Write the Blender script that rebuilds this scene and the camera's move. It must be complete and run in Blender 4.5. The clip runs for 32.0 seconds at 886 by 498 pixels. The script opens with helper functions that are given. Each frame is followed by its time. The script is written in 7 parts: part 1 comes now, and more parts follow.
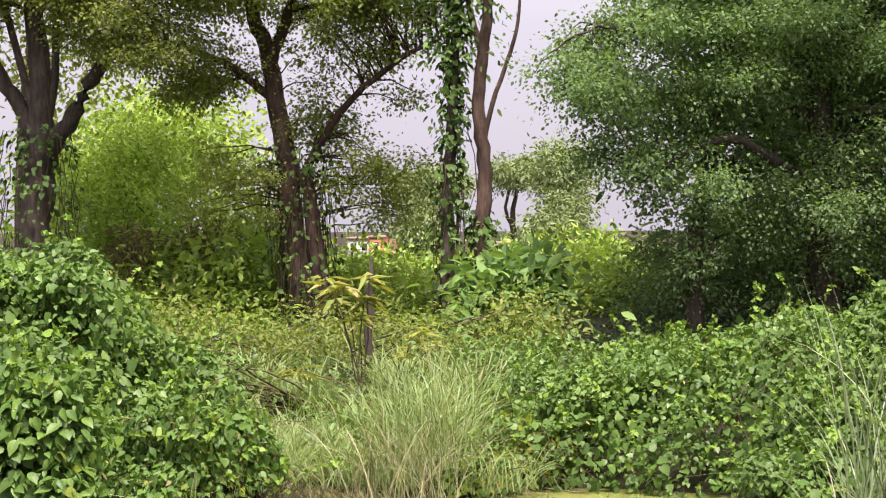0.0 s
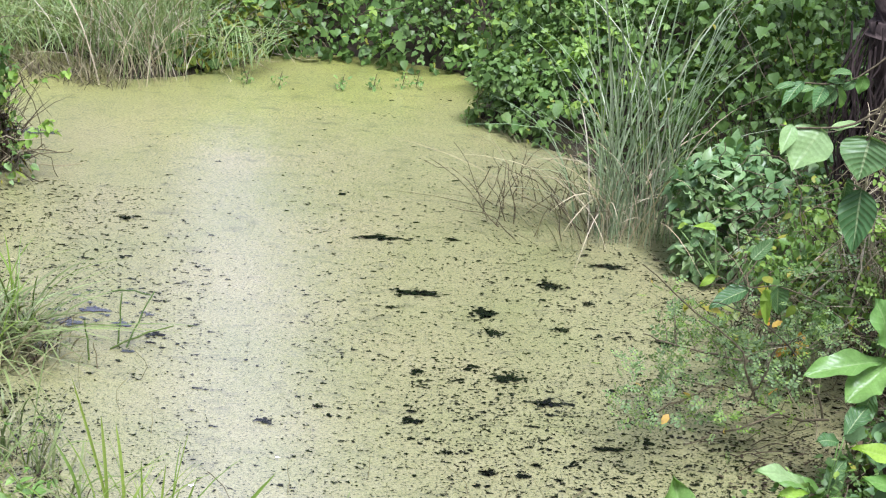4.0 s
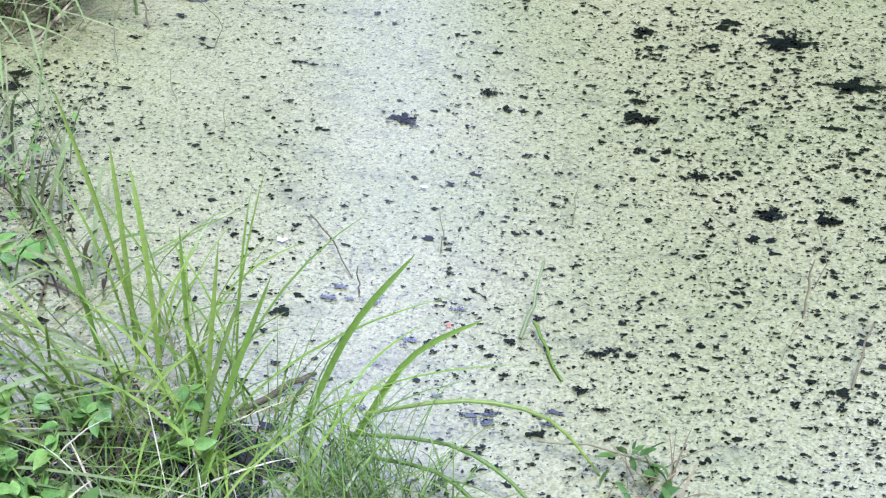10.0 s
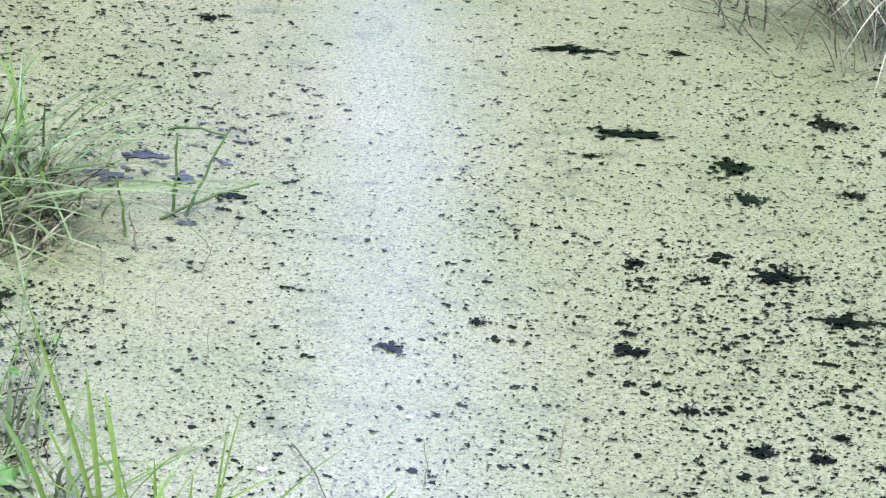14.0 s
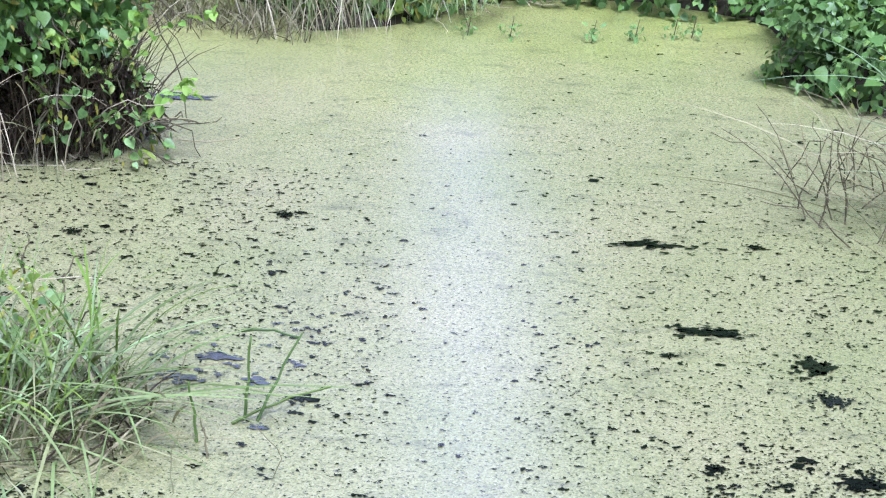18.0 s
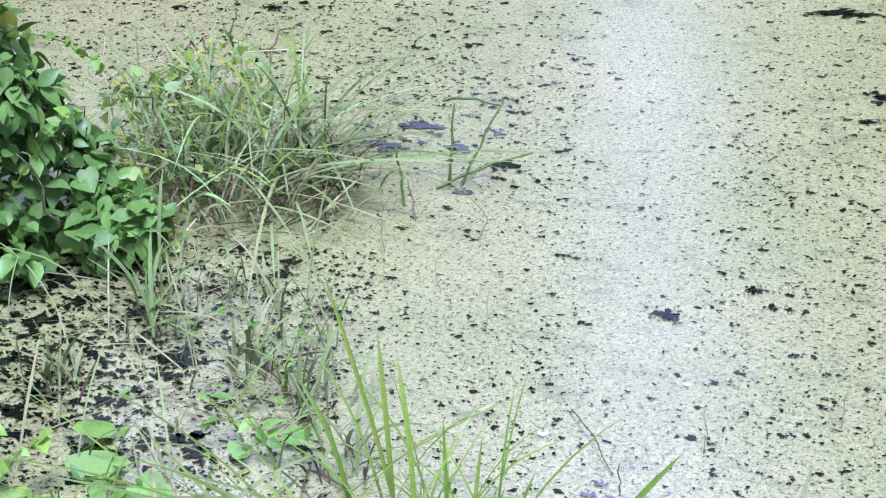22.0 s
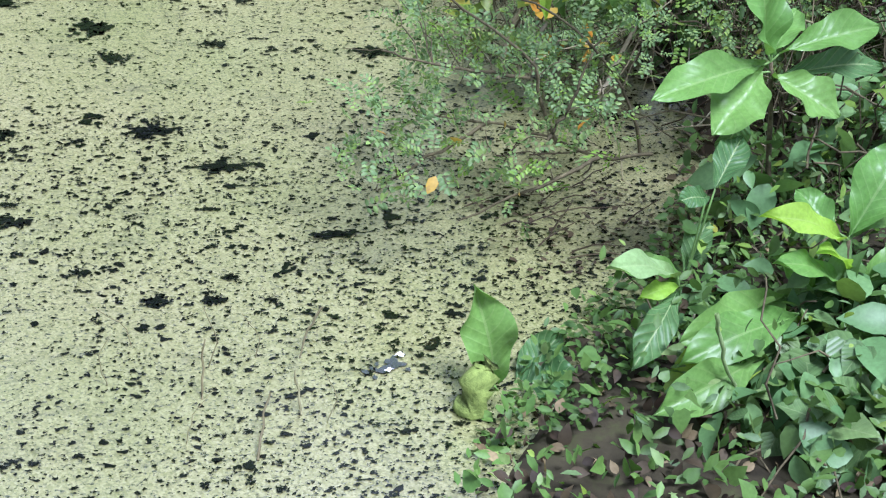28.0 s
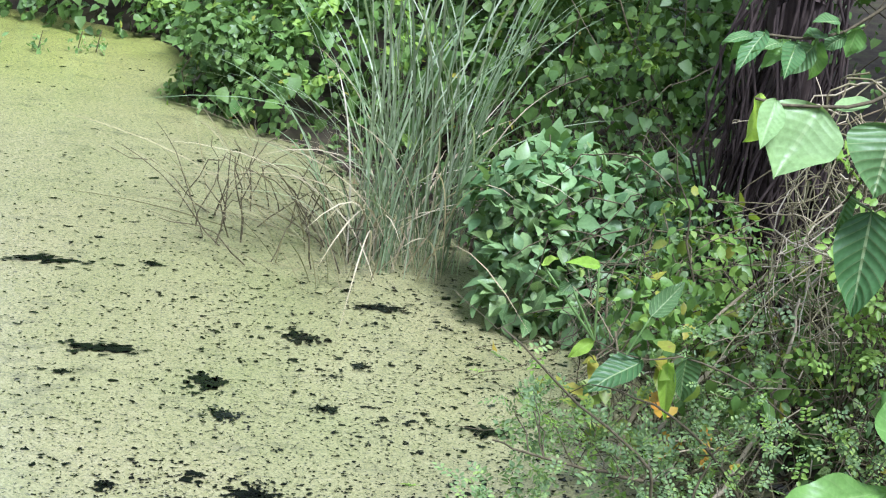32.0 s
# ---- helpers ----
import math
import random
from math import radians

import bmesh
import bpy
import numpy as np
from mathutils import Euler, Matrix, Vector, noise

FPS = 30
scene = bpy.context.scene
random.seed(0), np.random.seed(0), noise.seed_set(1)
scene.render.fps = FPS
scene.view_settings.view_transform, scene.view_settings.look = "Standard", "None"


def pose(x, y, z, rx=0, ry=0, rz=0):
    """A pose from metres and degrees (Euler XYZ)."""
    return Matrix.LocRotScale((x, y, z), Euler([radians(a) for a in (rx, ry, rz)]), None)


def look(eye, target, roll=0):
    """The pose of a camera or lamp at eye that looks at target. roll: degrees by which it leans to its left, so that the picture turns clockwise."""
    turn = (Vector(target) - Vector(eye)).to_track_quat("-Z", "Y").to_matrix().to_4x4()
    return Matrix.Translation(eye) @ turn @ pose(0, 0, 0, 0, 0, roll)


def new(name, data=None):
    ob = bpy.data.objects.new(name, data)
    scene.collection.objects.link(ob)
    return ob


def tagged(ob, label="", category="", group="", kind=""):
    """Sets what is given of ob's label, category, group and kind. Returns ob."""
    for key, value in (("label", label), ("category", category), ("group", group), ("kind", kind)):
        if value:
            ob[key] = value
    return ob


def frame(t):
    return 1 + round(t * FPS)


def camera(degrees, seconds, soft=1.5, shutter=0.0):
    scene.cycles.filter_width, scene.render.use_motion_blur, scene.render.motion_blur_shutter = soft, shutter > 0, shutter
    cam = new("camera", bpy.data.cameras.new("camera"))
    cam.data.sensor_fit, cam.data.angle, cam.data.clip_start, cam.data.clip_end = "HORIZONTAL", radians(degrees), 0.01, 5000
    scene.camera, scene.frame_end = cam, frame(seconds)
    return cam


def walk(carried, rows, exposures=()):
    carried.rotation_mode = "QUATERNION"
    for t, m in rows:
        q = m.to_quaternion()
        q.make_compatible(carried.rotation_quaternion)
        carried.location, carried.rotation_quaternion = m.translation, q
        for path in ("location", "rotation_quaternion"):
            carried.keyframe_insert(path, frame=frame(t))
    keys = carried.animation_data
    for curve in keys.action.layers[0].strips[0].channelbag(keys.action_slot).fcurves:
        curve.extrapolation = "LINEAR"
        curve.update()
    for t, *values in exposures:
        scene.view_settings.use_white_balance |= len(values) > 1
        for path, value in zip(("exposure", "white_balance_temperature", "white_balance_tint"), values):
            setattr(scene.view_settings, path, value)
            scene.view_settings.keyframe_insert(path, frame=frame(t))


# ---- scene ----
cam = camera(29.07, 32.0, soft=1.22)
PATH = (
    (0.0, 0.566, -3.634, 2.030, 89.388, 0.265, 7.197),
    (0.5, 0.509, -3.380, 2.124, 85.965, 0.000, 7.130),
    (1.0, 0.334, -2.995, 2.329, 82.088, -1.100, 6.690),
    (1.5, 0.290, -3.050, 2.640, 77.900, -1.300, 6.100),
    (2.0, 0.140, -3.096, 3.334, 72.100, -1.709, 4.657),
    (2.5, 0.083, -2.981, 3.383, 69.951, -2.419, 3.242),
    (3.0, 0.070, -2.902, 3.366, 68.862, -3.047, 1.311),
    (3.5, 0.033, -2.894, 3.359, 68.756, -3.832, -1.306),
    (4.0, 0.019, -2.901, 3.354, 68.955, -4.376, -3.085),
    (4.5, 0.002, -2.916, 3.347, 69.425, -4.625, -4.019),
    (5.0, -0.009, -2.931, 3.342, 69.768, -4.417, -3.778),
    (5.5, -0.003, -2.932, 3.342, 69.613, -3.589, -2.032),
    (6.0, 0.069, -2.900, 3.358, 69.014, -2.071, 1.212),
    (6.5, 0.122, -2.899, 3.365, 69.243, -0.985, 3.948),
    (7.0, 0.114, -2.989, 3.381, 69.982, -0.869, 5.321),
    (7.5, 0.113, -2.991, 3.386, 69.746, -0.833, 5.394),
    (8.0, 0.146, -2.906, 3.434, 67.782, -0.712, 4.776),
    (8.5, 0.045, -1.187, 2.794, 64.137, -0.804, 3.924),
    (9.0, 0.007, -0.243, 2.339, 60.592, -1.056, 2.956),
    (9.5, 0.014, -0.257, 2.346, 57.525, -1.476, 2.603),
    (10.0, 0.015, -0.274, 2.355, 54.819, -1.989, 1.886),
    (10.5, 0.015, -0.279, 2.359, 53.095, -3.049, 0.342),
    (11.0, 0.015, -0.280, 2.360, 52.649, -4.286, -1.453),
    (11.5, 0.016, -0.283, 2.363, 53.605, -5.111, -2.602),
    (12.0, 0.021, -0.280, 2.362, 55.457, -5.196, -2.601),
    (12.5, 0.032, -0.270, 2.358, 57.557, -4.652, -1.632),
    (13.0, 0.043, -0.241, 2.343, 59.500, -3.922, -0.233),
    (13.5, 0.045, -0.228, 2.341, 61.054, -3.416, 0.978),
    (14.0, 0.037, -0.205, 2.336, 62.241, -2.896, 2.284),
    (14.5, 0.022, -0.198, 2.347, 63.052, -2.446, 3.896),
    (15.0, 0.009, -0.189, 2.350, 63.732, -2.203, 5.836),
    (15.5, 0.011, -0.190, 2.367, 64.308, -1.783, 7.706),
    (16.0, 0.016, -0.181, 2.373, 64.979, -1.455, 8.533),
    (16.5, 0.026, -0.159, 2.380, 65.888, -1.187, 8.288),
    (17.0, 0.036, -0.136, 2.386, 66.784, -1.067, 7.377),
    (17.5, 0.042, -0.123, 2.388, 67.428, -1.201, 6.199),
    (18.0, 0.054, -0.104, 2.384, 67.980, -1.571, 4.724),
    (18.5, 0.059, -0.089, 2.375, 68.394, -1.844, 3.052),
    (19.0, 0.059, -0.092, 2.377, 68.603, -2.099, 1.441),
    (19.5, 0.056, -0.089, 2.374, 68.311, -2.273, 0.900),
    (20.0, 0.047, -0.106, 2.368, 67.271, -2.011, 2.250),
    (20.5, 0.026, -0.149, 2.363, 65.795, -1.591, 4.845),
    (21.0, -0.000, -0.193, 2.357, 64.297, -0.963, 7.183),
    (21.5, -0.018, -0.213, 2.348, 62.769, -0.145, 8.780),
    (22.0, -0.022, -0.256, 2.363, 61.025, 1.166, 9.700),
    (22.5, -0.013, -0.286, 2.379, 58.972, 1.802, 10.309),
    (23.0, -0.000, -0.298, 2.384, 56.915, 1.962, 10.266),
    (23.5, 0.009, -0.295, 2.382, 55.212, 1.774, 9.576),
    (24.0, 0.011, -0.286, 2.370, 54.190, 0.871, 8.115),
    (24.5, 0.012, -0.285, 2.366, 53.936, -0.021, 5.331),
    (25.0, 0.015, -0.275, 2.356, 54.492, -0.861, 1.491),
    (25.5, 0.021, -0.272, 2.353, 55.515, -1.601, -2.651),
    (26.0, 0.027, -0.275, 2.354, 56.543, -2.330, -6.511),
    (26.5, 0.033, -0.278, 2.357, 57.443, -3.010, -9.976),
    (27.0, 0.036, -0.279, 2.358, 58.049, -3.813, -13.026),
    (27.5, 0.039, -0.280, 2.360, 58.593, -5.016, -16.267),
    (28.0, 0.043, -0.281, 2.362, 59.333, -6.363, -19.164),
    (28.5, 0.046, -0.283, 2.364, 60.475, -7.589, -21.181),
    (29.0, 0.055, -0.292, 2.375, 62.252, -8.912, -22.951),
    (29.5, 0.061, -0.293, 2.384, 64.540, -9.932, -23.482),
    (30.0, 0.070, -0.290, 2.394, 66.626, -10.495, -22.941),
    (30.5, 0.081, -0.274, 2.401, 68.080, -10.578, -21.330),
    (31.0, 0.087, -0.255, 2.408, 69.033, -10.249, -18.807),
    (31.5, 0.098, -0.195, 2.407, 69.612, -9.883, -16.011),
    (32.0, 0.100, -0.135, 2.398, 70.281, -9.510, -13.298),
)

walk(cam, [(t, pose(x, y, z, rx, ry, rz)) for t, x, y, z, rx, ry, rz in PATH],
     exposures=((0.0, 1.3, 6800, 21), (1.0, 1.32, 6700, 29), (2.0, 1.2, 7000, 27), (3.0, 1.15, 6850, 28), (3.6, 1.15, 6000, 27), (5.5, 1.2, 4950, 28),
                (8.0, 1.2, 4900, 28), (9.0, 1.2, 4880, 29), (15.0, 1.25, 4830, 29), (20.0, 1.3, 4880, 30), (23.0, 1.2, 4850, 32), (26.0, 1.15, 4860, 29), (29.0, 1.12, 5200, 20), (32.0, 1.28, 5200, 22)))

# ---- sky and sun: thin bright overcast ----
SUN_ELEVATION, SUN_AZIMUTH = 67, 160
world = bpy.data.worlds.new("world")
scene.world = world
world.use_nodes = True
wn, wl = world.node_tree.nodes, world.node_tree.links
sky = wn.new("ShaderNodeTexSky")
sky.sky_type, sky.sun_disc = "NISHITA", False
sky.sun_elevation, sky.sun_rotation = radians(SUN_ELEVATION), radians(SUN_AZIMUTH)
sky.air_density, sky.dust_density, sky.ozone_density = 1.0, 4.0, 1.0
cloud = wn.new("ShaderNodeMix")
cloud.data_type = "RGBA"
cloud.inputs["Factor"].default_value = 0.75
cloud.inputs["B"].default_value = (9.9, 9.8, 10.5, 1)
wl.new(sky.outputs[0], cloud.inputs["A"])
# an overcast sky is brighter overhead than low down
way, rise, shade = wn.new("ShaderNodeTexCoord"), wn.new("ShaderNodeSeparateXYZ"), wn.new("ShaderNodeValToRGB")
wl.new(way.outputs["Generated"], rise.inputs[0])
wl.new(rise.outputs["Z"], shade.inputs["Fac"])
shade.color_ramp.elements.new(0.12).color = (0.64, 0.645, 0.68, 1)
shade.color_ramp.elements.new(0.24).color = (0.96, 0.96, 0.98, 1)
shade.color_ramp.elements[0].color, shade.color_ramp.elements[3].color = (0.56, 0.565, 0.6, 1), (1.02, 1.02, 1.02, 1)
dome = wn.new("ShaderNodeMix")
dome.data_type, dome.blend_type = "RGBA", "MULTIPLY"
dome.inputs["Factor"].default_value = 1.0
wl.new(cloud.outputs["Result"], dome.inputs["A"])
wl.new(shade.outputs["Color"], dome.inputs["B"])
wl.new(dome.outputs["Result"], wn["Background"].inputs["Color"])
wn["Background"].inputs["Strength"].default_value = 0.062
sun = new("sun", bpy.data.lights.new("sun", "SUN"))
sun.data.energy, sun.data.angle, sun.data.color = 4.8, radians(20), (1.0, 0.96, 0.9)
sun.matrix_world = look((0, 0, 30), Vector((0, 0, 30)) - Vector((math.sin(radians(SUN_AZIMUTH)) * math.cos(radians(SUN_ELEVATION)),
                                                               math.cos(radians(SUN_AZIMUTH)) * math.cos(radians(SUN_ELEVATION)),
                                                               math.sin(radians(SUN_ELEVATION)))))


# ---- materials ----
def nodes(name):
    m = bpy.data.materials.new(name)
    m.use_nodes = True
    return m, m.node_tree.nodes, m.node_tree.links, m.node_tree.nodes["Principled BSDF"]


def ramp(n, l, source, stops):
    r = n.new("ShaderNodeValToRGB")
    while len(r.color_ramp.elements) < len(stops):
        r.color_ramp.elements.new(0.5)
    for e, (p, c) in zip(r.color_ramp.elements, stops):
        e.position, e.color = p, (*c, 1)
    l.new(source, r.inputs["Fac"])
    return r.outputs["Color"]


def grain(n, l, scale, detail=4.0, rough=0.6, stretch=None):
    t = n.new("ShaderNodeTexNoise")
    t.inputs["Scale"].default_value, t.inputs["Detail"].default_value, t.inputs["Roughness"].default_value = scale, detail, rough
    c = n.new("ShaderNodeTexCoord")
    if stretch:
        m = n.new("ShaderNodeMapping")
        m.inputs["Scale"].default_value = stretch
        l.new(c.outputs["Object"], m.inputs["Vector"])
        l.new(m.outputs[0], t.inputs["Vector"])
    else:
        l.new(c.outputs["Object"], t.inputs["Vector"])
    return t.outputs["Fac"]


def blend(n, l, fac, a, b, mode="MIX"):
    x = n.new("ShaderNodeMix")
    x.data_type, x.blend_type = "RGBA", mode
    for key, v in (("Factor", fac), ("A", a), ("B", b)):
        if isinstance(v, (int, float)):
            x.inputs[key].default_value = v
        elif isinstance(v, tuple):
            x.inputs[key].default_value = (*v, 1)
        else:
            l.new(v, x.inputs[key])
    return x.outputs["Result"]


def leaf_material(name, colours, rough=0.45, through_light=0.3, spot=0.0, veins=0, ribs=0.3, clump=0.72, single=False):
    """Leaf: colour varies leaf by leaf and in blotches, light comes through the blade."""
    m, n, l, p = nodes(name)
    g = n.new("ShaderNodeNewGeometry")
    k = len(colours)
    o = n.new("ShaderNodeObjectInfo")
    add, fr = n.new("ShaderNodeMath"), n.new("ShaderNodeMath")
    add.operation, fr.operation = "ADD", "FRACT"
    l.new(g.outputs["Random Per Island"], add.inputs[0])
    l.new(o.outputs["Random"], add.inputs[1])
    l.new(add.outputs[0], fr.inputs[0])
    col = ramp(n, l, fr.outputs[0], [(i / max(k - 1, 1), c) for i, c in enumerate(colours)])
    big = ramp(n, l, grain(n, l, 1.6, 3.0), [(0.3, (clump, clump, clump)), (0.7, (1.15, 1.15, 1.1))])
    col = blend(n, l, 1.0, col, big, "MULTIPLY")
    fine = ramp(n, l, grain(n, l, 90.0, 2.0), [(0.3, (0.84, 0.84, 0.8)), (0.7, (1.1, 1.1, 1.1))])
    col = blend(n, l, 1.0, col, fine, "MULTIPLY")
    if spot:
        holes = ramp(n, l, grain(n, l, 38.0, 2.0), [(0.66, (0, 0, 0)), (0.72, (spot, spot, spot))])
        col = blend(n, l, holes, col, (0.2, 0.13, 0.05))
    if veins:
        uv, xy = n.new("ShaderNodeTexCoord"), n.new("ShaderNodeSeparateXYZ")
        l.new(uv.outputs["Object" if single else "UV"], xy.inputs[0])

        def calc(op, a, b=None):
            q = n.new("ShaderNodeMath")
            q.operation = op
            for k, s in enumerate((a, b)):
                if isinstance(s, (int, float)):
                    q.inputs[k].default_value = s
                elif s is not None:
                    l.new(s, q.inputs[k])
            return q.outputs[0]
        side = calc("MULTIPLY", calc("ABSOLUTE", xy.outputs[1]), 3.4 if single else 1.0)
        row = calc("FRACT", calc("SUBTRACT", calc("MULTIPLY", xy.outputs[0], veins), calc("MULTIPLY", side, 1.9)))
        line = calc("MAXIMUM", calc("LESS_THAN", side, 0.05), calc("MULTIPLY", calc("LESS_THAN", row, 0.13), 0.45))
        col = blend(n, l, calc("MULTIPLY", line, ribs), col, (0.42, 0.5, 0.24))
        b = n.new("ShaderNodeBump")
        b.inputs["Strength"].default_value, b.inputs["Distance"].default_value = ribs, 0.006
        l.new(calc("SINE", calc("MULTIPLY", row, 3.14)), b.inputs["Height"])
        l.new(b.outputs[0], p.inputs["Normal"])
    l.new(col, p.inputs["Base Color"])
    p.inputs["Roughness"].default_value = rough
    p.inputs["Specular IOR Level"].default_value = 0.25
    t = n.new("ShaderNodeBsdfTranslucent")
    warm = blend(n, l, 1.0, col, (1.25, 1.3, 0.55), "MULTIPLY")
    l.new(warm, t.inputs["Color"])
    mix = n.new("ShaderNodeMixShader")
    mix.inputs[0].default_value = through_light
    l.new(p.outputs[0], mix.inputs[1])
    l.new(t.outputs[0], mix.inputs[2])
    l.new(mix.outputs[0], n["Material Output"].inputs["Surface"])
    return m


def plain_material(name, stops, scale, rough=0.8, bump=0.3, stretch=None, depth=0.01):
    m, n, l, p = nodes(name)
    f = grain(n, l, scale, 6.0, 0.65, stretch)
    col = ramp(n, l, f, stops)
    wide = ramp(n, l, grain(n, l, scale * 0.13, 3.0), [(0.3, (0.75, 0.75, 0.75)), (0.7, (1.2, 1.2, 1.2))])
    l.new(blend(n, l, 1.0, col, wide, "MULTIPLY"), p.inputs["Base Color"])
    p.inputs["Roughness"].default_value = rough
    p.inputs["Specular IOR Level"].default_value = 0.2
    b = n.new("ShaderNodeBump")
    b.inputs["Strength"].default_value, b.inputs["Distance"].default_value = bump, depth
    l.new(f, b.inputs["Height"])
    l.new(b.outputs[0], p.inputs["Normal"])
    return m


def duckweed_material():
    """Floating mat of fronds a few millimetres wide, wet, with fine gaps of dark water between them."""
    m, n, l, p = nodes("duckweed")
    c = n.new("ShaderNodeTexCoord")
    v = n.new("ShaderNodeTexVoronoi")
    v.inputs["Scale"].default_value = 190
    l.new(c.outputs["Object"], v.inputs["Vector"])
    frond = ramp(n, l, v.outputs["Color"], [(0.1, (0.125, 0.126, 0.038)), (0.45, (0.215, 0.213, 0.083)), (0.9, (0.31, 0.3, 0.148))])
    patch = ramp(n, l, grain(n, l, 1.3, 5.0, 0.6), [(0.3, (0.86, 0.92, 0.78)), (0.7, (1.1, 1.07, 1.1))])
    col = blend(n, l, 1.0, frond, patch, "MULTIPLY")
    # the mat's colour turns greener towards the far end, with a ragged edge
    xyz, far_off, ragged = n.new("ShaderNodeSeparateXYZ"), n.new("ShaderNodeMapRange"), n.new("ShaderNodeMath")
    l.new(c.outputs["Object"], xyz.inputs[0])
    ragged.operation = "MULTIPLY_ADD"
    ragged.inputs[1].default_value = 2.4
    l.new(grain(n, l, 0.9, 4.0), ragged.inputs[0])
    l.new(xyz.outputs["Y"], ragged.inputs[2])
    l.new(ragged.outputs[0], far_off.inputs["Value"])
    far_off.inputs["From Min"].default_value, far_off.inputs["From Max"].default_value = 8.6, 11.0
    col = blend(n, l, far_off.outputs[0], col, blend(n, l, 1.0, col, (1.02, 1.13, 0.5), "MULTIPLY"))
    litter = ramp(n, l, grain(n, l, 85.0, 3.0, 0.7, (0.7, 1, 1)), [(0.36, (0.1, 0.1, 0.1)), (0.45, (1, 1, 1))])
    thin = ramp(n, l, grain(n, l, 9.0, 5.0, 0.75, (0.5, 1, 1)), [(0.30, (0.5, 0.5, 0.5)), (0.46, (1, 1, 1))])
    keep = blend(n, l, 1.0, litter, thin, "MULTIPLY")
    col = blend(n, l, keep, (0.02, 0.022, 0.01), col)
    l.new(col, p.inputs["Base Color"])
    p.inputs["Roughness"].default_value = 0.6
    p.inputs["Specular IOR Level"].default_value = 0.3
    b = n.new("ShaderNodeBump")
    b.inputs["Strength"].default_value, b.inputs["Distance"].default_value = 0.14, 0.002
    l.new(v.outputs["Distance"], b.inputs["Height"])
    l.new(b.outputs[0], p.inputs["Normal"])
    # the film of water over the fronds: flat facets, and a few tilted ones that scatter wider
    last = p.outputs[0]
    for share, rough in ((0.07, 0.42), (0.325, 0.155)):
        film, mix = n.new("ShaderNodeBsdfGlossy"), n.new("ShaderNodeMixShader")
        film.inputs["Roughness"].default_value, mix.inputs[0].default_value = rough, share
        l.new(b.outputs[0], film.inputs["Normal"])
        l.new(last, mix.inputs[1])
        l.new(film.outputs[0], mix.inputs[2])
        last = mix.outputs[0]
    l.new(last, n["Material Output"].inputs["Surface"])
    return m


def dark_water_material(name="dark_water", colour=(0.002, 0.0025, 0.0022), rough=0.09, shine=1.0, ior=1.45):
    m, n, l, p = nodes(name)
    l.new(ramp(n, l, grain(n, l, 25.0), [(0.3, colour), (0.75, tuple(1.9 * v for v in colour))]), p.inputs["Base Color"])
    p.inputs["Roughness"].default_value = rough
    p.inputs["IOR"].default_value = ior
    p.inputs["Specular IOR Level"].default_value = shine
    return m


DUCKWEED = duckweed_material()
DARK_WATER = dark_water_material()
SHINY_WATER = dark_water_material("shiny_water", (0.03, 0.032, 0.04), 0.12, 1.0, 2.1)
SOIL = plain_material("soil", [(0.3, (0.014, 0.012, 0.008)), (0.55, (0.035, 0.031, 0.017)), (0.75, (0.045, 0.055, 0.018))], 9.0, 0.9, 0.6)
next(n for n in SOIL.node_tree.nodes if n.type == "BSDF_PRINCIPLED").inputs["Specular IOR Level"].default_value = 0.12
BARK = plain_material("bark", [(0.3, (0.03, 0.024, 0.02)), (0.6, (0.085, 0.068, 0.055)), (0.8, (0.15, 0.125, 0.105))], 22.0, 0.9, 0.8, (1, 1, 0.22), 0.02)
BARK_RED = plain_material("reddish_bark", [(0.3, (0.035, 0.022, 0.018)), (0.6, (0.1, 0.066, 0.052)), (0.8, (0.16, 0.115, 0.095))], 22.0, 0.9, 0.8, (1, 1, 0.22), 0.02)
ROOT = plain_material("hanging_root", [(0.3, (0.014, 0.01, 0.008)), (0.6, (0.05, 0.038, 0.03)), (0.8, (0.11, 0.088, 0.068))], 40.0, 0.85, 0.5, (1, 1, 0.2))
TWIG = plain_material("twig", [(0.3, (0.034, 0.03, 0.015)), (0.6, (0.09, 0.078, 0.04)), (0.8, (0.17, 0.15, 0.085))], 60.0, 0.85, 0.3)
STRAW = leaf_material("dry_straw", [(0.30, 0.26, 0.16), (0.42, 0.38, 0.26), (0.22, 0.18, 0.10), (0.5, 0.47, 0.36)], 0.6, 0.2)
SEDGE = leaf_material("dark_sedge", [(0.069, 0.121, 0.021), (0.099, 0.163, 0.027), (0.050, 0.093, 0.018), (0.139, 0.197, 0.036)], 0.5, 0.25)
STRAW_GREY = leaf_material("grey_straw", [(0.103, 0.090, 0.047), (0.171, 0.153, 0.079), (0.239, 0.225, 0.122), (0.128, 0.135, 0.058)], 0.65, 0.2)
VINE = leaf_material("vine_leaf", [(0.08, 0.152, 0.038), (0.122, 0.22, 0.054), (0.158, 0.265, 0.068), (0.098, 0.182, 0.046), (0.182, 0.288, 0.072)], 0.42, 0.25, clump=0.5)
VINE_MID = leaf_material("glossy_vine_leaf", [(0.08, 0.165, 0.034), (0.105, 0.2, 0.04), (0.13, 0.235, 0.046), (0.09, 0.18, 0.036)], 0.42, 0.3, clump=0.6)
VINE_TIP = leaf_material("young_vine_leaf", [(0.15, 0.27, 0.045), (0.18, 0.3, 0.05), (0.21, 0.32, 0.055), (0.13, 0.24, 0.04)], 0.5, 0.35)
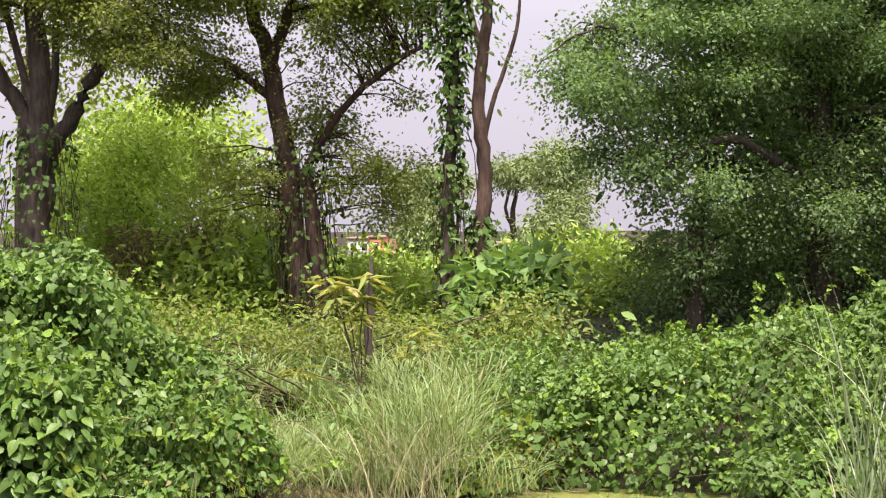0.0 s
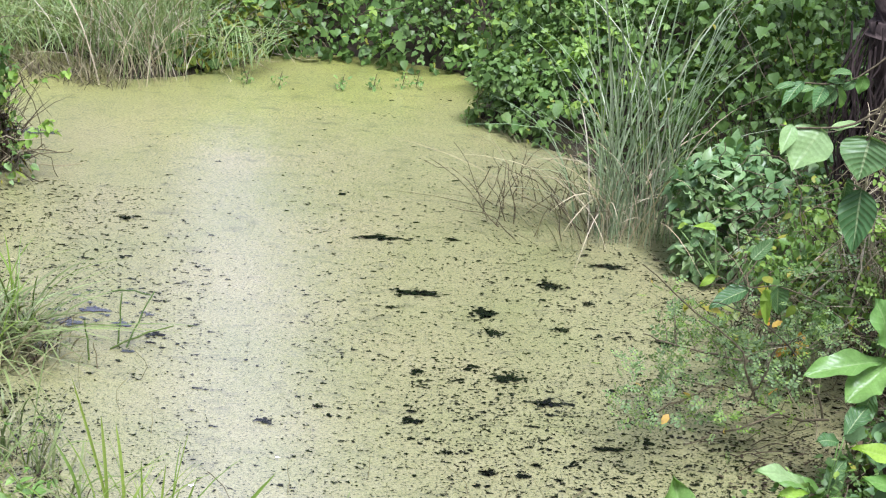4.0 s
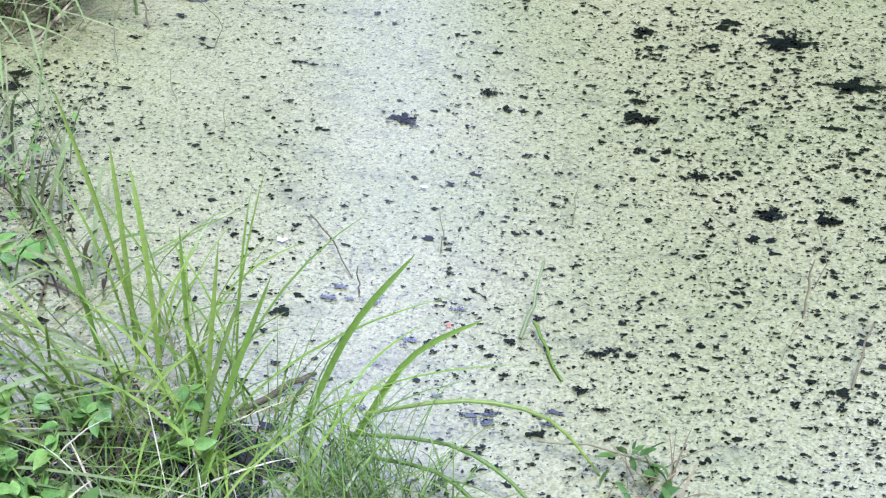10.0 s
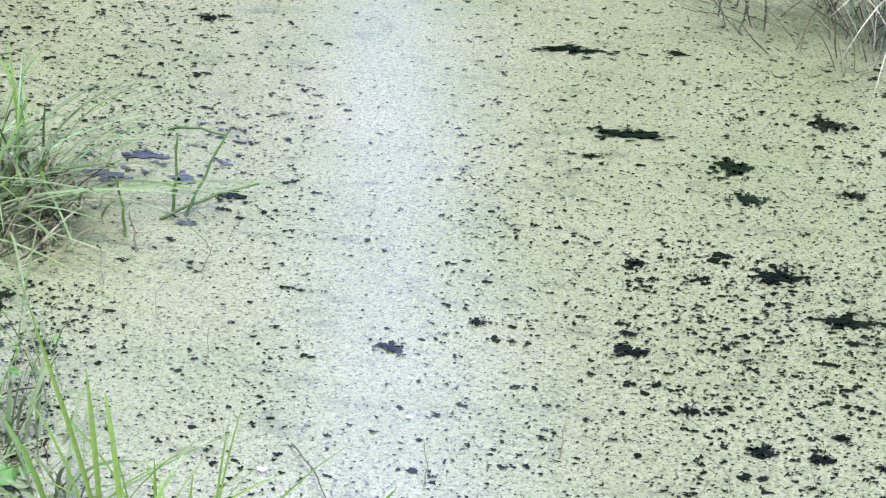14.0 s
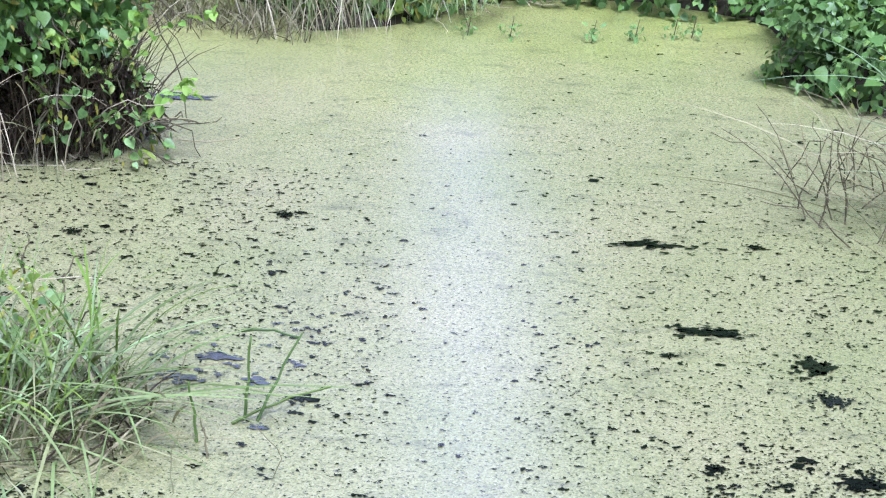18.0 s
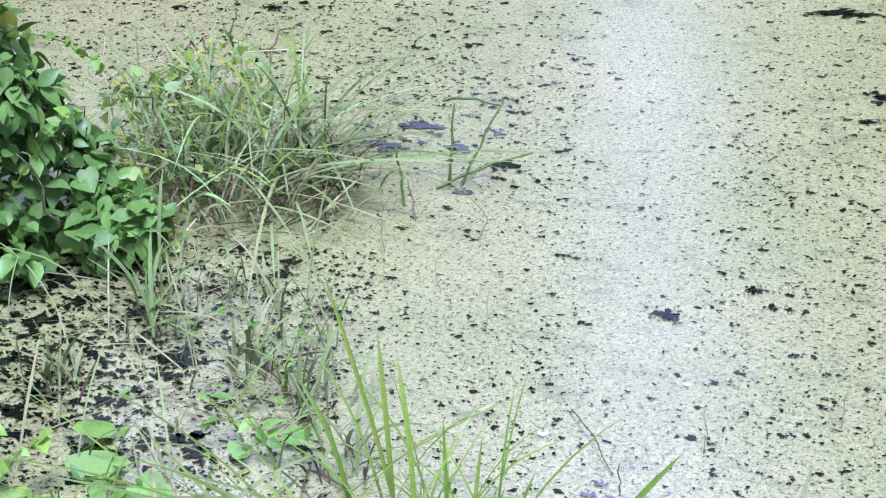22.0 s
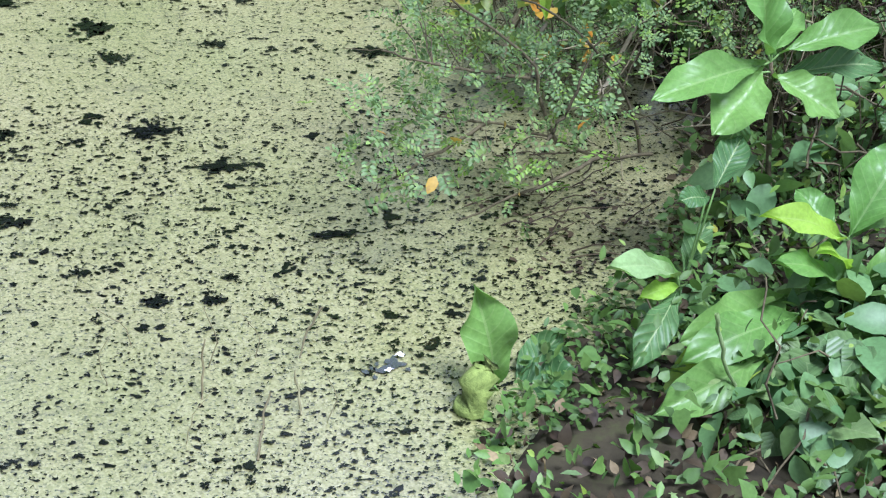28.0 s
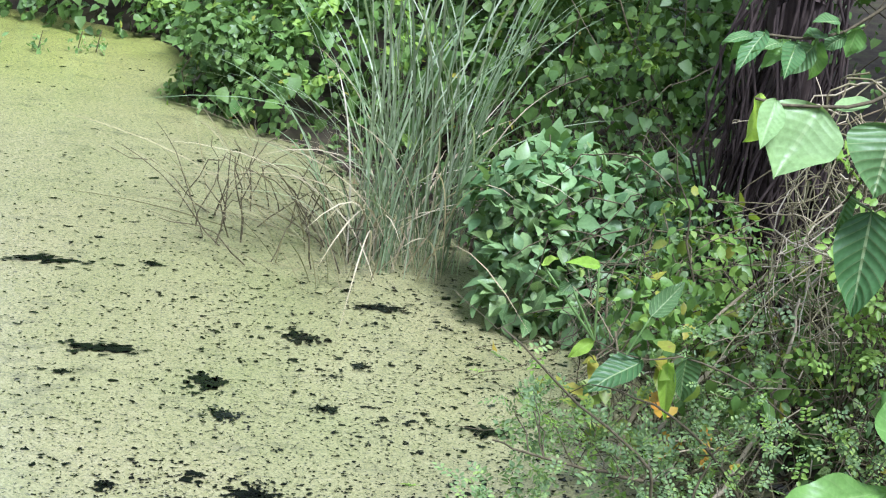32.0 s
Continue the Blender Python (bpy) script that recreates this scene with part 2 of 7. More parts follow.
# darker copy of the vine leaf: shade inside heaps and thickets is in it
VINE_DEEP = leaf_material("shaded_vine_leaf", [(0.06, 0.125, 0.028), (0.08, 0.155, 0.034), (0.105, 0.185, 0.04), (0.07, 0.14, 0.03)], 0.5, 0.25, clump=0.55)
VINE_YELLOW = leaf_material("yellowing_vine_leaf", [(0.2, 0.26, 0.03), (0.13, 0.22, 0.03), (0.3, 0.28, 0.04), (0.09, 0.18, 0.03)], 0.45, 0.35, 0.6)
TREE_LEAF = leaf_material("tree_leaf", [(0.098, 0.182, 0.063), (0.133, 0.238, 0.077), (0.168, 0.287, 0.091), (0.210, 0.322, 0.098)], 0.65, 0.35)
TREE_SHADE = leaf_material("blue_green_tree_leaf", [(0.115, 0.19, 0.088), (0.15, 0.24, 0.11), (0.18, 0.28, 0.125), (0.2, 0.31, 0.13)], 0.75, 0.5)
TREE_OLIVE = leaf_material("olive_tree_leaf", [(0.13, 0.18, 0.045), (0.2, 0.26, 0.07), (0.26, 0.33, 0.095), (0.28, 0.28, 0.1)], 0.6, 0.5)
LIME = leaf_material("lime_leaf", [(0.21, 0.34, 0.06), (0.3, 0.45, 0.085), (0.38, 0.53, 0.11), (0.17, 0.28, 0.05)], 0.5, 0.4)
MEADOW = leaf_material("meadow_leaf", [(0.200, 0.319, 0.065), (0.315, 0.430, 0.080), (0.354, 0.485, 0.113), (0.150, 0.264, 0.056)], 0.5, 0.35)
# darkened leaf: the deep shade under the large tree is in its colour
DARK_LEAF = leaf_material("shade_dark_leaf", [(0.08, 0.135, 0.066), (0.1, 0.165, 0.08), (0.125, 0.195, 0.09)], 0.6, 0.2)
FAR_LEAF = leaf_material("far_leaf", [(0.136, 0.179, 0.075), (0.17, 0.224, 0.1), (0.204, 0.269, 0.12)], 0.6, 0.25)
REED = leaf_material("blue_green_reed", [(0.13, 0.195, 0.095), (0.19, 0.265, 0.14), (0.285, 0.35, 0.21), (0.09, 0.135, 0.06), (0.34, 0.39, 0.27)], 0.4, 0.25)
GRASS = leaf_material("grass_blade", [(0.099, 0.170, 0.024), (0.137, 0.220, 0.031), (0.184, 0.264, 0.043), (0.117, 0.170, 0.036)], 0.4, 0.35)
GRASS_DULL = leaf_material("dull_grass_blade", [(0.095, 0.145, 0.04), (0.13, 0.185, 0.06), (0.18, 0.225, 0.09), (0.085, 0.12, 0.034), (0.23, 0.235, 0.125)], 0.5, 0.25)
GRASS_PALE = leaf_material("pale_grass_blade", [(0.237, 0.230, 0.114), (0.178, 0.246, 0.085), (0.234, 0.325, 0.123), (0.267, 0.370, 0.171), (0.145, 0.202, 0.067)], 0.5, 0.3)
BROAD = leaf_material("broad_leaf", [(0.101, 0.223, 0.040), (0.152, 0.295, 0.060), (0.204, 0.340, 0.071)], 0.55, 0.35)
BROAD_DEEP = leaf_material("deep_broad_leaf", [(0.085, 0.175, 0.064), (0.125, 0.235, 0.085), (0.175, 0.285, 0.105)], 0.45, 0.25)
BROAD_SOFT = leaf_material("soft_broad_leaf", [(0.12, 0.22, 0.085), (0.16, 0.27, 0.11), (0.21, 0.32, 0.13)], 0.38, 0.3)
GREY_LEAFLET = leaf_material("grey_green_leaflet", [(0.12, 0.2, 0.082), (0.16, 0.25, 0.105), (0.205, 0.3, 0.125), (0.25, 0.36, 0.1)], 0.5, 0.4)
GLAUCOUS = leaf_material("greyish_leaflet", [(0.105, 0.185, 0.075), (0.155, 0.24, 0.1), (0.21, 0.3, 0.105), (0.26, 0.37, 0.08)], 0.5, 0.45)
YELLOW = leaf_material("yellow_leaf", [(0.440, 0.264, 0.030), (0.400, 0.320, 0.060), (0.480, 0.216, 0.020)], 0.45, 0.35, 0.5)
BAMBOO = leaf_material("pale_yellow_leaf", [(0.3, 0.29, 0.08), (0.22, 0.27, 0.07), (0.36, 0.33, 0.13), (0.17, 0.23, 0.055)], 0.5, 0.35)
# near-black dead stalk; its colour also stands in for shade in hollows and litter
ROTTEN = leaf_material("shaded_rotten_stalk", [(0.018, 0.013, 0.007), (0.036, 0.026, 0.014), (0.060, 0.047, 0.023), (0.027, 0.016, 0.010)], 0.7, 0.1)
DEAD = leaf_material("dead_leaf", [(0.102, 0.076, 0.04), (0.17, 0.133, 0.07), (0.238, 0.19, 0.1)], 0.7, 0.2)
WHITE_SCRAP = plain_material("white_plastic", [(0.3, (0.7, 0.7, 0.68)), (0.7, (0.85, 0.85, 0.85))], 30.0, 0.35, 0.2)
RED_SCRAP = plain_material("red_scrap", [(0.3, (0.4, 0.04, 0.03)), (0.7, (0.55, 0.1, 0.07))], 30.0, 0.6, 0.2)
BRICK_RED = plain_material("red_brick_wall", [(0.3, (0.3, 0.1, 0.06)), (0.7, (0.42, 0.17, 0.11))], 1.5, 0.85, 0.2)
GREY_WALL = plain_material("grey_plaster_wall", [(0.3, (0.36, 0.36, 0.35)), (0.7, (0.52, 0.52, 0.5))], 0.8, 0.85, 0.2)
DULL_ROOF = plain_material("dull_roof", [(0.3, (0.25, 0.18, 0.14)), (0.7, (0.4, 0.3, 0.25))], 0.8, 0.85, 0.2)

# the same leaves with ribs, for those that are modelled one by one
RIBBED = {VINE_MID.name: leaf_material("ribbed_vine_leaf", [(0.075, 0.155, 0.034), (0.105, 0.2, 0.042), (0.14, 0.245, 0.05), (0.09, 0.18, 0.036)], 0.4, 0.3, 0.25, 6, 0.13, 0.6, True),
          BROAD.name: leaf_material("ribbed_broad_leaf", [(0.09, 0.2, 0.036), (0.145, 0.28, 0.056), (0.2, 0.335, 0.072), (0.17, 0.27, 0.05)], 0.42, 0.4, 0.35, 6, 0.13, 0.6, True),
          BROAD_DEEP.name: leaf_material("ribbed_deep_leaf", [(0.07, 0.13, 0.045), (0.105, 0.18, 0.062), (0.16, 0.24, 0.085)], 0.4, 0.25, 0.2, 6, 0.13, 0.6, True)}

# ---- mesh helpers ----
rng = np.random.default_rng(7)


def mesh_of(name, verts, tris, material, smooth=False):
    """A mesh from arrays of vertices and triangles."""
    verts, tris = np.asarray(verts, dtype=np.float32), np.asarray(tris, dtype=np.int32)
    me = bpy.data.meshes.new(name)
    me.vertices.add(len(verts))
    me.vertices.foreach_set("co", verts.ravel())
    me.loops.add(tris.size)
    me.loops.foreach_set("vertex_index", tris.ravel())
    me.polygons.add(len(tris))
    me.polygons.foreach_set("loop_start", np.arange(0, tris.size, 3, dtype=np.int32))
    me.polygons.foreach_set("loop_total", np.full(len(tris), 3, dtype=np.int32))
    if smooth:
        me.polygons.foreach_set("use_smooth", np.ones(len(tris), dtype=bool))
    me.materials.append(material)
    me.update(calc_edges=True)
    me.validate()
    return me


def thing(name, at, label, category, group="", kind=""):
    """An Empty at the foot of a thing, which parents its parts."""
    ob = new(name)
    ob.location = at
    ob.empty_display_size = 0.1
    return tagged(ob, label, category, group, kind)


def part(name, arrays, material, parent, label="", kind="", smooth=False):
    """One mesh under a thing; the vertices are given in the world, and stored from the thing's foot."""
    v, f = arrays
    foot = np.array(parent.location if parent.parent is None else Vector(parent.location) + Vector(parent.parent.location))
    ob = new(name, mesh_of(name, np.asarray(v) - foot, f, material, smooth))
    ob.parent = parent
    return tagged(ob, label, kind=kind)


def join(pieces):
    vs, fs, k = [], [], 0
    for v, f in pieces:
        vs.append(np.asarray(v))
        fs.append(np.asarray(f) + k)
        k += len(v)
    return np.concatenate(vs), np.concatenate(fs)


def unit(v):
    return v / (np.linalg.norm(v, axis=-1, keepdims=True) + 1e-9)


def tube(points, radii, sides=6):
    """A tapered limb along points."""
    P = np.asarray(points, dtype=float)
    r = np.interp(np.linspace(0, 1, len(P)), np.linspace(0, 1, len(radii)), radii)
    d = unit(np.gradient(P, axis=0))
    ref = np.where(np.abs(d[:, 2:3]) > 0.9, np.array([[1.0, 0, 0]]), np.array([[0, 0, 1.0]]))
    a = unit(np.cross(d, ref))
    b = np.cross(d, a)
    th = np.linspace(0, 2 * np.pi, sides, endpoint=False)
    ring = np.cos(th)[None, :, None] * a[:, None] + np.sin(th)[None, :, None] * b[:, None]
    v = (P[:, None] + ring * r[:, None, None]).reshape(-1, 3)
    f = []
    for i in range(len(P) - 1):
        for j in range(sides):
            p, q = i * sides + j, i * sides + (j + 1) % sides
            f += [(p, q, q + sides), (p, q + sides, p + sides)]
    k = (len(P) - 1) * sides
    f += [(k, k + j, k + j + 1) for j in range(1, sides - 1)]
    return v, np.array(f)


def bent(points, n=14, wobble=0.0, seed=0):
    """A smooth line through a few points, slightly crooked."""
    g = np.random.default_rng(seed)
    P = np.asarray(points, dtype=float)
    t = np.linspace(0, 1, len(P))
    s = np.linspace(0, 1, n)
    out = np.empty((n, 3))
    for i, u in enumerate(s):
        k = min(int(np.searchsorted(t, u, side="right")) - 1, len(P) - 2)
        h = (u - t[k]) / (t[k + 1] - t[k])
        p0, p1, p2, p3 = P[max(k - 1, 0)], P[k], P[k + 1], P[min(k + 2, len(P) - 1)]
        out[i] = 0.5 * (2 * p1 + (p2 - p0) * h + (2 * p0 - 5 * p1 + 4 * p2 - p3) * h * h + (3 * p1 - p0 - 3 * p2 + p3) * h ** 3)
    if wobble:
        w = g.normal(0, wobble, (n, 3))
        w[0] = w[-1] = 0
        out += w
    return out


# leaf outlines: length along x from the stalk, width along y, fold along z
HEART = (np.array([(0, 0, 0), (-.08, .2, .03), (.08, .4, .07), (.4, .42, .07), (.72, .22, .02), (1, 0, -.12), (.72, -.22, .02), (.4, -.42, .07), (.08, -.4, .07),
                   (-.08, -.2, .03), (.45, 0, -.03)]),
         np.array([(0, 10, 1), (1, 10, 2), (2, 10, 3), (3, 10, 4), (4, 10, 5), (5, 10, 6), (6, 10, 7), (7, 10, 8), (8, 10, 9), (9, 10, 0)]))
IVY = (np.array([(0, 0, 0), (.05, .36, .06), (.42, .38, .06), (1, 0, -.14), (.42, -.38, .06), (.05, -.36, .06), (.4, 0, -.03)]),
       np.array([(0, 6, 1), (1, 6, 2), (2, 6, 3), (3, 6, 4), (4, 6, 5), (5, 6, 0)]))
OVAL = (np.array([(0, 0, 0), (.3, .2, .05), (.68, .18, .03), (1, 0, -.1), (.68, -.18, .03), (.3, -.2, .05), (.5, 0, -.01)]),
        np.array([(0, 6, 1), (1, 6, 2), (2, 6, 3), (3, 6, 4), (4, 6, 5), (5, 6, 0)]))
def ovate():
    """A smooth pointed blade with a folded midrib."""
    u = np.array([0, .1, .25, .45, .65, .85, 1])
    w = np.array([0.02, .17, .27, .29, .22, .1, 0.004])
    rib = np.stack([u, 0 * u, .03 * np.sin(3 * u) - .13 * u ** 2], 1)
    rise = np.stack([0 * u, 0 * u, .28 * w], 1)
    left, right = rib + rise + np.stack([0 * u, w, 0 * u], 1), rib + rise - np.stack([0 * u, w, 0 * u], 1)
    n = len(u)
    f = []
    for i in range(n - 1):
        f += [(i, i + 1, n + i + 1), (i, n + i + 1, n + i), (2 * n + i, 2 * n + i + 1, i + 1), (2 * n + i, i + 1, i)]
    return np.concatenate([rib, left, right]), np.array(f)


POINTED = ovate()
LANCE = (np.array([(0, 0, 0), (.4, .085, .02), (1, 0, -.16), (.4, -.085, .02)]), np.array([(0, 2, 1), (0, 3, 2)]))
LEAFLET = (np.array([(0, 0, 0), (.5, .26, .03), (1, 0, 0), (.5, -.26, .03)]), np.array([(0, 2, 1), (0, 3, 2)]))


def feather(pairs=4):
    """A pinnate leaf: oval leaflets in loose pairs along a stalk, one at its end."""
    vs, fs = [], []
    g = np.random.default_rng(77)
    for i in range(2 * pairs + 1):
        x = 0.12 + 0.72 * (i // 2) / pairs + g.uniform(-.03, .03)
        a = 0.15 if i == 2 * pairs else (1 if i % 2 else -1) * g.uniform(.75, 1.25)
        ln, w, h = g.uniform(.2, .3), g.uniform(.06, .085), g.uniform(-.05, .05)
        c, d, k = math.cos(a), math.sin(a), len(vs)
        for u, v, z in ((0.03, 0, 0), (ln * .4, w, .03), (ln * .8, w * .8, .02), (ln, 0, -.03), (ln * .8, -w * .8, .02), (ln * .4, -w, .03)):
            vs.append((x + u * c - v * d, u * d + v * c, z + h * u / ln))
        fs += [(k, k + m, k + m + 1) for m in range(1, 5)]
    return np.array(vs), np.array(fs)


FEATHER = feather()


def place(template, at, tip, up, size, width=1.0):
    """Copies of a leaf at points, pointing along tip with the upper side to up."""
    T, F = template
    n = len(at)
    x = unit(tip)
    z = unit(up - x * np.sum(up * x, axis=1, keepdims=True))
    y = np.cross(z, x)
    size = np.broadcast_to(size, (n,))
    V = at[:, None] + size[:, None, None] * (T[None, :, 0:1] * x[:, None] + width * T[None, :, 1:2] * y[:, None] + T[None, :, 2:3] * z[:, None])
    I = F[None] + (np.arange(n) * len(T))[:, None, None]
    return V.reshape(-1, 3), I.reshape(-1, 3)


def ripple(p, seed, freq):
    g = np.random.default_rng(seed)
    out = np.zeros(len(p))
    for k in range(5):
        d = g.normal(0, 1, 3) * freq * (1 + 0.6 * k)
        out += np.sin(p @ d + g.uniform(0, 6.28)) / (1 + 0.6 * k)
    return out / 2.2


def on_lumps(lumps, n, depth=0.3, seed=0, uneven=0.16, low=0.02):
    """Points and outward directions over the outside of a heap of rounded lumps (x, y, z, rx, ry, rz)."""
    g = np.random.default_rng(seed)
    L = np.asarray(lumps, dtype=float)
    area = (L[:, 3] * L[:, 4] + L[:, 4] * L[:, 5] + L[:, 3] * L[:, 5])
    pts, nrm, got = [], [], 0
    for _ in range(12):
        k = g.choice(len(L), size=2 * n, p=area / area.sum())
        d = unit(g.normal(0, 1, (2 * n, 3)))
        shrink = 1 - depth * g.random(2 * n) ** 1.5
        p = L[k, :3] + d * L[k, 3:] * (shrink * (1 + uneven * ripple(d * L[k, 3:] + L[k, :3], seed + 3, 3.2)))[:, None]
        ok = p[:, 2] > low
        for j in range(len(L)):
            inside = (((p - L[j, :3]) / (L[j, 3:] * 0.78)) ** 2).sum(1) < 1
            ok &= ~(inside & (k != j))
        pts.append(p[ok])
        nrm.append(unit(d[ok] / L[k[ok], 3:]))
        got += ok.sum()
        if got >= n:
            break
    return np.concatenate(pts)[:n], np.concatenate(nrm)[:n]


def leaf_frames(lumps, n, size, seed, depth=0.3, droop=0.5, flat=0.6, spread=0.52, uneven=0.16, low=0.02, gaps=0.0):
    """Places and poses of leaves over a heap of lumps, tips hanging down the slope, blades turned to the light."""
    g = np.random.default_rng(seed + 100)
    p, o = on_lumps(lumps, int(n * (1 + 0.5 * gaps)), depth, seed, uneven, low)
    if gaps:
        keep = g.random(len(p)) < 1 - gaps * np.clip(0.45 + 1.5 * ripple(p, seed + 9, 2.3), 0, 1)
        p, o = p[keep][:n], o[keep][:n]
    m = len(p)
    up = unit(o + np.array([0, 0, flat]) + g.normal(0, spread, (m, 3)))
    tip = g.normal(0, 1, (m, 3)) * 0.7 + o * 0.5 + np.array([0, 0, -droop])
    return p, tip, up, size * g.uniform(0.45, 1.35, m)


def leaf_cover(lumps, n, template, size, seed, depth=0.3, width=1.0, **more):
    return place(template, *leaf_frames(lumps, n, size, seed, depth, **more), width)


def shoots(lumps, n, seed, size=0.05, length=(0.15, 0.45)):
    """Young climber shoots that stand out of a heap: thin stems and the leaves along them."""
    g = np.random.default_rng(seed)
    p, o = on_lumps(lumps, 3 * n, 0.03, seed)
    ok = o[:, 2] > -0.1
    st, at, tp = [], [], []
    for q, d in zip(p[ok][:n], o[ok][:n]):
        e = unit(d + np.array([0, 0, .7]) + g.normal(0, .45, 3))
        ln = g.uniform(*length)
        line = bent([q - d * .05, q + e * ln * .55, q + e * ln + np.array([0, 0, -.25 * ln]) + d * .12 * ln], 8, .004, int(g.integers(1 << 30)))
        st.append(tube(line, [0.0028, 0.0012], 3))
        k = np.repeat(np.arange(1, 8), 2)
        at.append(line[k])
        tp.append(g.normal(0, 1, (len(k), 3)) + np.array([0, 0, -.3]))
    at, tp = np.concatenate(at), np.concatenate(tp)
    s = size * g.uniform(.45, 1.1, len(at))
    return join(st), (HEART, at, tp, g.normal(0, .5, (len(at), 3)) + np.array([0, -.3, 1]), s)


def leaf_parts(name, mesh, frames, parent):
    """Single leaves as parts of their plant, sharing one mesh of unit length."""
    p, tip, up, size = frames
    x = unit(tip)
    z = unit(up - x * np.sum(up * x, axis=1, keepdims=True))
    y = np.cross(z, x)
    foot = np.array(parent.location)
    for i in range(len(p)):
        ob = new(name, mesh)
        m = Matrix((x[i] * size[i], y[i] * size[i], z[i] * size[i])).transposed().to_4x4()
        m.translation = Vector(p[i] - foot)
        ob.parent = parent
        ob.matrix_local = m


def blade_parts(name, arrays, count, material, parent, label=""):
    """The blades of a tuft, each one a part."""
    v, f = arrays
    nv, nf = len(v) // count, len(f) // count
    for i in range(count):
        part(name, (v[i * nv:(i + 1) * nv], f[:nf]), material, parent, label)


def split_parts(name, rest, arrays, nv, nf, limit, material, parent, label="", smooth=False):
    """Pieces alike in build: the first ones as parts, the others joined as stuff."""
    v, f = arrays
    n = len(v) // nv
    k = min(limit, n)
    for i in range(k):
        part(name, (v[i * nv:(i + 1) * nv], f[:nf]), material, parent, label, smooth=smooth)
    if k < n:
        part(rest, (v[k * nv:], f[k * nf:] - k * nv), material, parent, label, "stuff", smooth)


def split_blades(name, rest, arrays, material, parent, limit=120, label=""):
    """A tuft's blades, all with the same number of steps."""
    v, f = arrays
    steps = next(s for s in range(3, 16) if len(v) % (2 * s) == 0 and f[:2 * s - 2].max() == 2 * s - 1 and (len(v) == 2 * s or f[2 * s - 2].min() == 2 * s))
    split_parts(name, rest, arrays, 2 * steps, 2 * steps - 2, limit, material, parent, label)


def blades(n, foot, spread, height, lean, width, seed, droop=0.5, aim=None, fan=math.pi, steps=7):
    """Grass blades from a tuft: curved tapering ribbons."""
    g = np.random.default_rng(seed)
    a = g.uniform(0, 2 * math.pi, n) if aim is None else radians(aim) + g.uniform(-fan, fan, n)
    r = spread * np.sqrt(g.random(n))
    b = g.uniform(0, 2 * math.pi, n)
    base = np.stack([r * np.cos(b), r * np.sin(b), np.zeros(n)], 1) + np.asarray(foot)
    L = height * g.uniform(0.45, 1.1, n)
    ln = lean * g.uniform(0.2, 1.4, n)
    dr = droop * g.uniform(0.2, 1.3, n)
    s = np.linspace(0, 1, steps)
    out = np.stack([np.cos(a), np.sin(a), np.zeros(n)], 1)
    hor = (ln[:, None] * s + dr[:, None] * s ** 2.6) * L[:, None]
    ver = (s - 0.55 * dr[:, None] * s ** 3.2) * L[:, None] * np.cos(np.minimum(ln, 1.2))[:, None]
    P = base[:, None] + out[:, None] * hor[..., None] + np.array([0, 0, 1.0]) * ver[..., None]
    tw = a + math.pi / 2 + g.uniform(-0.9, 0.9, n)
    side = np.stack([np.cos(tw), np.sin(tw), g.uniform(-0.3, 0.3, n)], 1)
    w = width * g.uniform(0.6, 1.3, n)[:, None] * np.minimum(1, 3.2 * (1 - s) ** 0.8 + 0.02) * (0.55 + 0.45 * np.minimum(1, s * 4))
    V = np.stack([P - side[:, None] * w[..., None] / 2, P + side[:, None] * w[..., None] / 2], 2)
    V = V.reshape(n, -1, 3)
    f = []
    for i in range(steps - 1):
        k = 2 * i
        f += [(k, k + 1, k + 3), (k, k + 3, k + 2)]
    I = np.array(f)[None] + (np.arange(n) * 2 * steps)[:, None, None]
    return V.reshape(-1, 3), I.reshape(-1, 3)


def stems(n, lumps, seed, length=0.6, radius=0.004, hang=0.5):
    """Thin crooked vine stems through a heap of lumps."""
    g = np.random.default_rng(seed)
    p, o = on_lumps(lumps, n, 0.25, seed)
    out = []
    for q, d in zip(p, o):
        e = unit(g.normal(0, 1, 3) + np.array([0, 0, -hang]))
        ln = length * g.uniform(0.4, 1.2)
        line = bent([q, q + e * ln * .5 + d * .03, q + e * ln + np.array([0, 0, -.1 * ln])], 6, 0.012, int(g.integers(1 << 30)))
        line[:, 2] = np.maximum(line[:, 2], 0.0)
        out.append(tube(line, [radius, radius * .5], 4))
    return join(out)

# ---- ground, water ----
POND = np.array([(-1.3, 2.2), (-0.5, 1.9), (0.3, 1.75), (1.0, 1.9), (1.45, 2.45), (1.78, 2.82), (2.32, 3.26), (2.72, 3.97), (2.82, 4.8), (2.65, 5.5), (2.32, 6.1),
                 (1.95, 6.9), (1.75, 7.5), (1.35, 8.0), (1.1, 8.4), (1.3, 8.9), (1.1, 9.5), (0.5, 9.8), (-0.3, 9.85), (-0.6, 9.5), (-0.9, 9.0), (-1.35, 8.8), (-1.7, 9.3), (-2.2, 9.55), (-2.75, 9.4), (-2.7, 8.7), (-2.2, 7.8),
                 (-1.75, 7.2), (-2.0, 6.9), (-2.7, 6.6), (-3.7, 6.3), (-3.8, 4.4), (-2.7, 3.9), (-2.5, 3.4), (-2.2, 2.7)])


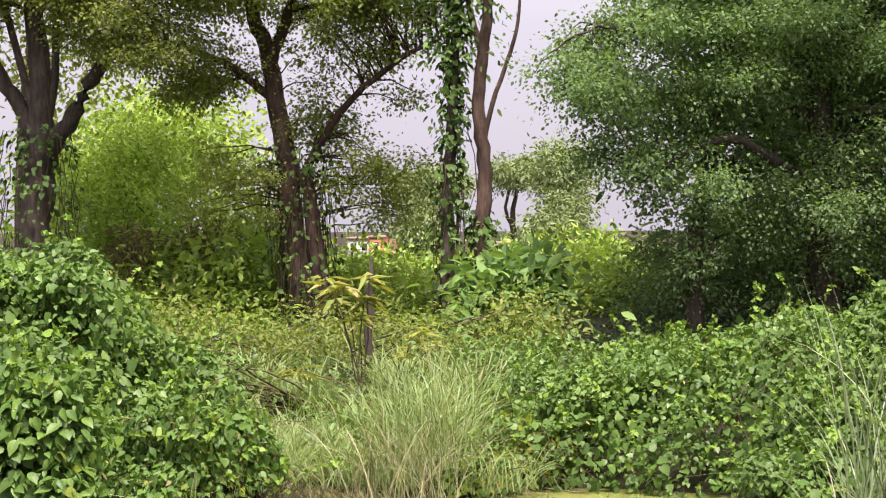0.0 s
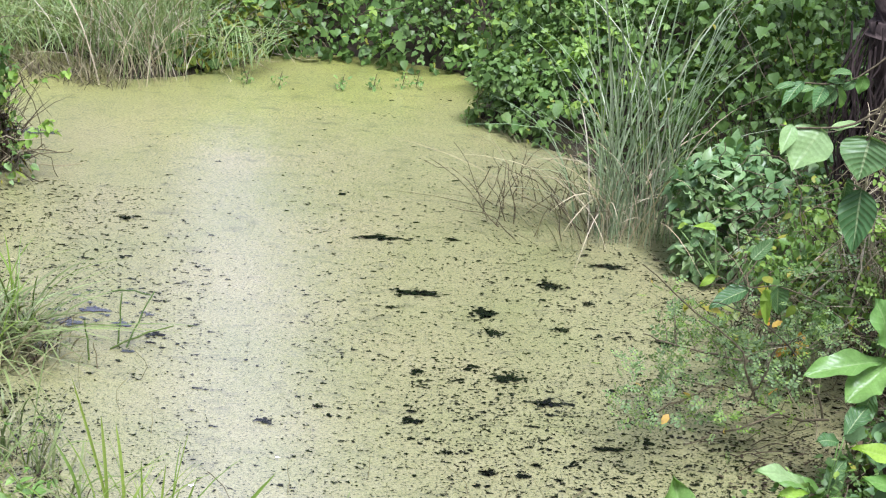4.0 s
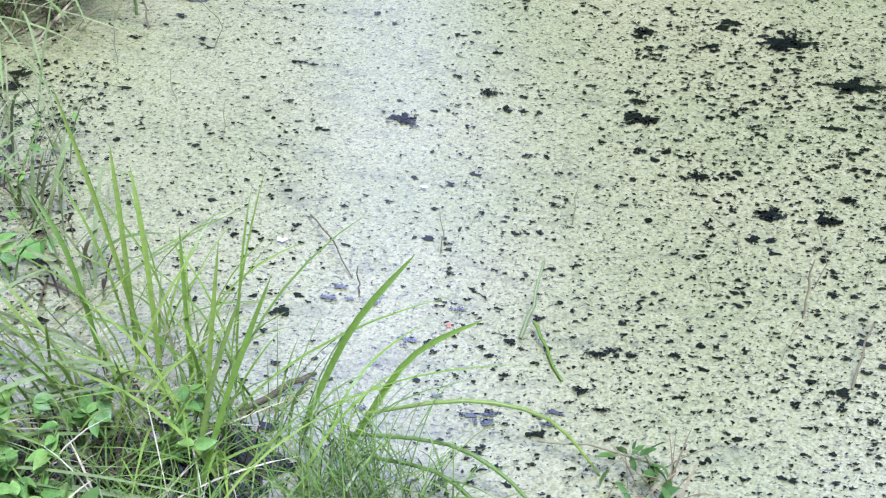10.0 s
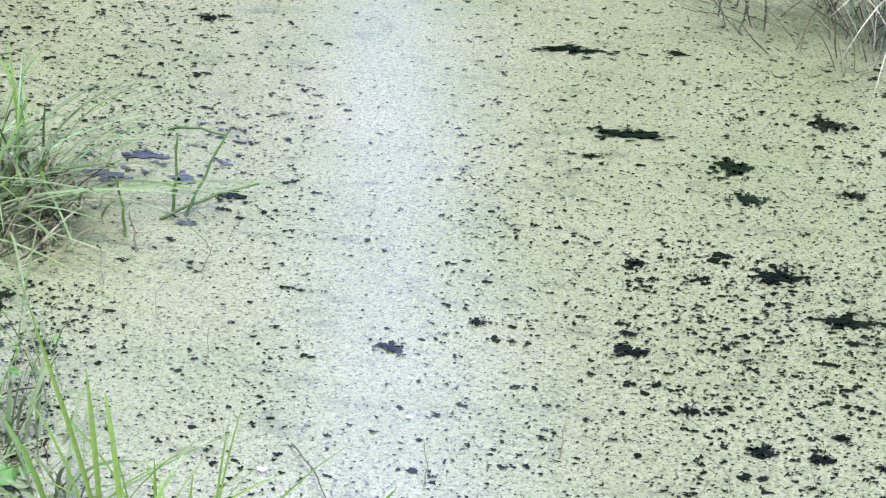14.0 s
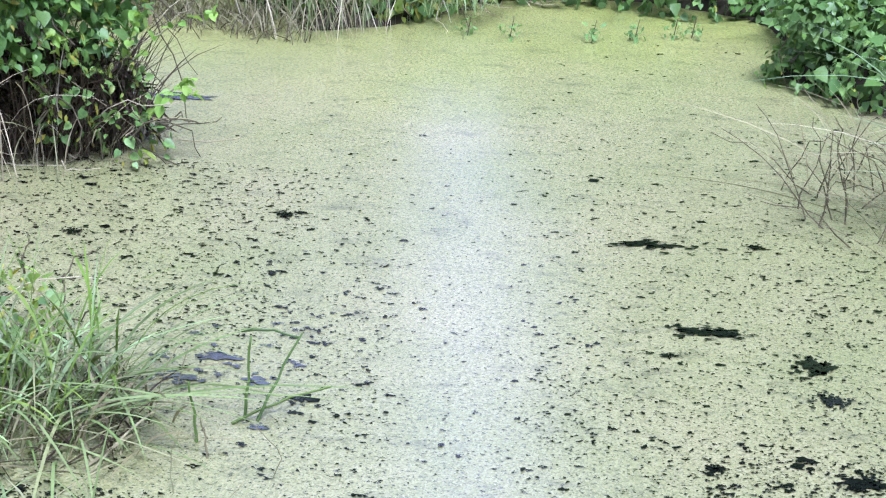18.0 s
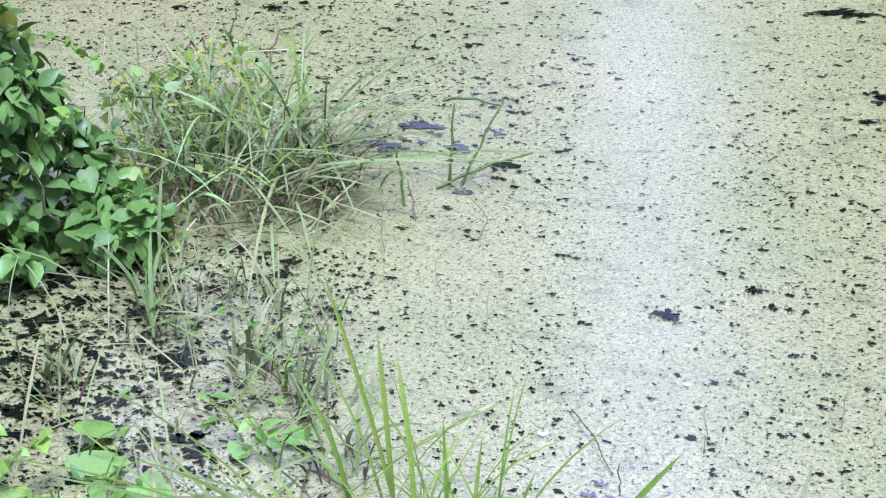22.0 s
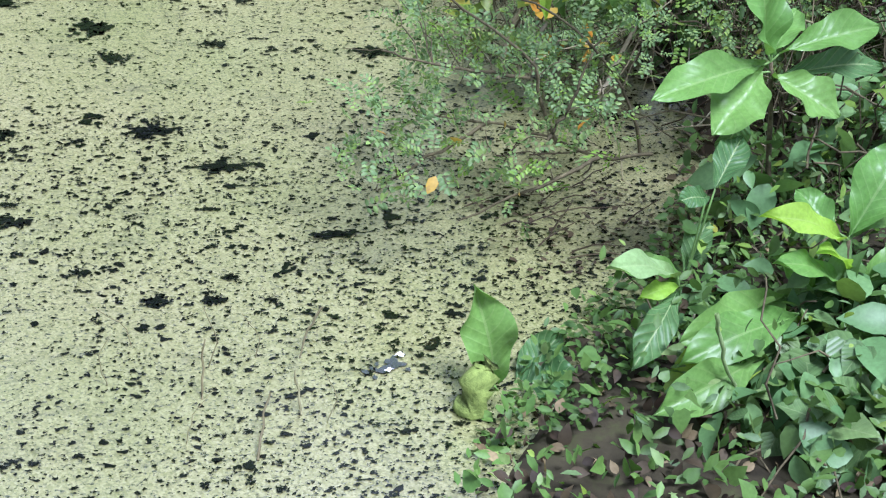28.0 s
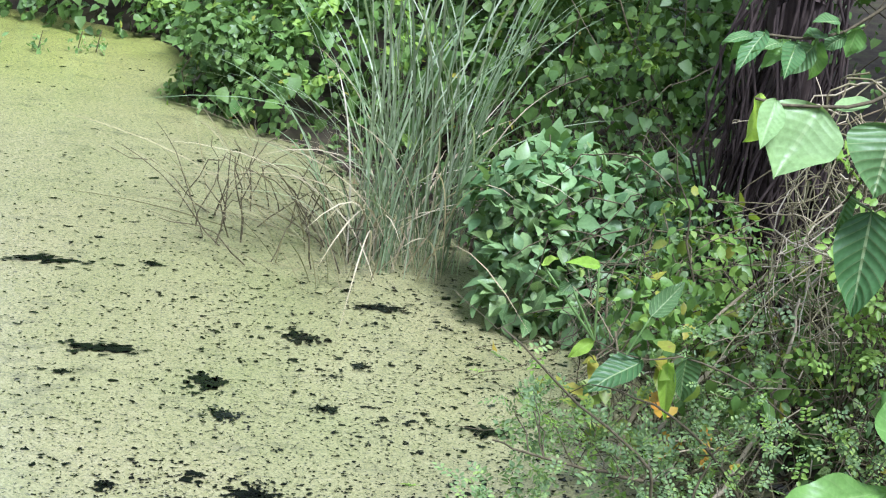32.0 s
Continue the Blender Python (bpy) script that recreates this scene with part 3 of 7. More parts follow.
def shore(x, y):
    """Metres from the shore, negative over the water."""
    q = np.stack([np.ravel(x), np.ravel(y)], 1)
    best = np.full(len(q), 1e9)
    odd = np.zeros(len(q), dtype=bool)
    for a, b in zip(POND, np.roll(POND, -1, axis=0)):
        d = b - a
        t = np.clip(((q - a) @ d) / (d @ d), 0, 1)
        best = np.minimum(best, np.linalg.norm(q - a - t[:, None] * d, axis=1))
        cross = (a[1] > q[:, 1]) != (b[1] > q[:, 1])
        odd ^= cross & (q[:, 0] < (b[0] - a[0]) * (q[:, 1] - a[1]) / (b[1] - a[1] + 1e-12) + a[0])
    return np.where(odd, -best, best)


def ground_height(x, y):
    x, y = np.ravel(x).astype(float), np.ravel(y).astype(float)
    d = shore(x, y)
    out = 0.03 + 0.22 * (1 - np.exp(-np.maximum(d, 0) / 0.9)) + 0.35 * np.clip((d - 2) / 8, 0, 1)
    out += 0.04 * np.sin(1.7 * x + 0.6 * y) * np.clip(d, 0, 1) + 0.03 * np.sin(0.9 * y - 2.3 * x + 1) * np.clip(d, 0, 1)
    bank = np.clip((1.6 - y) / 2.0, 0, 1)
    out += bank * bank * (3 - 2 * bank) * 0.62 * np.clip(d / 0.4, 0, 1)
    strip = np.exp(-((x + 2.5 + 0.19 * (y - 9.6)) / 0.28) ** 2) * np.clip((y - 8.4) / 0.8, 0, 1) * np.clip((14 - y) / 2, 0, 1)
    out = out * (1 - 0.92 * strip)
    return np.where(d < 0, np.maximum(-0.35, 0.9 * d), out)


def sheet(xs, ys, height):
    X, Y = np.meshgrid(xs, ys)
    V = np.stack([X.ravel(), Y.ravel(), height(X, Y)], 1)
    a = (np.arange(len(ys) - 1)[:, None] * len(xs) + np.arange(len(xs) - 1)[None]).ravel()
    F = np.concatenate([np.stack([a, a + 1, a + 1 + len(xs)], 1), np.stack([a, a + 1 + len(xs), a + len(xs)], 1)])
    return V, F


far = np.array([9, 12, 16, 22, 30, 45, 70, 120, 250, 600, 1500, 3000.0])
gx = np.concatenate([-far[::-1], np.linspace(-7, 7, 120), far])
gy = np.concatenate([-far[::-1], np.linspace(-7, 15, 180), far[2:] + 2])
v, f = sheet(gx, gy, ground_height)
ground = new("ground", mesh_of("ground", v, f, SOIL, True))
tagged(ground, "damp dark soil banks with sparse green growth round the pond", "ground", kind="structure")


def water_level(x, y):
    return np.zeros(np.size(x))


wx, wy = np.linspace(-4.3, 3.0, 44), np.linspace(1.5, 10.0, 52)
v, f = sheet(wx, wy, water_level)
near = shore(v[:, 0], v[:, 1]) < 0.35
v, f = v, f[near[f].all(1)]
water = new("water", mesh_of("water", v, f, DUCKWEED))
tagged(water, "still pond closed over by a pale yellow-green duckweed mat", "pond", kind="structure")


def blot(cx, cy, rx, ry, z, seed, k=11, rag=0.45):
    """A ragged flat opening outline, as a fan."""
    g = np.random.default_rng(seed)
    th = np.linspace(0, 2 * np.pi, k, endpoint=False) + g.uniform(-.15, .15, k)
    r = 1 + g.uniform(-rag, rag, k) * (0.5 if k > 20 else 1)
    if k > 20:
        for lobes in (2, 3, 5):
            r = r + rag * g.uniform(0.3, 0.6) * np.sin(lobes * th + g.uniform(0, 6.28))
        r = np.maximum(r, 0.15)
    v = np.stack([cx + rx * r * np.cos(th), cy + ry * r * np.sin(th), np.full(k, z)], 1)
    v = np.concatenate([v, [(cx, cy, z)]])
    return v, np.array([(i, (i + 1) % k, k) for i in range(k)])


# open patches of dark water in the mat: x, y, half width, half length
OPENINGS = ((0.40, 5.93, 0.097, 0.052), (0.58, 5.16, 0.096, 0.051), (0.91, 4.94, 0.056, 0.076), (0.93, 4.70, 0.036, 0.044), (1.28, 5.35, 0.055, 0.062),
            (1.28, 4.78, 0.036, 0.037), (1.46, 5.13, 0.029, 0.033), (0.80, 5.96, 0.027, 0.029), (-1.00, 6.03, 0.030, 0.036), (0.44, 4.96, 0.028, 0.019),
            (0.96, 4.19, 0.058, 0.058), (1.11, 3.95, 0.066, 0.037), (0.54, 4.22, 0.027, 0.036), (0.50, 3.81, 0.023, 0.016), (0.50, 3.72, 0.046, 0.040),
            (-0.14, 3.66, 0.032, 0.03), (0.79, 3.28, 0.029, 0.031), (0.94, 3.26, 0.027, 0.032), (0.63, 3.44, 0.018, 0.025))
OPENINGS_SMALL = ((0.34, 2.69, 0.022, 0.014), (0.30, 2.56, 0.015, 0.013), (0.34, 2.50, 0.018, 0.008), (1.33, 3.53, 0.065, 0.024), (1.08, 3.24, 0.016, 0.016),
                  (1.00, 3.36, 0.022, 0.015), (0.09, 3.82, 0.019, 0.022), (1.63, 5.67, 0.081, 0.040), (1.80, 4.67, 0.060, 0.047), (-1.76, 5.74, 0.035, 0.03))
for i, (x, y, rx, ry) in enumerate(OPENINGS + OPENINGS_SMALL):
    g = np.random.default_rng(40 + i)
    v, f = join([blot(x, y, rx * .6, ry * .62, 0.0050, 40 + i, 47, 0.7), blot(x - rx * .6, y + ry * .15, rx * .5, ry * .33, 0.0054, 90 + i, 31, .5), blot(x + rx * .6, y - ry * .1, rx * .45, ry * .34, 0.0058, 140 + i, 31, .5)]
                + [blot(x + g.normal(0, rx * .8), y + g.normal(0, ry * .6), rx * g.uniform(.06, .26), ry * g.uniform(.06, .2), 0.0062, 200 + 9 * i + k, 9, .6) for k in range(30)])
    ob = new("open_water_patch", mesh_of("open_water_patch", v, f, DARK_WATER))
    tagged(ob, "ragged opening of black water in the duckweed mat", "water patch", "openings in the duckweed", "structure")
for x, y, rx, ry in ((-1.76, 7.49, 0.155, 0.054), (1.30, 2.91, 0.03, 0.04), (-1.0, 4.75, 0.05, 0.05), (-1.1, 4.6, 0.06, 0.05), (-0.85, 4.6, 0.04, 0.04)):
    v, f = join([blot(x, y, rx, ry * .6, 0.005, int(1000 * rx), 31, 0.5)] + [blot(x + rng.normal(0, rx), y + rng.normal(0, ry * .8), rx * .25, ry * .2, 0.0054, 700 + k, 13, .5) for k in range(9)])
    ob = new("open_water_patch", mesh_of("open_water_patch", v, f, SHINY_WATER))
    tagged(ob, "opening in the duckweed that mirrors the sky", "water patch", "openings in the duckweed", "structure")


g = np.random.default_rng(77)
for i in range(30):
    x, y, s = (g.uniform(-1.35, -0.6), g.uniform(4.25, 5.15), g.uniform(0.01, 0.026)) if i < 16 else (g.normal(-0.05, 0.16), g.uniform(2.35, 2.95), g.uniform(0.006, 0.016))
    v, f = join([blot(x, y, s, s * .45, 0.0046, 740 + i, 31, .6)] + [blot(x + g.normal(0, s), y + g.normal(0, s * .7), s * g.uniform(.12, .35), s * g.uniform(.08, .25), 0.005, 780 + 9 * i + k, 9, .6) for k in range(14)])
    tagged(new("open_water_patch", mesh_of("open_water_patch", v, f, SHINY_WATER)), "thin opening in the duckweed that mirrors the sky", "water patch", "openings in the duckweed", "structure")


def specks(n, seed, size, z, bias, bits=1, area=None):
    """Small gaps in the mat, drawn out along the drift, thicker towards the near and sunless side."""
    g = np.random.default_rng(seed)
    x0, x1, y0, y1 = area or (-3.4, 2.8, 1.75, 9.0)
    p = np.stack([g.uniform(x0, x1, 6 * n), g.uniform(y0, y1, 6 * n)], 1)
    d = shore(p[:, 0], p[:, 1])
    clump = ripple(np.c_[p, np.zeros(len(p))], seed, 2.2)
    want = np.clip(0.25 + bias * (0.28 * p[:, 0] + 0.2) + 0.22 * clump, 0.04, 1) * np.clip((8.2 - p[:, 1]) / 4.2, 0.05, 1)
    want = np.where(p[:, 0] < -0.9, np.maximum(want, 0.95 * (p[:, 1] < 3.9)), want)
    want = np.where((p[:, 0] > 0.35) & (p[:, 1] < 4.3), np.maximum(want, np.clip(0.45 + 0.5 * p[:, 0] + 0.25 * clump, 0, 1)), want)
    want = np.where((p[:, 0] < -0.9) & (p[:, 1] > 4.8) & (p[:, 1] < 6.6), np.maximum(want, 0.5), want)
    # specks thinned down the middle to stand in for the sky's glare there
    strip = np.abs(p[:, 0] / (p[:, 1] + 0.3) + 0.05)
    want = want * np.clip((strip - 0.02) / 0.035, 0.3, 1)
    if area:
        want = np.clip(0.7 + 0.6 * clump, 0.1, 1)
    p = p[(d < -0.02) & (g.random(len(p)) < want)][:n]
    p = np.repeat(p, bits, axis=0)
    m, k = len(p), 9
    s = size * np.repeat(np.exp(g.normal(0, 0.5, m // bits)), bits) * g.uniform(0.5, 1.2, m) * (0.62 if bits > 1 else 1)
    if bits > 1:
        p = p + g.normal(0, 1, (m, 2)) * np.array([1.3, 0.8]) * s[:, None]
    th = np.linspace(0, 2 * np.pi, k, endpoint=False)
    r = 1 + g.uniform(-.7, .7, (m, k))
    tilt = g.normal(0, 0.35, m)
    ex, ey = s[:, None] * g.uniform(0.9, 1.6, (m, 1)) * r * np.cos(th), s[:, None] * g.uniform(0.6, 1.15, (m, 1)) * r * np.sin(th)
    V = np.stack([p[:, :1] + ex * np.cos(tilt)[:, None] - ey * np.sin(tilt)[:, None], p[:, 1:] + ex * np.sin(tilt)[:, None] + ey * np.cos(tilt)[:, None], np.broadcast_to(z + g.uniform(0, 0.0012, (m, 1)), (m, k))], 2)
    V = np.concatenate([V, V.mean(1, keepdims=True)], 1)
    F = np.array([(i, (i + 1) % k, k) for i in range(k)])[None] + (np.arange(m) * (k + 1))[:, None, None]
    return V.reshape(-1, 3), F.reshape(-1, 3)


v, f = join([specks(6000, 5, 0.0037, 0.0036, 1.0, 6), specks(40000, 6, 0.0025, 0.0022, 0.9), specks(700, 8, 0.0058, 0.0036, 1.0, 6, (-2.3, -1.15, 2.8, 3.95)), specks(1150, 9, 0.0034, 0.0036, 1.0, 6, (0.55, 1.95, 2.3, 4.3)), specks(700, 10, 0.004, 0.0036, 1.0, 5, (-2.0, -0.5, 4.3, 6.4)), specks(420, 12, 0.009, 0.004, 1.0, 7, (-1.15, -0.35, 2.05, 2.4))])
ob = new("water_specks", mesh_of("water_specks", v, f, DARK_WATER))
tagged(ob, "countless small dark gaps scattered through the duckweed", "water patch", kind="stuff")


# ---- plants: kinds ----
def foot_of(lumps):
    L = np.asarray(lumps)
    x, y = L[:, 0].mean(), L[:, 1].mean()
    return (x, y, max(0.0, float(ground_height(x, y)[0])))


def vine_bush(label, lumps, layers, seed, stem_count=30, name="vine_bush", category="bush", stem_label="", stem_length=0.6, dry=0, single=0, gaps=0.0, low=0.02, shoot=0, shoot_leaf=None, droop=0.9, flat=0.8, width=1.0):
    """A heap overgrown by climbers. layers: (part name, leaf shape, count, leaf length, material, depth)."""
    t = thing(name, foot_of(lumps), label, category)
    for i, (pn, shape, n, size, mat, depth) in enumerate(layers):
        p, tip, up, s = leaf_frames(lumps, n, size, seed + 11 * i, depth, droop, flat, low=low, gaps=gaps if i == 0 else 0.0)
        k = 0
        if single and i == 0:
            near = np.argsort(np.hypot(p[:, 0], p[:, 1] + 0.3) - 0.4 * p[:, 2])
            p, tip, up, s, k = p[near], tip[near], up[near], s[near], single
            leaf_parts("leaf", mesh_of("leaf", shape[0], shape[1], RIBBED.get(mat.name, mat), True), (p[:k], tip[:k], up[:k], s[:k]), t)
        part(pn, place(shape, p[k:], tip[k:], up[k:], s[k:], width), mat, t, kind="stuff", smooth=True)
    split_parts("stem", "stems", stems(stem_count, lumps, seed + 5, stem_length), 24, 42, 40, TWIG, t, stem_label, True)
    if shoot:
        stem, leaves = shoots(lumps, shoot, seed + 7)
        part("shoots", stem, GRASS, t, kind="stuff")
        part("shoot_leaves", place(*leaves), shoot_leaf or VINE_TIP, t, kind="stuff")
    if dry:
        part("dry_stalks", stems(dry, [(x, y, z * .5, rx * 1.02, ry * 1.02, max(rz * .6, .1)) for x, y, z, rx, ry, rz in lumps], seed + 6, 0.45, 0.003, 0.9), STRAW, t, "pale dry stalks", "stuff")
    return t


def crown(lumps, clusters, per, radius, template, size, seed, flat=0.8, droop=0.5, width=1.0):
    """Leaves in loose clusters through the space of a crown, with gaps between."""
    g = np.random.default_rng(seed)
    L = np.asarray(lumps, dtype=float)
    vol = L[:, 3] * L[:, 4] * L[:, 5]
    k = g.choice(len(L), size=clusters, p=vol / vol.sum())
    c = L[k, :3] + unit(g.normal(0, 1, (clusters, 3))) * L[k, 3:] * (g.random(clusters) ** 0.4)[:, None]
    n = clusters * per
    w = np.repeat(np.exp(g.normal(0, 0.35, clusters)), per)
    p = np.repeat(c, per, axis=0) + g.normal(0, 1, (n, 3)) * np.array([1, 1, 0.75]) * radius * w[:, None]
    up = unit(g.normal(0, 0.6, (n, 3)) + np.array([0, 0, flat]))
    tip = unit(p - np.repeat(c, per, axis=0)) + g.normal(0, 0.5, (n, 3)) + np.array([0, 0, -droop])
    return c, place(template, p, tip, up, size * g.uniform(0.6, 1.25, n), width)


def sprays(lumps, n, seed, wide=(0.22, 0.5), thick=(0.1, 0.22)):
    """Flat hanging sprays of foliage through a crown, with gaps between them."""
    g = np.random.default_rng(seed)
    L = np.asarray(lumps, dtype=float)
    vol = (L[:, 3] * L[:, 4] * L[:, 5]) ** 0.8
    k = g.choice(len(L), size=n, p=vol / vol.sum())
    c = L[k, :3] + unit(g.normal(0, 1, (n, 3))) * L[k, 3:] * (g.random(n) ** 0.35)[:, None]
    return [(*q, g.uniform(*wide), g.uniform(*wide), g.uniform(*thick)) for q in c]


def tree(label, foot, limbs, lumps, clusters, per, radius, template, size, leaf, seed, bark=None, name="tree", vines=None, sides=9, twig_step=3, width=1.0, crown_label="", spray=0, upper=(), upper_leaves=17):
    """limbs: (part name, points, first radius, last radius)."""
    bark = bark or BARK
    t = thing(name, foot, label, "tree")
    lines = []
    for i, (pn, pts, r0, r1) in enumerate(limbs):
        line = bent(pts, 5 * len(pts), r0 * 0.12, seed + i)
        lines.append(line)
        part(pn, tube(line, [r0 * 1.15, r0 * .95, (r0 + r1) * .5, r1], sides), bark, t, smooth=True)
    c, leaves = crown(sprays(lumps, spray, seed) if spray else lumps, clusters, per, radius, template, size, seed, width=width)
    part("crown", leaves, leaf, t, crown_label, "stuff")
    # boughs above the view, added so that the pond mirrors dark crowns
    for i, u in enumerate(upper):
        part("bough", crown([u], int(upper_leaves * u[3] * u[5]) + 15, 30, 0.26, OVAL, 0.2, seed + 60 + i)[1], leaf, t, kind="stuff")
        part("limb", tube(bent([lines[0][-1], (lines[0][-1] + np.array(u[:3])) / 2, u[:3]], 8, 0.03, seed + 70 + i), [0.05, 0.02], 6), bark, t, smooth=True)
    nodes_at = np.concatenate(lines)
    tw = []
    for q in c[::twig_step]:
        b = nodes_at[np.argmin(((nodes_at - q) ** 2).sum(1) + 0.6 * np.maximum(0, nodes_at[:, 2] - q[2]))]
        tw.append(tube(bent([b, b * .5 + q * .5 + np.array([0, 0, .08]), q], 6, 0.02, seed + len(tw)), [0.012, 0.004], 4))
    split_parts("twig", "twigs", join(tw), 24, 42, 60, bark, t, smooth=True)
    for i, (pn, arrays, mat, lab) in enumerate(vines or ()):
        part(pn, arrays, mat, t, lab, "stuff")
    return t


def wrap(line, r, n, template, size, seed, spread=1.0):
    """Climber leaves round a trunk."""
    g = np.random.default_rng(seed)
    P = bent(line, 40)
    k = g.integers(0, len(P), n)
    a = g.uniform(0, 6.283, n)
    o = np.stack([np.cos(a), np.sin(a), g.normal(0, .2, n)], 1)
    clump = np.clip(1 + 0.8 * ripple(P[k] * 3, seed, 1.0), 0.3, 2)
    p = P[k] + o * (r * (0.7 + spread * clump * g.random(n)))[:, None] + np.array([0, 0, 1]) * g.normal(0, .06, (n, 1))
    return place(template, p, o * .6 + np.array([0, 0, -.8]) + g.normal(0, .4, (n, 3)), o + np.array([0, 0, .5]) + g.normal(0, .3, (n, 3)), size * g.uniform(.6, 1.3, n))


def hangers(line, r, n, length, seed, radius=0.006):
    """Creepers hanging down a trunk."""
    g = np.random.default_rng(seed)
    P = bent(line, 30)
    out = []
    for i in range(n):
        q = P[g.integers(6, len(P))]
        a = g.uniform(0, 6.283)
        o = np.array([math.cos(a), math.sin(a), 0]) * r * g.uniform(.9, 1.9)
        ln = length * g.uniform(.4, 1.1)
        out.append(tube(bent([q + o, q + o * 1.15 - np.array([0, 0, ln * .5]), q + o * 1.05 - np.array([0, 0, ln])], 6, .025, seed + i), [radius, radius * .7], 4))
    return join(out)


def rough(lumps, n, seed, size=(0.12, 0.34)):
    """The heap with many smaller lumps grown out of its outside."""
    g = np.random.default_rng(seed)
    p, o = on_lumps(lumps, n, 0.05, seed)
    s = g.uniform(*size, len(p))
    return list(lumps) + [(q[0], q[1], q[2], k, k, k * g.uniform(.6, 1.1)) for q, k in zip(p, s)]


# ---- pond edge: heaps of climbers ----
LEFT_HEAP = [(-4.3, 9.0, 0.4, 1.2, 1.3, 1.35), (-3.6, 8.6, 0.3, 0.9, 1.1, 1.1), (-3.3, 8.0, 0.2, 0.7, 0.9, 0.8), (-3.45, 9.5, 0.2, 0.5, 1.0, 0.7), (-4.9, 7.6, 0.35, 1.3, 1.3, 1.2),
             (-3.7, 7.2, 0.25, 0.9, 0.8, 0.85), (-5.6, 9.5, 0.5, 1.3, 1.6, 1.5)]
LEFT_HEAP = rough(LEFT_HEAP, 80, 12, (0.16, 0.42))
vine_bush("tall green heap of heart-leaved climbers on the pond bank", LEFT_HEAP,
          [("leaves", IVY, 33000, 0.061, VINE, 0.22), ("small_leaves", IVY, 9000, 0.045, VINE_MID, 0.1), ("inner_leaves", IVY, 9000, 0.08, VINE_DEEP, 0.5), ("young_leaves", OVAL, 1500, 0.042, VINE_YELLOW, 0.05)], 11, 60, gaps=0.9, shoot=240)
FRONT_HEAP = [(-2.25, 6.75, 0.5, 0.48, 0.48, 0.42), (-2.75, 6.7, 0.45, 0.5, 0.45, 0.35), (-1.95, 6.95, 0.42, 0.32, 0.35, 0.33), (-1.85, 6.75, 0.3, 0.25, 0.3, 0.25)]
FRONT_HEAP = rough([(x - 0.1, y, z, a, b, c) for x, y, z, a, b, c in FRONT_HEAP], 16, 15, (0.1, 0.2))
vine_bush("climber-covered clump with pale dry stalks hanging into the pond", FRONT_HEAP,
          [("leaves", POINTED, 4600, 0.056, VINE_MID, 0.35), ("inner_leaves", HEART, 900, 0.06, VINE_DEEP, 0.5), ("yellow_leaves", OVAL, 380, 0.045, VINE_YELLOW, 0.1), ("withered_leaves", OVAL, 500, 0.045, DEAD, 0.75)], 31, 50, dry=60, single=200, gaps=0.75, low=0.46, shoot=30)
DRAPE = [(-1.75, 6.7, 0.22, 0.16, 0.2, 0.26), (-1.66, 6.6, 0.08, 0.16, 0.18, 0.16), (-1.9, 6.55, 0.3, 0.16, 0.16, 0.26), (-3.0, 6.45, 0.25, 0.16, 0.2, 0.3)]
DRAPE = [(x - 0.1, y, z, a, b, c) for x, y, z, a, b, c in DRAPE]
vine_bush("trailing climber with yellowing leaves that reaches the water", DRAPE, [("leaves", HEART, 520, 0.042, VINE, 0.4), ("yellow_leaves", OVAL, 260, 0.042, VINE_YELLOW, 0.4)], 35, 40, name="trailing_climber", dry=20, stem_length=0.3, single=120, gaps=0.6, shoot=8)
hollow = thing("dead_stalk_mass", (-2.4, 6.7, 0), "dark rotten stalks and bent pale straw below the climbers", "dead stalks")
# these fill the hollow; part of its deep shade is in their colour
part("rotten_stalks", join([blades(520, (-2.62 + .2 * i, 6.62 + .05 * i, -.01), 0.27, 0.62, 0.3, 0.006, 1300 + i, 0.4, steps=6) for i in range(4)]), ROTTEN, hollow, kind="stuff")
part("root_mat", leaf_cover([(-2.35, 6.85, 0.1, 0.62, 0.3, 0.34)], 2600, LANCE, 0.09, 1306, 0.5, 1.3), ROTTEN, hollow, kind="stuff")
blade_parts("straw_stalk", blades(36, (-2.35, 6.42, -.01), 0.33, 0.8, 0.28, 0.0052, 1308, 0.6, steps=9), 36, STRAW, hollow, "bent pale dry stalk")
part("hanging_stems", join([blades(26, (-2.05, 6.45, -.01), 0.25, 0.5, 0.4, 0.006, 1309, 0.8, steps=8), blades(14, (-2.75, 6.35, -.01), 0.3, 0.45, 0.6, 0.006, 1310, 0.8, steps=8)]), STRAW_GREY, hollow, kind="stuff")
NEAR_COLUMN = [(-2.12, 3.8, 1.05, 0.15, 0.15, 0.36), (-2.32, 3.9, 1.0, 0.3, 0.25, 0.42), (-2.25, 3.75, 0.9, 0.22, 0.2, 0.42), (-2.3, 3.8, 0.45, 0.36, 0.3, 0.5), (-2.05, 3.85, 0.12, 0.4, 0.28, 0.2), (-2.6, 3.7, 0.4, 0.4, 0.4, 0.6), (-2.1, 3.78, 0.45, 0.26, 0.24, 0.35), (-2.35, 3.8, 1.15, 0.14, 0.14, 0.25), (-2.02, 3.95, 0.22, 0.2, 0.18, 0.22), (-2.7, 4.0, 0.9, 0.3, 0.3, 0.5), (-2.2, 3.62, 0.14, 0.36, 0.2, 0.2), (-2.55, 3.45, 0.25, 0.35, 0.25, 0.3)]
NEAR_COLUMN = rough(NEAR_COLUMN, 14, 14, (0.08, 0.16))
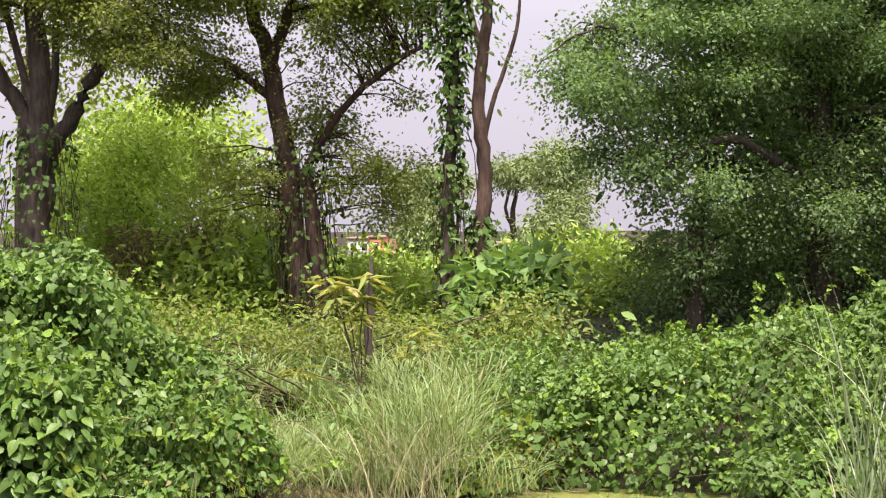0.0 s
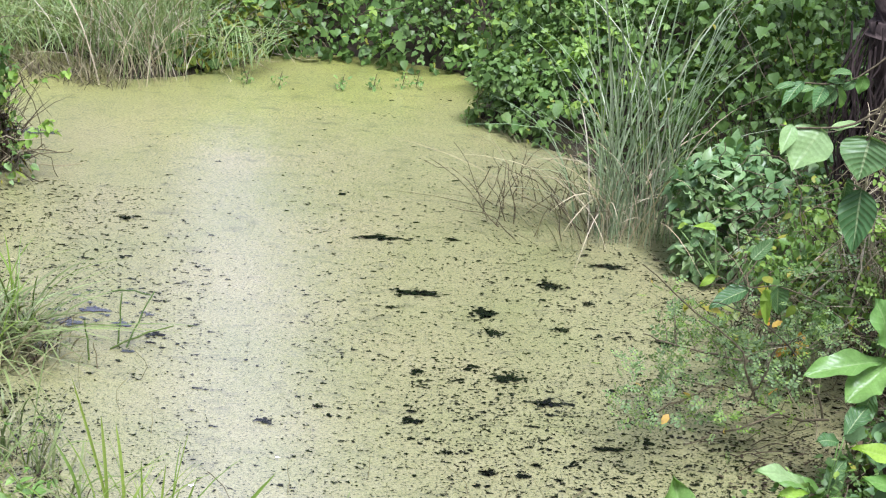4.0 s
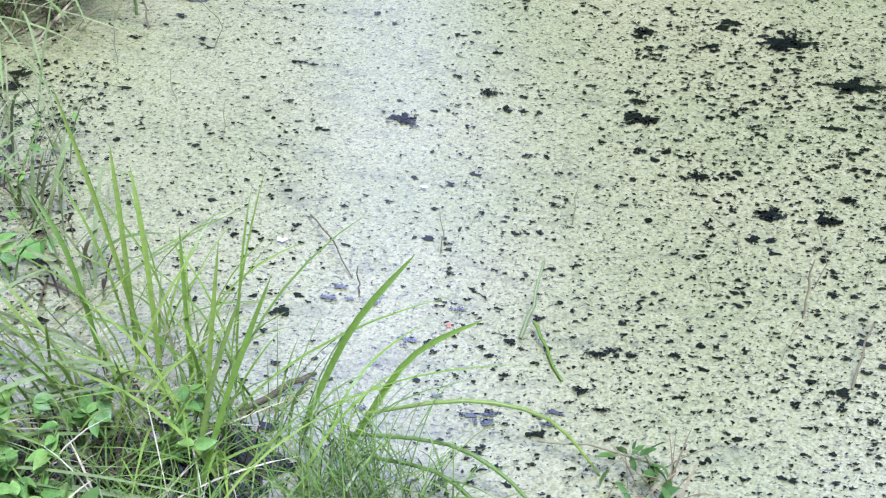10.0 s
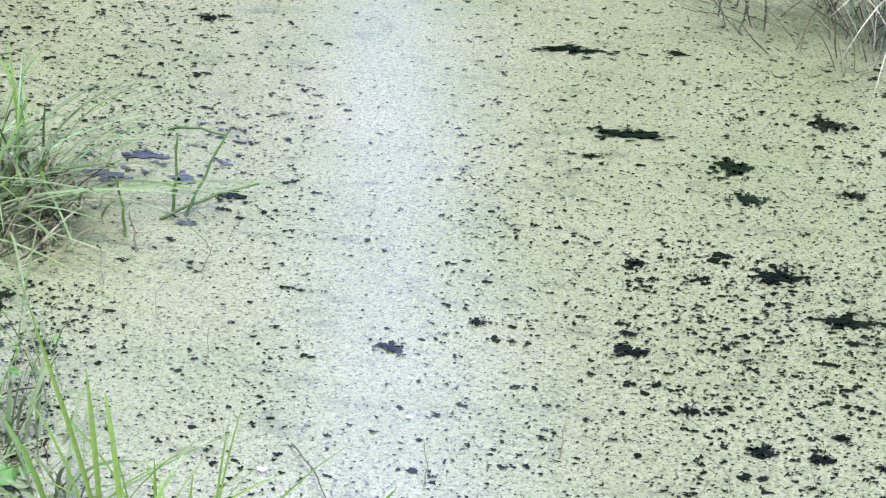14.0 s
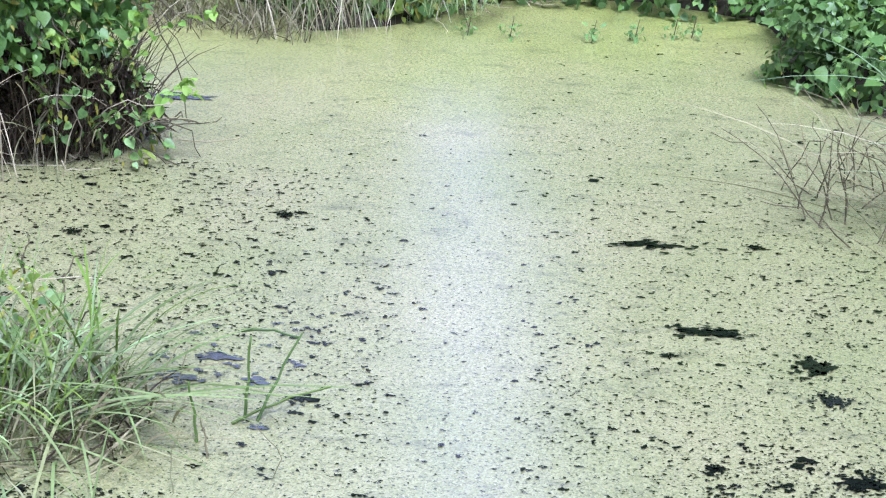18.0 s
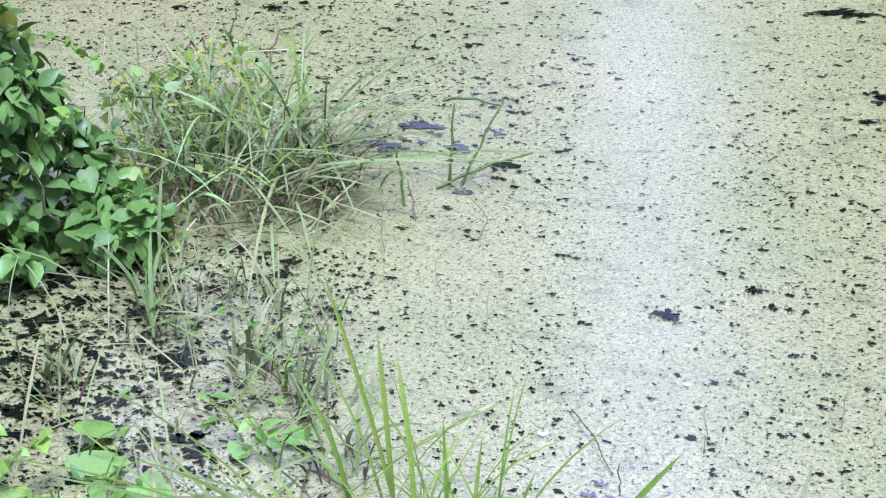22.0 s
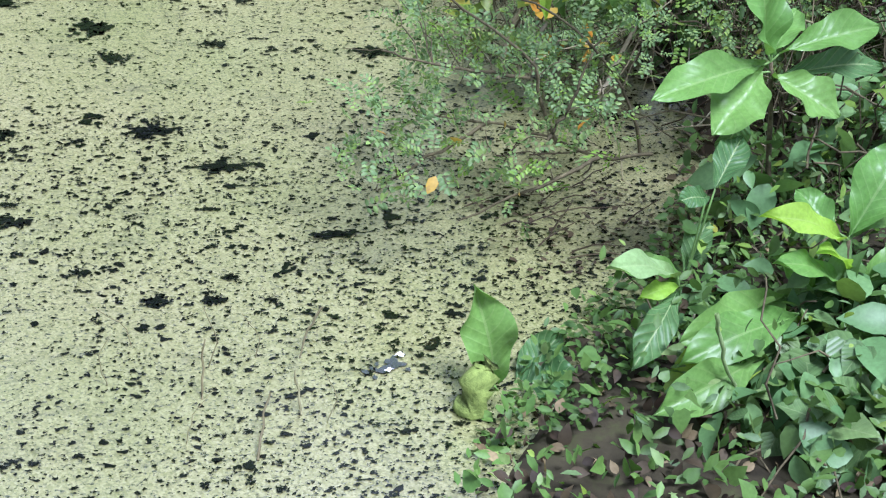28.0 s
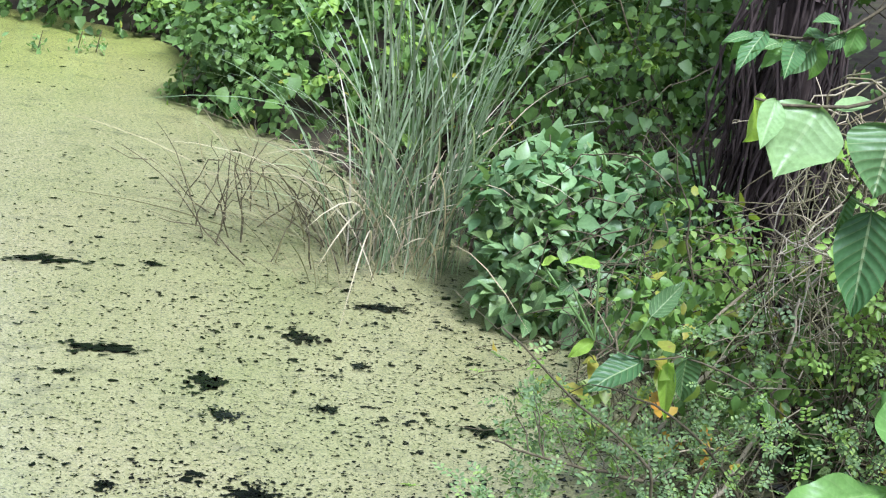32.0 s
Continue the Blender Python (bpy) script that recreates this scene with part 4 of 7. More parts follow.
vine_bush("column of fresh heart-shaped climber leaves at the water's edge", NEAR_COLUMN,
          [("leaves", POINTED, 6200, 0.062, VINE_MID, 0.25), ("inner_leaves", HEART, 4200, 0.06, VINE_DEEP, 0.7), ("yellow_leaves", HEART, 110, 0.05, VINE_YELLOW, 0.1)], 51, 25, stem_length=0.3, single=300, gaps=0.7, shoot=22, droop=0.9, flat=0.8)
RIGHT_HEAP = [(0.0, 10.5, 0.2, 0.8, 0.75, 0.58), (0.7, 10.4, 0.4, 0.9, 0.95, 0.7), (1.7, 10.2, 0.5, 0.9, 0.95, 0.9), (2.2, 9.0, 0.4, 0.7, 0.9, 0.85), (2.5, 8.0, 0.4, 0.65, 0.9, 0.85),
              (2.6, 10.3, 0.5, 1.1, 1.2, 0.95), (3.6, 9.6, 0.5, 1.1, 1.4, 1.0), (-0.5, 11.2, 0.2, 0.8, 0.8, 0.45), (1.4, 11.6, 0.45, 1.4, 1.0, 0.8)]
RIGHT_EDGE = [(1.62, 8.1, 0.22, 0.4, 0.42, 0.42), (0.35, 10.05, 0.15, 0.45, 0.22, 0.32), (0.95, 9.9, 0.15, 0.4, 0.28, 0.35), (1.6, 9.0, 0.2, 0.3, 0.4, 0.4), (2.15, 7.6, 0.2, 0.3, 0.4, 0.45), (-0.2, 9.95, 0.12, 0.35, 0.22, 0.3), (0.6, 9.9, 0.1, 0.3, 0.16, 0.22), (1.2, 9.55, 0.1, 0.22, 0.2, 0.24), (1.3, 8.25, 0.1, 0.28, 0.26, 0.24)]
RIGHT_HEAP = rough([(x, y, z - 0.07, rx, ry, rz) for x, y, z, rx, ry, rz in RIGHT_HEAP + RIGHT_EDGE], 90, 13, (0.14, 0.4))
vine_bush("broad green bank of heart-leaved climbers behind the pond", RIGHT_HEAP,
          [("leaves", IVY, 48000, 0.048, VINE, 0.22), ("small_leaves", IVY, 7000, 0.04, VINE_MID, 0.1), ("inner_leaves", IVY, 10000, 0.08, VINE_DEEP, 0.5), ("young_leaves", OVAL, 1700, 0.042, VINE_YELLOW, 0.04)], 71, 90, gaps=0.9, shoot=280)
SIDE_HEAP = [(2.9, 7.2, 0.7, 0.7, 0.7, 1.2), (3.4, 6.6, 0.8, 0.7, 0.6, 1.4), (4.1, 6.2, 0.9, 0.8, 0.8, 1.6), (2.6, 6.9, 0.3, 0.5, 0.45, 0.6), (5.0, 5.6, 0.9, 0.9, 0.9, 1.6), (5.6, 4.4, 0.8, 0.9, 0.9, 1.5), (4.4, 5.2, 0.5, 0.7, 0.6, 0.9), (4.9, 6.8, 1.3, 0.9, 0.8, 1.9), (6.2, 6.0, 1.3, 1.0, 1.0, 2.0), (6.6, 4.4, 1.2, 0.9, 1.0, 1.8)]
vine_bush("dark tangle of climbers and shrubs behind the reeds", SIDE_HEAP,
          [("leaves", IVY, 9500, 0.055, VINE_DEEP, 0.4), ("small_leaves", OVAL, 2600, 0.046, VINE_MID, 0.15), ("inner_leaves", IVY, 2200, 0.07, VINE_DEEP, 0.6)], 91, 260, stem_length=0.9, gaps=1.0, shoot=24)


# ---- trees behind ----
tree("tall dark-barked tree with forked trunk and sparse olive crown", (-6.4, 15, 0.5),
     [("trunk", [(-6.4, 15, 0.45), (-6.44, 15, 2.0), (-6.34, 15, 3.0)], 0.2, 0.16), ("limb", [(-6.34, 15, 2.9), (-6.44, 15.1, 4.04), (-6.55, 15.2, 5.2), (-6.4, 15, 6.5)], 0.13, 0.05),
      ("limb", [(-6.34, 15, 2.9), (-5.95, 14.9, 3.4), (-5.49, 14.8, 4.06), (-5.0, 14.6, 4.7)], 0.1, 0.04), ("limb", [(-6.38, 15, 3.1), (-6.85, 15.2, 3.73), (-7.4, 15.3, 4.6)], 0.1, 0.04)],
     [(-6.4, 15, 5.6, 1.6, 1.6, 1.2), (-5.0, 14.5, 4.6, 1.2, 1.0, 0.75), (-7.6, 15.2, 5.2, 1.3, 1.2, 0.9), (-4.6, 14.6, 5.6, 1.4, 1.2, 0.9), (-5.4, 14.8, 4.6, 0.9, 0.8, 0.6)], 1250, 80, 0.11, LEAFLET, 0.048, TREE_OLIVE, 201, width=1.3, spray=230, upper_leaves=9, upper=[(-6.6, 15.2, 8.2, 2.4, 1.5, 1.7), (-5.6, 15.4, 10.6, 2.6, 1.6, 1.6), (-8.4, 15.6, 10.0, 2.0, 1.6, 1.8)],
     vines=[("creepers", hangers([(-6.4, 15, 0.4), (-6.4, 15, 3.2)], 0.24, 60, 1.3, 211), TWIG, "hanging dry creepers"), ("climber_leaves", wrap([(-6.4, 15, 0.4), (-6.4, 15, 3.2)], 0.3, 900, HEART, 0.065, 212, 0.9), VINE_DEEP, "")])
tree("leaning tree with twin dark trunk wrapped in creepers", (-3.5, 16, 0.5),
     [("trunk", [(-3.5, 16, 0.45), (-3.68, 16, 1.87), (-3.78, 16, 2.92), (-3.98, 16, 4.1), (-4.25, 16.1, 4.9), (-4.6, 16.2, 6.4)], 0.14, 0.045), ("trunk", [(-3.32, 15.9, 0.45), (-3.41, 15.9, 1.87), (-3.54, 15.9, 2.79)], 0.11, 0.07),
      ("limb", [(-3.56, 15.9, 2.7), (-3.08, 15.8, 3.44), (-2.38, 15.6, 3.99), (-1.9, 15.5, 4.2)], 0.045, 0.018), ("limb", [(-3.96, 16, 4.0), (-3.7, 16, 4.76), (-3.5, 16, 6)], 0.07, 0.03),
      ("limb", [(-3.9, 16, 3.6), (-4.5, 15.8, 4.05), (-5.0, 15.6, 4.2)], 0.05, 0.02)],
     [(-4.2, 16, 5.4, 1.2, 1.2, 0.9), (-2.9, 15.8, 4.5, 0.9, 0.8, 0.7), (-4.7, 15.8, 3.9, 0.7, 0.7, 0.6), (-2.7, 15.8, 2.6, 0.55, 0.5, 0.45), (-4.3, 15.8, 2.6, 0.55, 0.5, 0.5), (-3.1, 16, 3.4, 0.8, 0.7, 0.5), (-3.2, 16, 5.6, 1.3, 1.1, 0.8), (-4.0, 15.6, 6.6, 1.2, 1.0, 0.8), (-2.3, 15.6, 5.0, 0.7, 0.6, 0.6)],
     1200, 75, 0.11, LEAFLET, 0.048, TREE_OLIVE, 231, BARK_RED, width=1.3, spray=240, upper_leaves=9, upper=[(-3.7, 16, 8.3, 1.7, 1.3, 1.5), (-3.4, 16.2, 10.6, 1.9, 1.4, 1.5), (-3.6, 16.2, 12.6, 1.8, 1.4, 1.2)],
     vines=[("creepers", hangers([(-3.5, 16, 0.4), (-3.6, 16, 3.0)], 0.2, 110, 1.5, 241), TWIG, "hanging dry creepers"), ("climber_leaves", wrap([(-3.45, 16, 0.4), (-3.6, 16, 3.0)], 0.3, 800, HEART, 0.065, 242, 1.1), VINE_DEEP, "")])
tree("slender trunk overgrown with leafy climbers from foot to top", (-1.8, 15, 0.5),
     [("trunk", [(-1.8, 15, 0.45), (-1.74, 15, 2.13), (-1.7, 15, 3.36), (-1.62, 15, 4.7), (-1.5, 15, 6.2)], 0.075, 0.035)],
     [(-1.75, 15, 4.6, 0.55, 0.5, 0.8), (-2.0, 15, 5.2, 0.8, 0.8, 0.6), (-2.1, 15, 3.9, 0.3, 0.3, 0.4)], 70, 22, 0.16, OVAL, 0.09, TREE_LEAF, 261, upper=[(-2.0, 15, 7.0, 0.7, 0.7, 0.9), (-1.95, 15.2, 8.8, 0.9, 0.8, 1.1), (-2.1, 15.2, 10.8, 1.0, 0.9, 1.2)],
     vines=[("climber_leaves", wrap([(-1.8, 15, 0.4), (-1.7, 15, 3.4), (-1.6, 15, 5)], 0.1, 1500, HEART, 0.07, 262, 1.6), VINE_DEEP, ""), ("creepers", hangers([(-1.8, 15, 0.4), (-1.7, 15, 3.4)], 0.1, 50, 1.2, 263), TWIG, "")])
tree("slim reddish-barked tree with few bare upper branches", (-1.37, 15, 0.5),
     [("trunk", [(-1.37, 15, 0.45), (-1.37, 15, 2.01), (-1.34, 15, 2.74), (-1.41, 15, 3.48), (-1.32, 15, 4.22), (-1.28, 15, 5.0), (-1.2, 15, 6.4)], 0.085, 0.04),
      ("limb", [(-1.36, 15, 2.9), (-1.27, 15, 3.36), (-0.99, 15, 4.21), (-0.94, 15, 4.7)], 0.03, 0.012), ("limb", [(-1.36, 15, 4.0), (-1.52, 15, 4.6), (-1.6, 15, 5.4)], 0.04, 0.015)],
     [(-1.2, 15, 5.6, 0.8, 0.8, 0.7), (-0.75, 15, 4.7, 0.3, 0.3, 0.2)], 45, 18, 0.15, OVAL, 0.09, TREE_OLIVE, 281, BARK_RED,
     vines=[("climber_leaves", wrap([(-1.37, 15, 0.4), (-1.37, 15, 2.2)], 0.1, 600, HEART, 0.07, 282, 1.2), VINE_DEEP, "")])
tree("large dense dark-green tree hanging low over the bank", (2.2, 13.4, 0.5),
     [("trunk", [(2.2, 13.4, 0.45), (2.13, 13.3, 2.66), (1.98, 13.2, 4.3), (1.9, 13.2, 6.5)], 0.14, 0.06), ("trunk", [(0.95, 13.2, 0.45), (0.9, 13.2, 1.9), (1.2, 13.3, 3.6)], 0.1, 0.05),
      ("limb", [(2.1, 13.3, 3.0), (1.2, 13.0, 3.8), (0.0, 12.7, 4.0)], 0.07, 0.02), ("limb", [(2.0, 13.2, 3.6), (2.9, 12.8, 4.6), (3.8, 12.4, 5.4)], 0.07, 0.02), ("limb", [(2.1, 13.3, 2.4), (1.2, 12.6, 2.9), (0.4, 12.4, 2.5)], 0.05, 0.015)],
     [(1.6, 13, 4.6, 1.6, 1.3, 1.3), (0.7, 12.9, 3.5, 1.1, 1.0, 1.0), (2.5, 13.0, 3.4, 1.0, 0.9, 1.0), (0.9, 12.7, 2.3, 0.75, 0.8, 0.65), (1.8, 12.8, 2.4, 0.9, 0.8, 0.7), (3.0, 13.6, 5.0, 1.6, 1.2, 1.5), (1.5, 13.8, 6.3, 1.9, 1.2, 1.2), (-0.1, 12.9, 3.6, 0.45, 0.5, 0.35), (3.6, 12.8, 3.2, 1.2, 1.1, 0.9), (2.6, 14.9, 8.0, 2.6, 1.4, 2.0), (4.6, 14.2, 6.0, 1.8, 1.2, 2.5), (0.8, 13.4, 1.75, 0.7, 0.5, 0.5), (1.8, 13.6, 1.7, 0.9, 0.5, 0.5), (2.9, 13.8, 1.9, 0.9, 0.6, 0.7)],
     4400, 95, 0.12, LEAFLET, 0.045, TREE_SHADE, 301, twig_step=8, width=1.25, spray=620, upper=[(2.3, 14.8, 11.2, 2.5, 1.4, 2.2), (4.8, 14.6, 10.0, 2.6, 1.4, 2.8), (3.4, 14.8, 14.0, 3.4, 1.4, 2.4), (6.8, 14.4, 8.5, 1.8, 1.4, 3.0)])
# backing for the large crown; the shade inside it is in this leaf colour
tree("dark crowded tree standing behind the large one", (4.2, 17, 0.5), [("trunk", [(4.2, 17, 0.45), (4.1, 17, 3), (3.8, 17, 6.5)], 0.14, 0.05)],
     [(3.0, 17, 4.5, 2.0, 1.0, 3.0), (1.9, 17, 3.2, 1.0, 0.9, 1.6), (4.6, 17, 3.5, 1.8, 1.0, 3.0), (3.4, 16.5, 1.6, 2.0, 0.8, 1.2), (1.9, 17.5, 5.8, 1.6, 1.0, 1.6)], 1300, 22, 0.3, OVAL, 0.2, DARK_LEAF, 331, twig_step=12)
tree("tall leafy tree behind the olive ones", (-8.5, 20, 0.5), [("trunk", [(-8.5, 20, 0.45), (-8.4, 20, 4), (-8.0, 20, 8)], 0.16, 0.05)],
     [(-8.0, 20, 5.2, 2.2, 1.2, 1.7), (-6.0, 20.5, 6.4, 2.6, 1.2, 1.3), (-9.0, 20, 7, 2.0, 1.5, 1.2)], 300, 24, 0.25, OVAL, 0.12, TREE_OLIVE, 351, twig_step=12)


# ---- background: shrubs, far trees, walls ----
def shrub(label, lumps, count, per, radius, shape, size, leaf, seed, name="shrub", stem=None, width=1.0):
    """A loose bush: leaf clusters over a heap of lumps, with branching stems from its foot."""
    t = thing(name, foot_of(lumps), label, "shrub")
    c, leaves = crown(lumps, count, per, radius, shape, size, seed, 0.9, 0.35, width)
    part("leaves", leaves, leaf, t, kind="stuff")
    g = np.random.default_rng(seed)
    base = np.array(foot_of(lumps))
    out = []
    for q in c[:: max(1, len(c) // 40)]:
        b = base + np.array([g.normal(0, .1), g.normal(0, .1), -.03])
        out.append(tube(bent([b, b * .4 + q * .6 + np.array([0, 0, .1]), q], 7, .02, int(g.integers(1 << 30))), [0.014, 0.004], 4))
    split_parts("stem", "stems", join(out), *(len(a) for a in out[0]), 40, stem or TWIG, t, smooth=True)
    return t


shrub("tall feathery lime-green shrub in the light", sprays([(-6.71, 19.00, 2.90, 0.55, 1.00, 0.43), (-6.86, 18.50, 2.36, 0.46, 0.90, 0.38), (-6.25, 18.80, 2.51, 0.42, 0.90, 0.46), (-7.22, 19.00, 2.67, 0.28, 0.70, 0.35), (-6.40, 18.40, 2.06, 0.57, 0.90, 0.38), (-5.89, 18.50, 1.98, 0.30, 0.80, 0.45), (-6.57, 19.20, 3.33, 0.28, 0.60, 0.28)], 46, 31, (0.3, 0.6), (0.12, 0.25)), 520, 34, 0.19, LEAFLET, 0.065, LIME, 401, width=1.3)
shrub("bright yellow-green shrub in open light", [(-4.48, 16.80, 1.58, 0.55, 0.80, 0.48), (-4.87, 16.40, 1.19, 0.48, 0.80, 0.41), (-4.55, 18.00, 1.91, 0.37, 0.70, 0.37), (-5.57, 17.40, 1.56, 0.43, 0.80, 0.50), (-3.95, 16.60, 1.18, 0.34, 0.50, 0.34), (-4.30, 15.80, 1.02, 0.59, 0.60, 0.26)], 700, 14, 0.2, OVAL, 0.12, MEADOW, 402)
shrub("sunny yellow-green thicket behind the trees", [(-2.93, 18.00, 1.27, 0.58, 1.00, 0.36), (-2.36, 17.00, 1.14, 0.41, 0.80, 0.34), (-3.65, 20.00, 1.34, 0.39, 0.80, 0.39)], 420, 14, 0.2, OVAL, 0.1, MEADOW, 403)
shrub("sunny yellow-green thicket beside the dark tree", [(-0.54, 19.00, 1.39, 0.60, 1.20, 0.37), (-1.12, 21.00, 1.48, 0.41, 1.00, 0.33), (0.00, 18.00, 1.28, 0.50, 1.00, 0.36)], 460, 14, 0.22, OVAL, 0.1, MEADOW, 404)
shrub("tall light-green thicket beyond the olive trees", [(-7.20, 24.00, 3.35, 1.04, 2.00, 0.95), (-8.69, 26.00, 3.74, 0.92, 2.00, 0.82), (-8.88, 23.00, 2.77, 0.74, 1.60, 1.12), (-5.84, 22.00, 2.13, 0.52, 1.20, 0.70)], 700, 16, 0.3, OVAL, 0.15, MEADOW, 405)
shrub("brown withered climber mass", [(-5.86, 16.80, 1.86, 0.20, 0.30, 0.32), (-4.96, 17.00, 1.85, 0.32, 0.40, 0.32)], 90, 16, 0.12, LANCE, 0.16, DEAD, 406)
shrub("dark green leafy shrub at the foot of a slim tree", [(-0.90, 12.80, 1.37, 0.38, 0.50, 0.33), (-0.75, 13.00, 1.58, 0.22, 0.40, 0.22), (-1.03, 12.50, 1.12, 0.32, 0.40, 0.21)], 210, 14, 0.14, OVAL, 0.17, TREE_LEAF, 407)
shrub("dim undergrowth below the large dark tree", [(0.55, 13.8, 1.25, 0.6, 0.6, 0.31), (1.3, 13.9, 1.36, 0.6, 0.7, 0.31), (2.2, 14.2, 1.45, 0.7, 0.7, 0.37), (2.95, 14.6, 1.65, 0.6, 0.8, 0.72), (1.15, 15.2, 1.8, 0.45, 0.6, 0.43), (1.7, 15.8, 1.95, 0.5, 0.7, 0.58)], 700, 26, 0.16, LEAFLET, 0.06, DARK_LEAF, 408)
shrub("distant hedge of light green bushes", [(-8.23, 40.00, 0.89, 0.88, 2.00, 0.32), (-5.85, 38.00, 0.88, 0.83, 2.00, 0.28), (-4.62, 42.00, 0.84, 0.91, 2.00, 0.27), (-2.65, 38.00, 1.06, 0.69, 2.00, 0.30), (-0.80, 36.00, 1.22, 0.78, 2.00, 0.46), (-9.42, 40.00, 1.40, 0.74, 2.00, 0.44)], 900, 20, 0.25, OVAL, 0.2, MEADOW, 409, "hedge")
tree("distant umbrella-crowned tree in pale haze", ([(-7.72, 60.00, 0.86), (-7.67, 60.00, 2.34), (-7.93, 60.00, 3.61)])[0], [("trunk", [(-7.72, 60.00, 0.86), (-7.67, 60.00, 2.34), (-7.93, 60.00, 3.61)], 0.16, 0.07)], [(-7.93, 60.00, 3.82, 1.44, 4.00, 0.47), (-8.28, 58.00, 3.26, 0.82, 3.00, 0.33)], 420, 22, 0.22, OVAL, 0.17, FAR_LEAF, 421, sides=6, twig_step=12)
tree("distant thin tree with flat dark crown", ([(-4.54, 58.00, 1.01), (-4.68, 58.00, 2.43), (-4.47, 58.00, 3.76)])[0], [("trunk", [(-4.54, 58.00, 1.01), (-4.68, 58.00, 2.43), (-4.47, 58.00, 3.76)], 0.14, 0.05), ("limb", [(-4.64, 58.00, 2.13), (-4.92, 58.00, 2.74), (-4.78, 58.00, 3.76)], 0.08, 0.04)], [(-4.58, 58.00, 4.12, 0.92, 3.00, 0.49)], 240, 20, 0.2, OVAL, 0.16, FAR_LEAF, 422, sides=6, twig_step=10)
tree("distant pale green rounded tree", ([(-2.23, 50.00, 0.89), (-2.32, 50.00, 2.48), (-2.59, 50.00, 3.72)])[0], [("trunk", [(-2.23, 50.00, 0.89), (-2.32, 50.00, 2.48), (-2.59, 50.00, 3.72)], 0.14, 0.05)], [(-2.50, 50.00, 3.89, 0.89, 3.00, 0.89), (-2.22, 48.00, 2.64, 0.68, 2.50, 0.68), (-2.52, 46.00, 2.13, 0.82, 2.50, 0.41)], 460, 22, 0.22, OVAL, 0.16, FAR_LEAF, 423, sides=6, twig_step=12)
tree("small distant bushy tree", ([(-6.13, 45.00, 0.83), (-6.15, 45.00, 2.13)])[0], [("trunk", [(-6.13, 45.00, 0.83), (-6.15, 45.00, 2.13)], 0.1, 0.04)], [(-6.18, 45.00, 1.97, 0.58, 2.20, 0.65)], 240, 22, 0.2, OVAL, 0.16, FAR_LEAF, 424, sides=6, twig_step=12)


def box(x0, x1, y0, y1, z0, z1):
    v = np.array([(x, y, z) for z in (z0, z1) for y in (y0, y1) for x in (x0, x1)], dtype=float)
    return v, np.array([(0, 2, 3), (0, 3, 1), (4, 5, 7), (4, 7, 6), (0, 1, 5), (0, 5, 4), (1, 3, 7), (1, 7, 5), (3, 2, 6), (3, 6, 7), (2, 0, 4), (2, 4, 6)])


def far_building(label, body, roof_over, wall, roof, windows=0):
    x0, x1, y, z0, z1 = body
    t = thing("building", ((x0 + x1) / 2, y, 0.5), label, "building")
    part("wall", box(x0, x1, y, y + 5, 0.4, z1), wall, t)
    part("roof", box(x0 - roof_over, x1 + roof_over, y - roof_over, y + 5.2, z1, z1 + 0.12), roof, t)
    for i in range(windows):
        c = x0 + (x1 - x0) * (i + 0.5) / windows
        part("window", box(c - 0.12, c + 0.12, y - 0.02, y + 0.1, z0 + 0.45 * (z1 - z0), z0 + 0.8 * (z1 - z0)), DARK_WATER, t)
    return t


far_building("distant low grey plastered building with flat roof", (-12.94, -11.94, 70.00, 0.85, 1.66), 0.05, GREY_WALL, DULL_ROOF, 2)
far_building("distant red brick block beside a grey one", (-11.82, -11.23, 69.00, 0.87, 1.72), 0.03, BRICK_RED, DULL_ROOF, 1)
far_building("distant long building under a dull brown roof", (-6.97, -6.11, 75.00, 0.95, 1.40), 0.05, GREY_WALL, DULL_ROOF, 2)
far_building("old brick wall stub among bushes", (-3.29, -2.76, 50.00, 0.80, 1.45), 0.02, DULL_ROOF, BRICK_RED)
# low grey block that stands in for a band of pale haze
far_building("pale low block in place of haze on the horizon", (-12.95, -11.65, 80.00, 0.85, 1.35), 0.02, GREY_WALL, GREY_WALL, 3)


shrub("yellow-green undergrowth among the trunks", [(-4.7, 14.6, 0.8, 0.7, 0.5, 0.5), (-3.7, 14.8, 0.75, 0.6, 0.5, 0.45), (-2.7, 15.0, 0.8, 0.6, 0.5, 0.5), (-1.9, 14.6, 0.8, 0.5, 0.4, 0.45), (-5.5, 14.2, 0.9, 0.7, 0.5, 0.6), (-0.9, 15.2, 0.9, 0.6, 0.5, 0.5)], 800, 15, 0.15, OVAL, 0.07, TREE_OLIVE, 411)
shrub("green weeds and brambles behind the wet strip", [(-3.9, 12.4, 0.5, 0.6, 0.6, 0.35), (-4.8, 12.8, 0.6, 0.6, 0.6, 0.45), (-1.2, 13.2, 0.55, 0.6, 0.5, 0.4), (-0.5, 12.6, 0.6, 0.5, 0.5, 0.45)], 520, 15, 0.13, POINTED, 0.07, VINE, 412)


def set_back(k, at):
    """Stand the trees and shrubs of the tree line k times as far from a place, and k times as large."""
    for ob in [o for o in scene.objects if o.parent is None and o.get("category") in ("tree", "shrub") and 12.7 < o.location.y < 30 and "undergrowth among" not in o["label"] and "brambles" not in o["label"]]:
        ob.location = Vector(at) + k * (ob.location - Vector(at))
        ob.scale = (k, k, k)


set_back(1.35, (0.5, -3.5, 2.13))

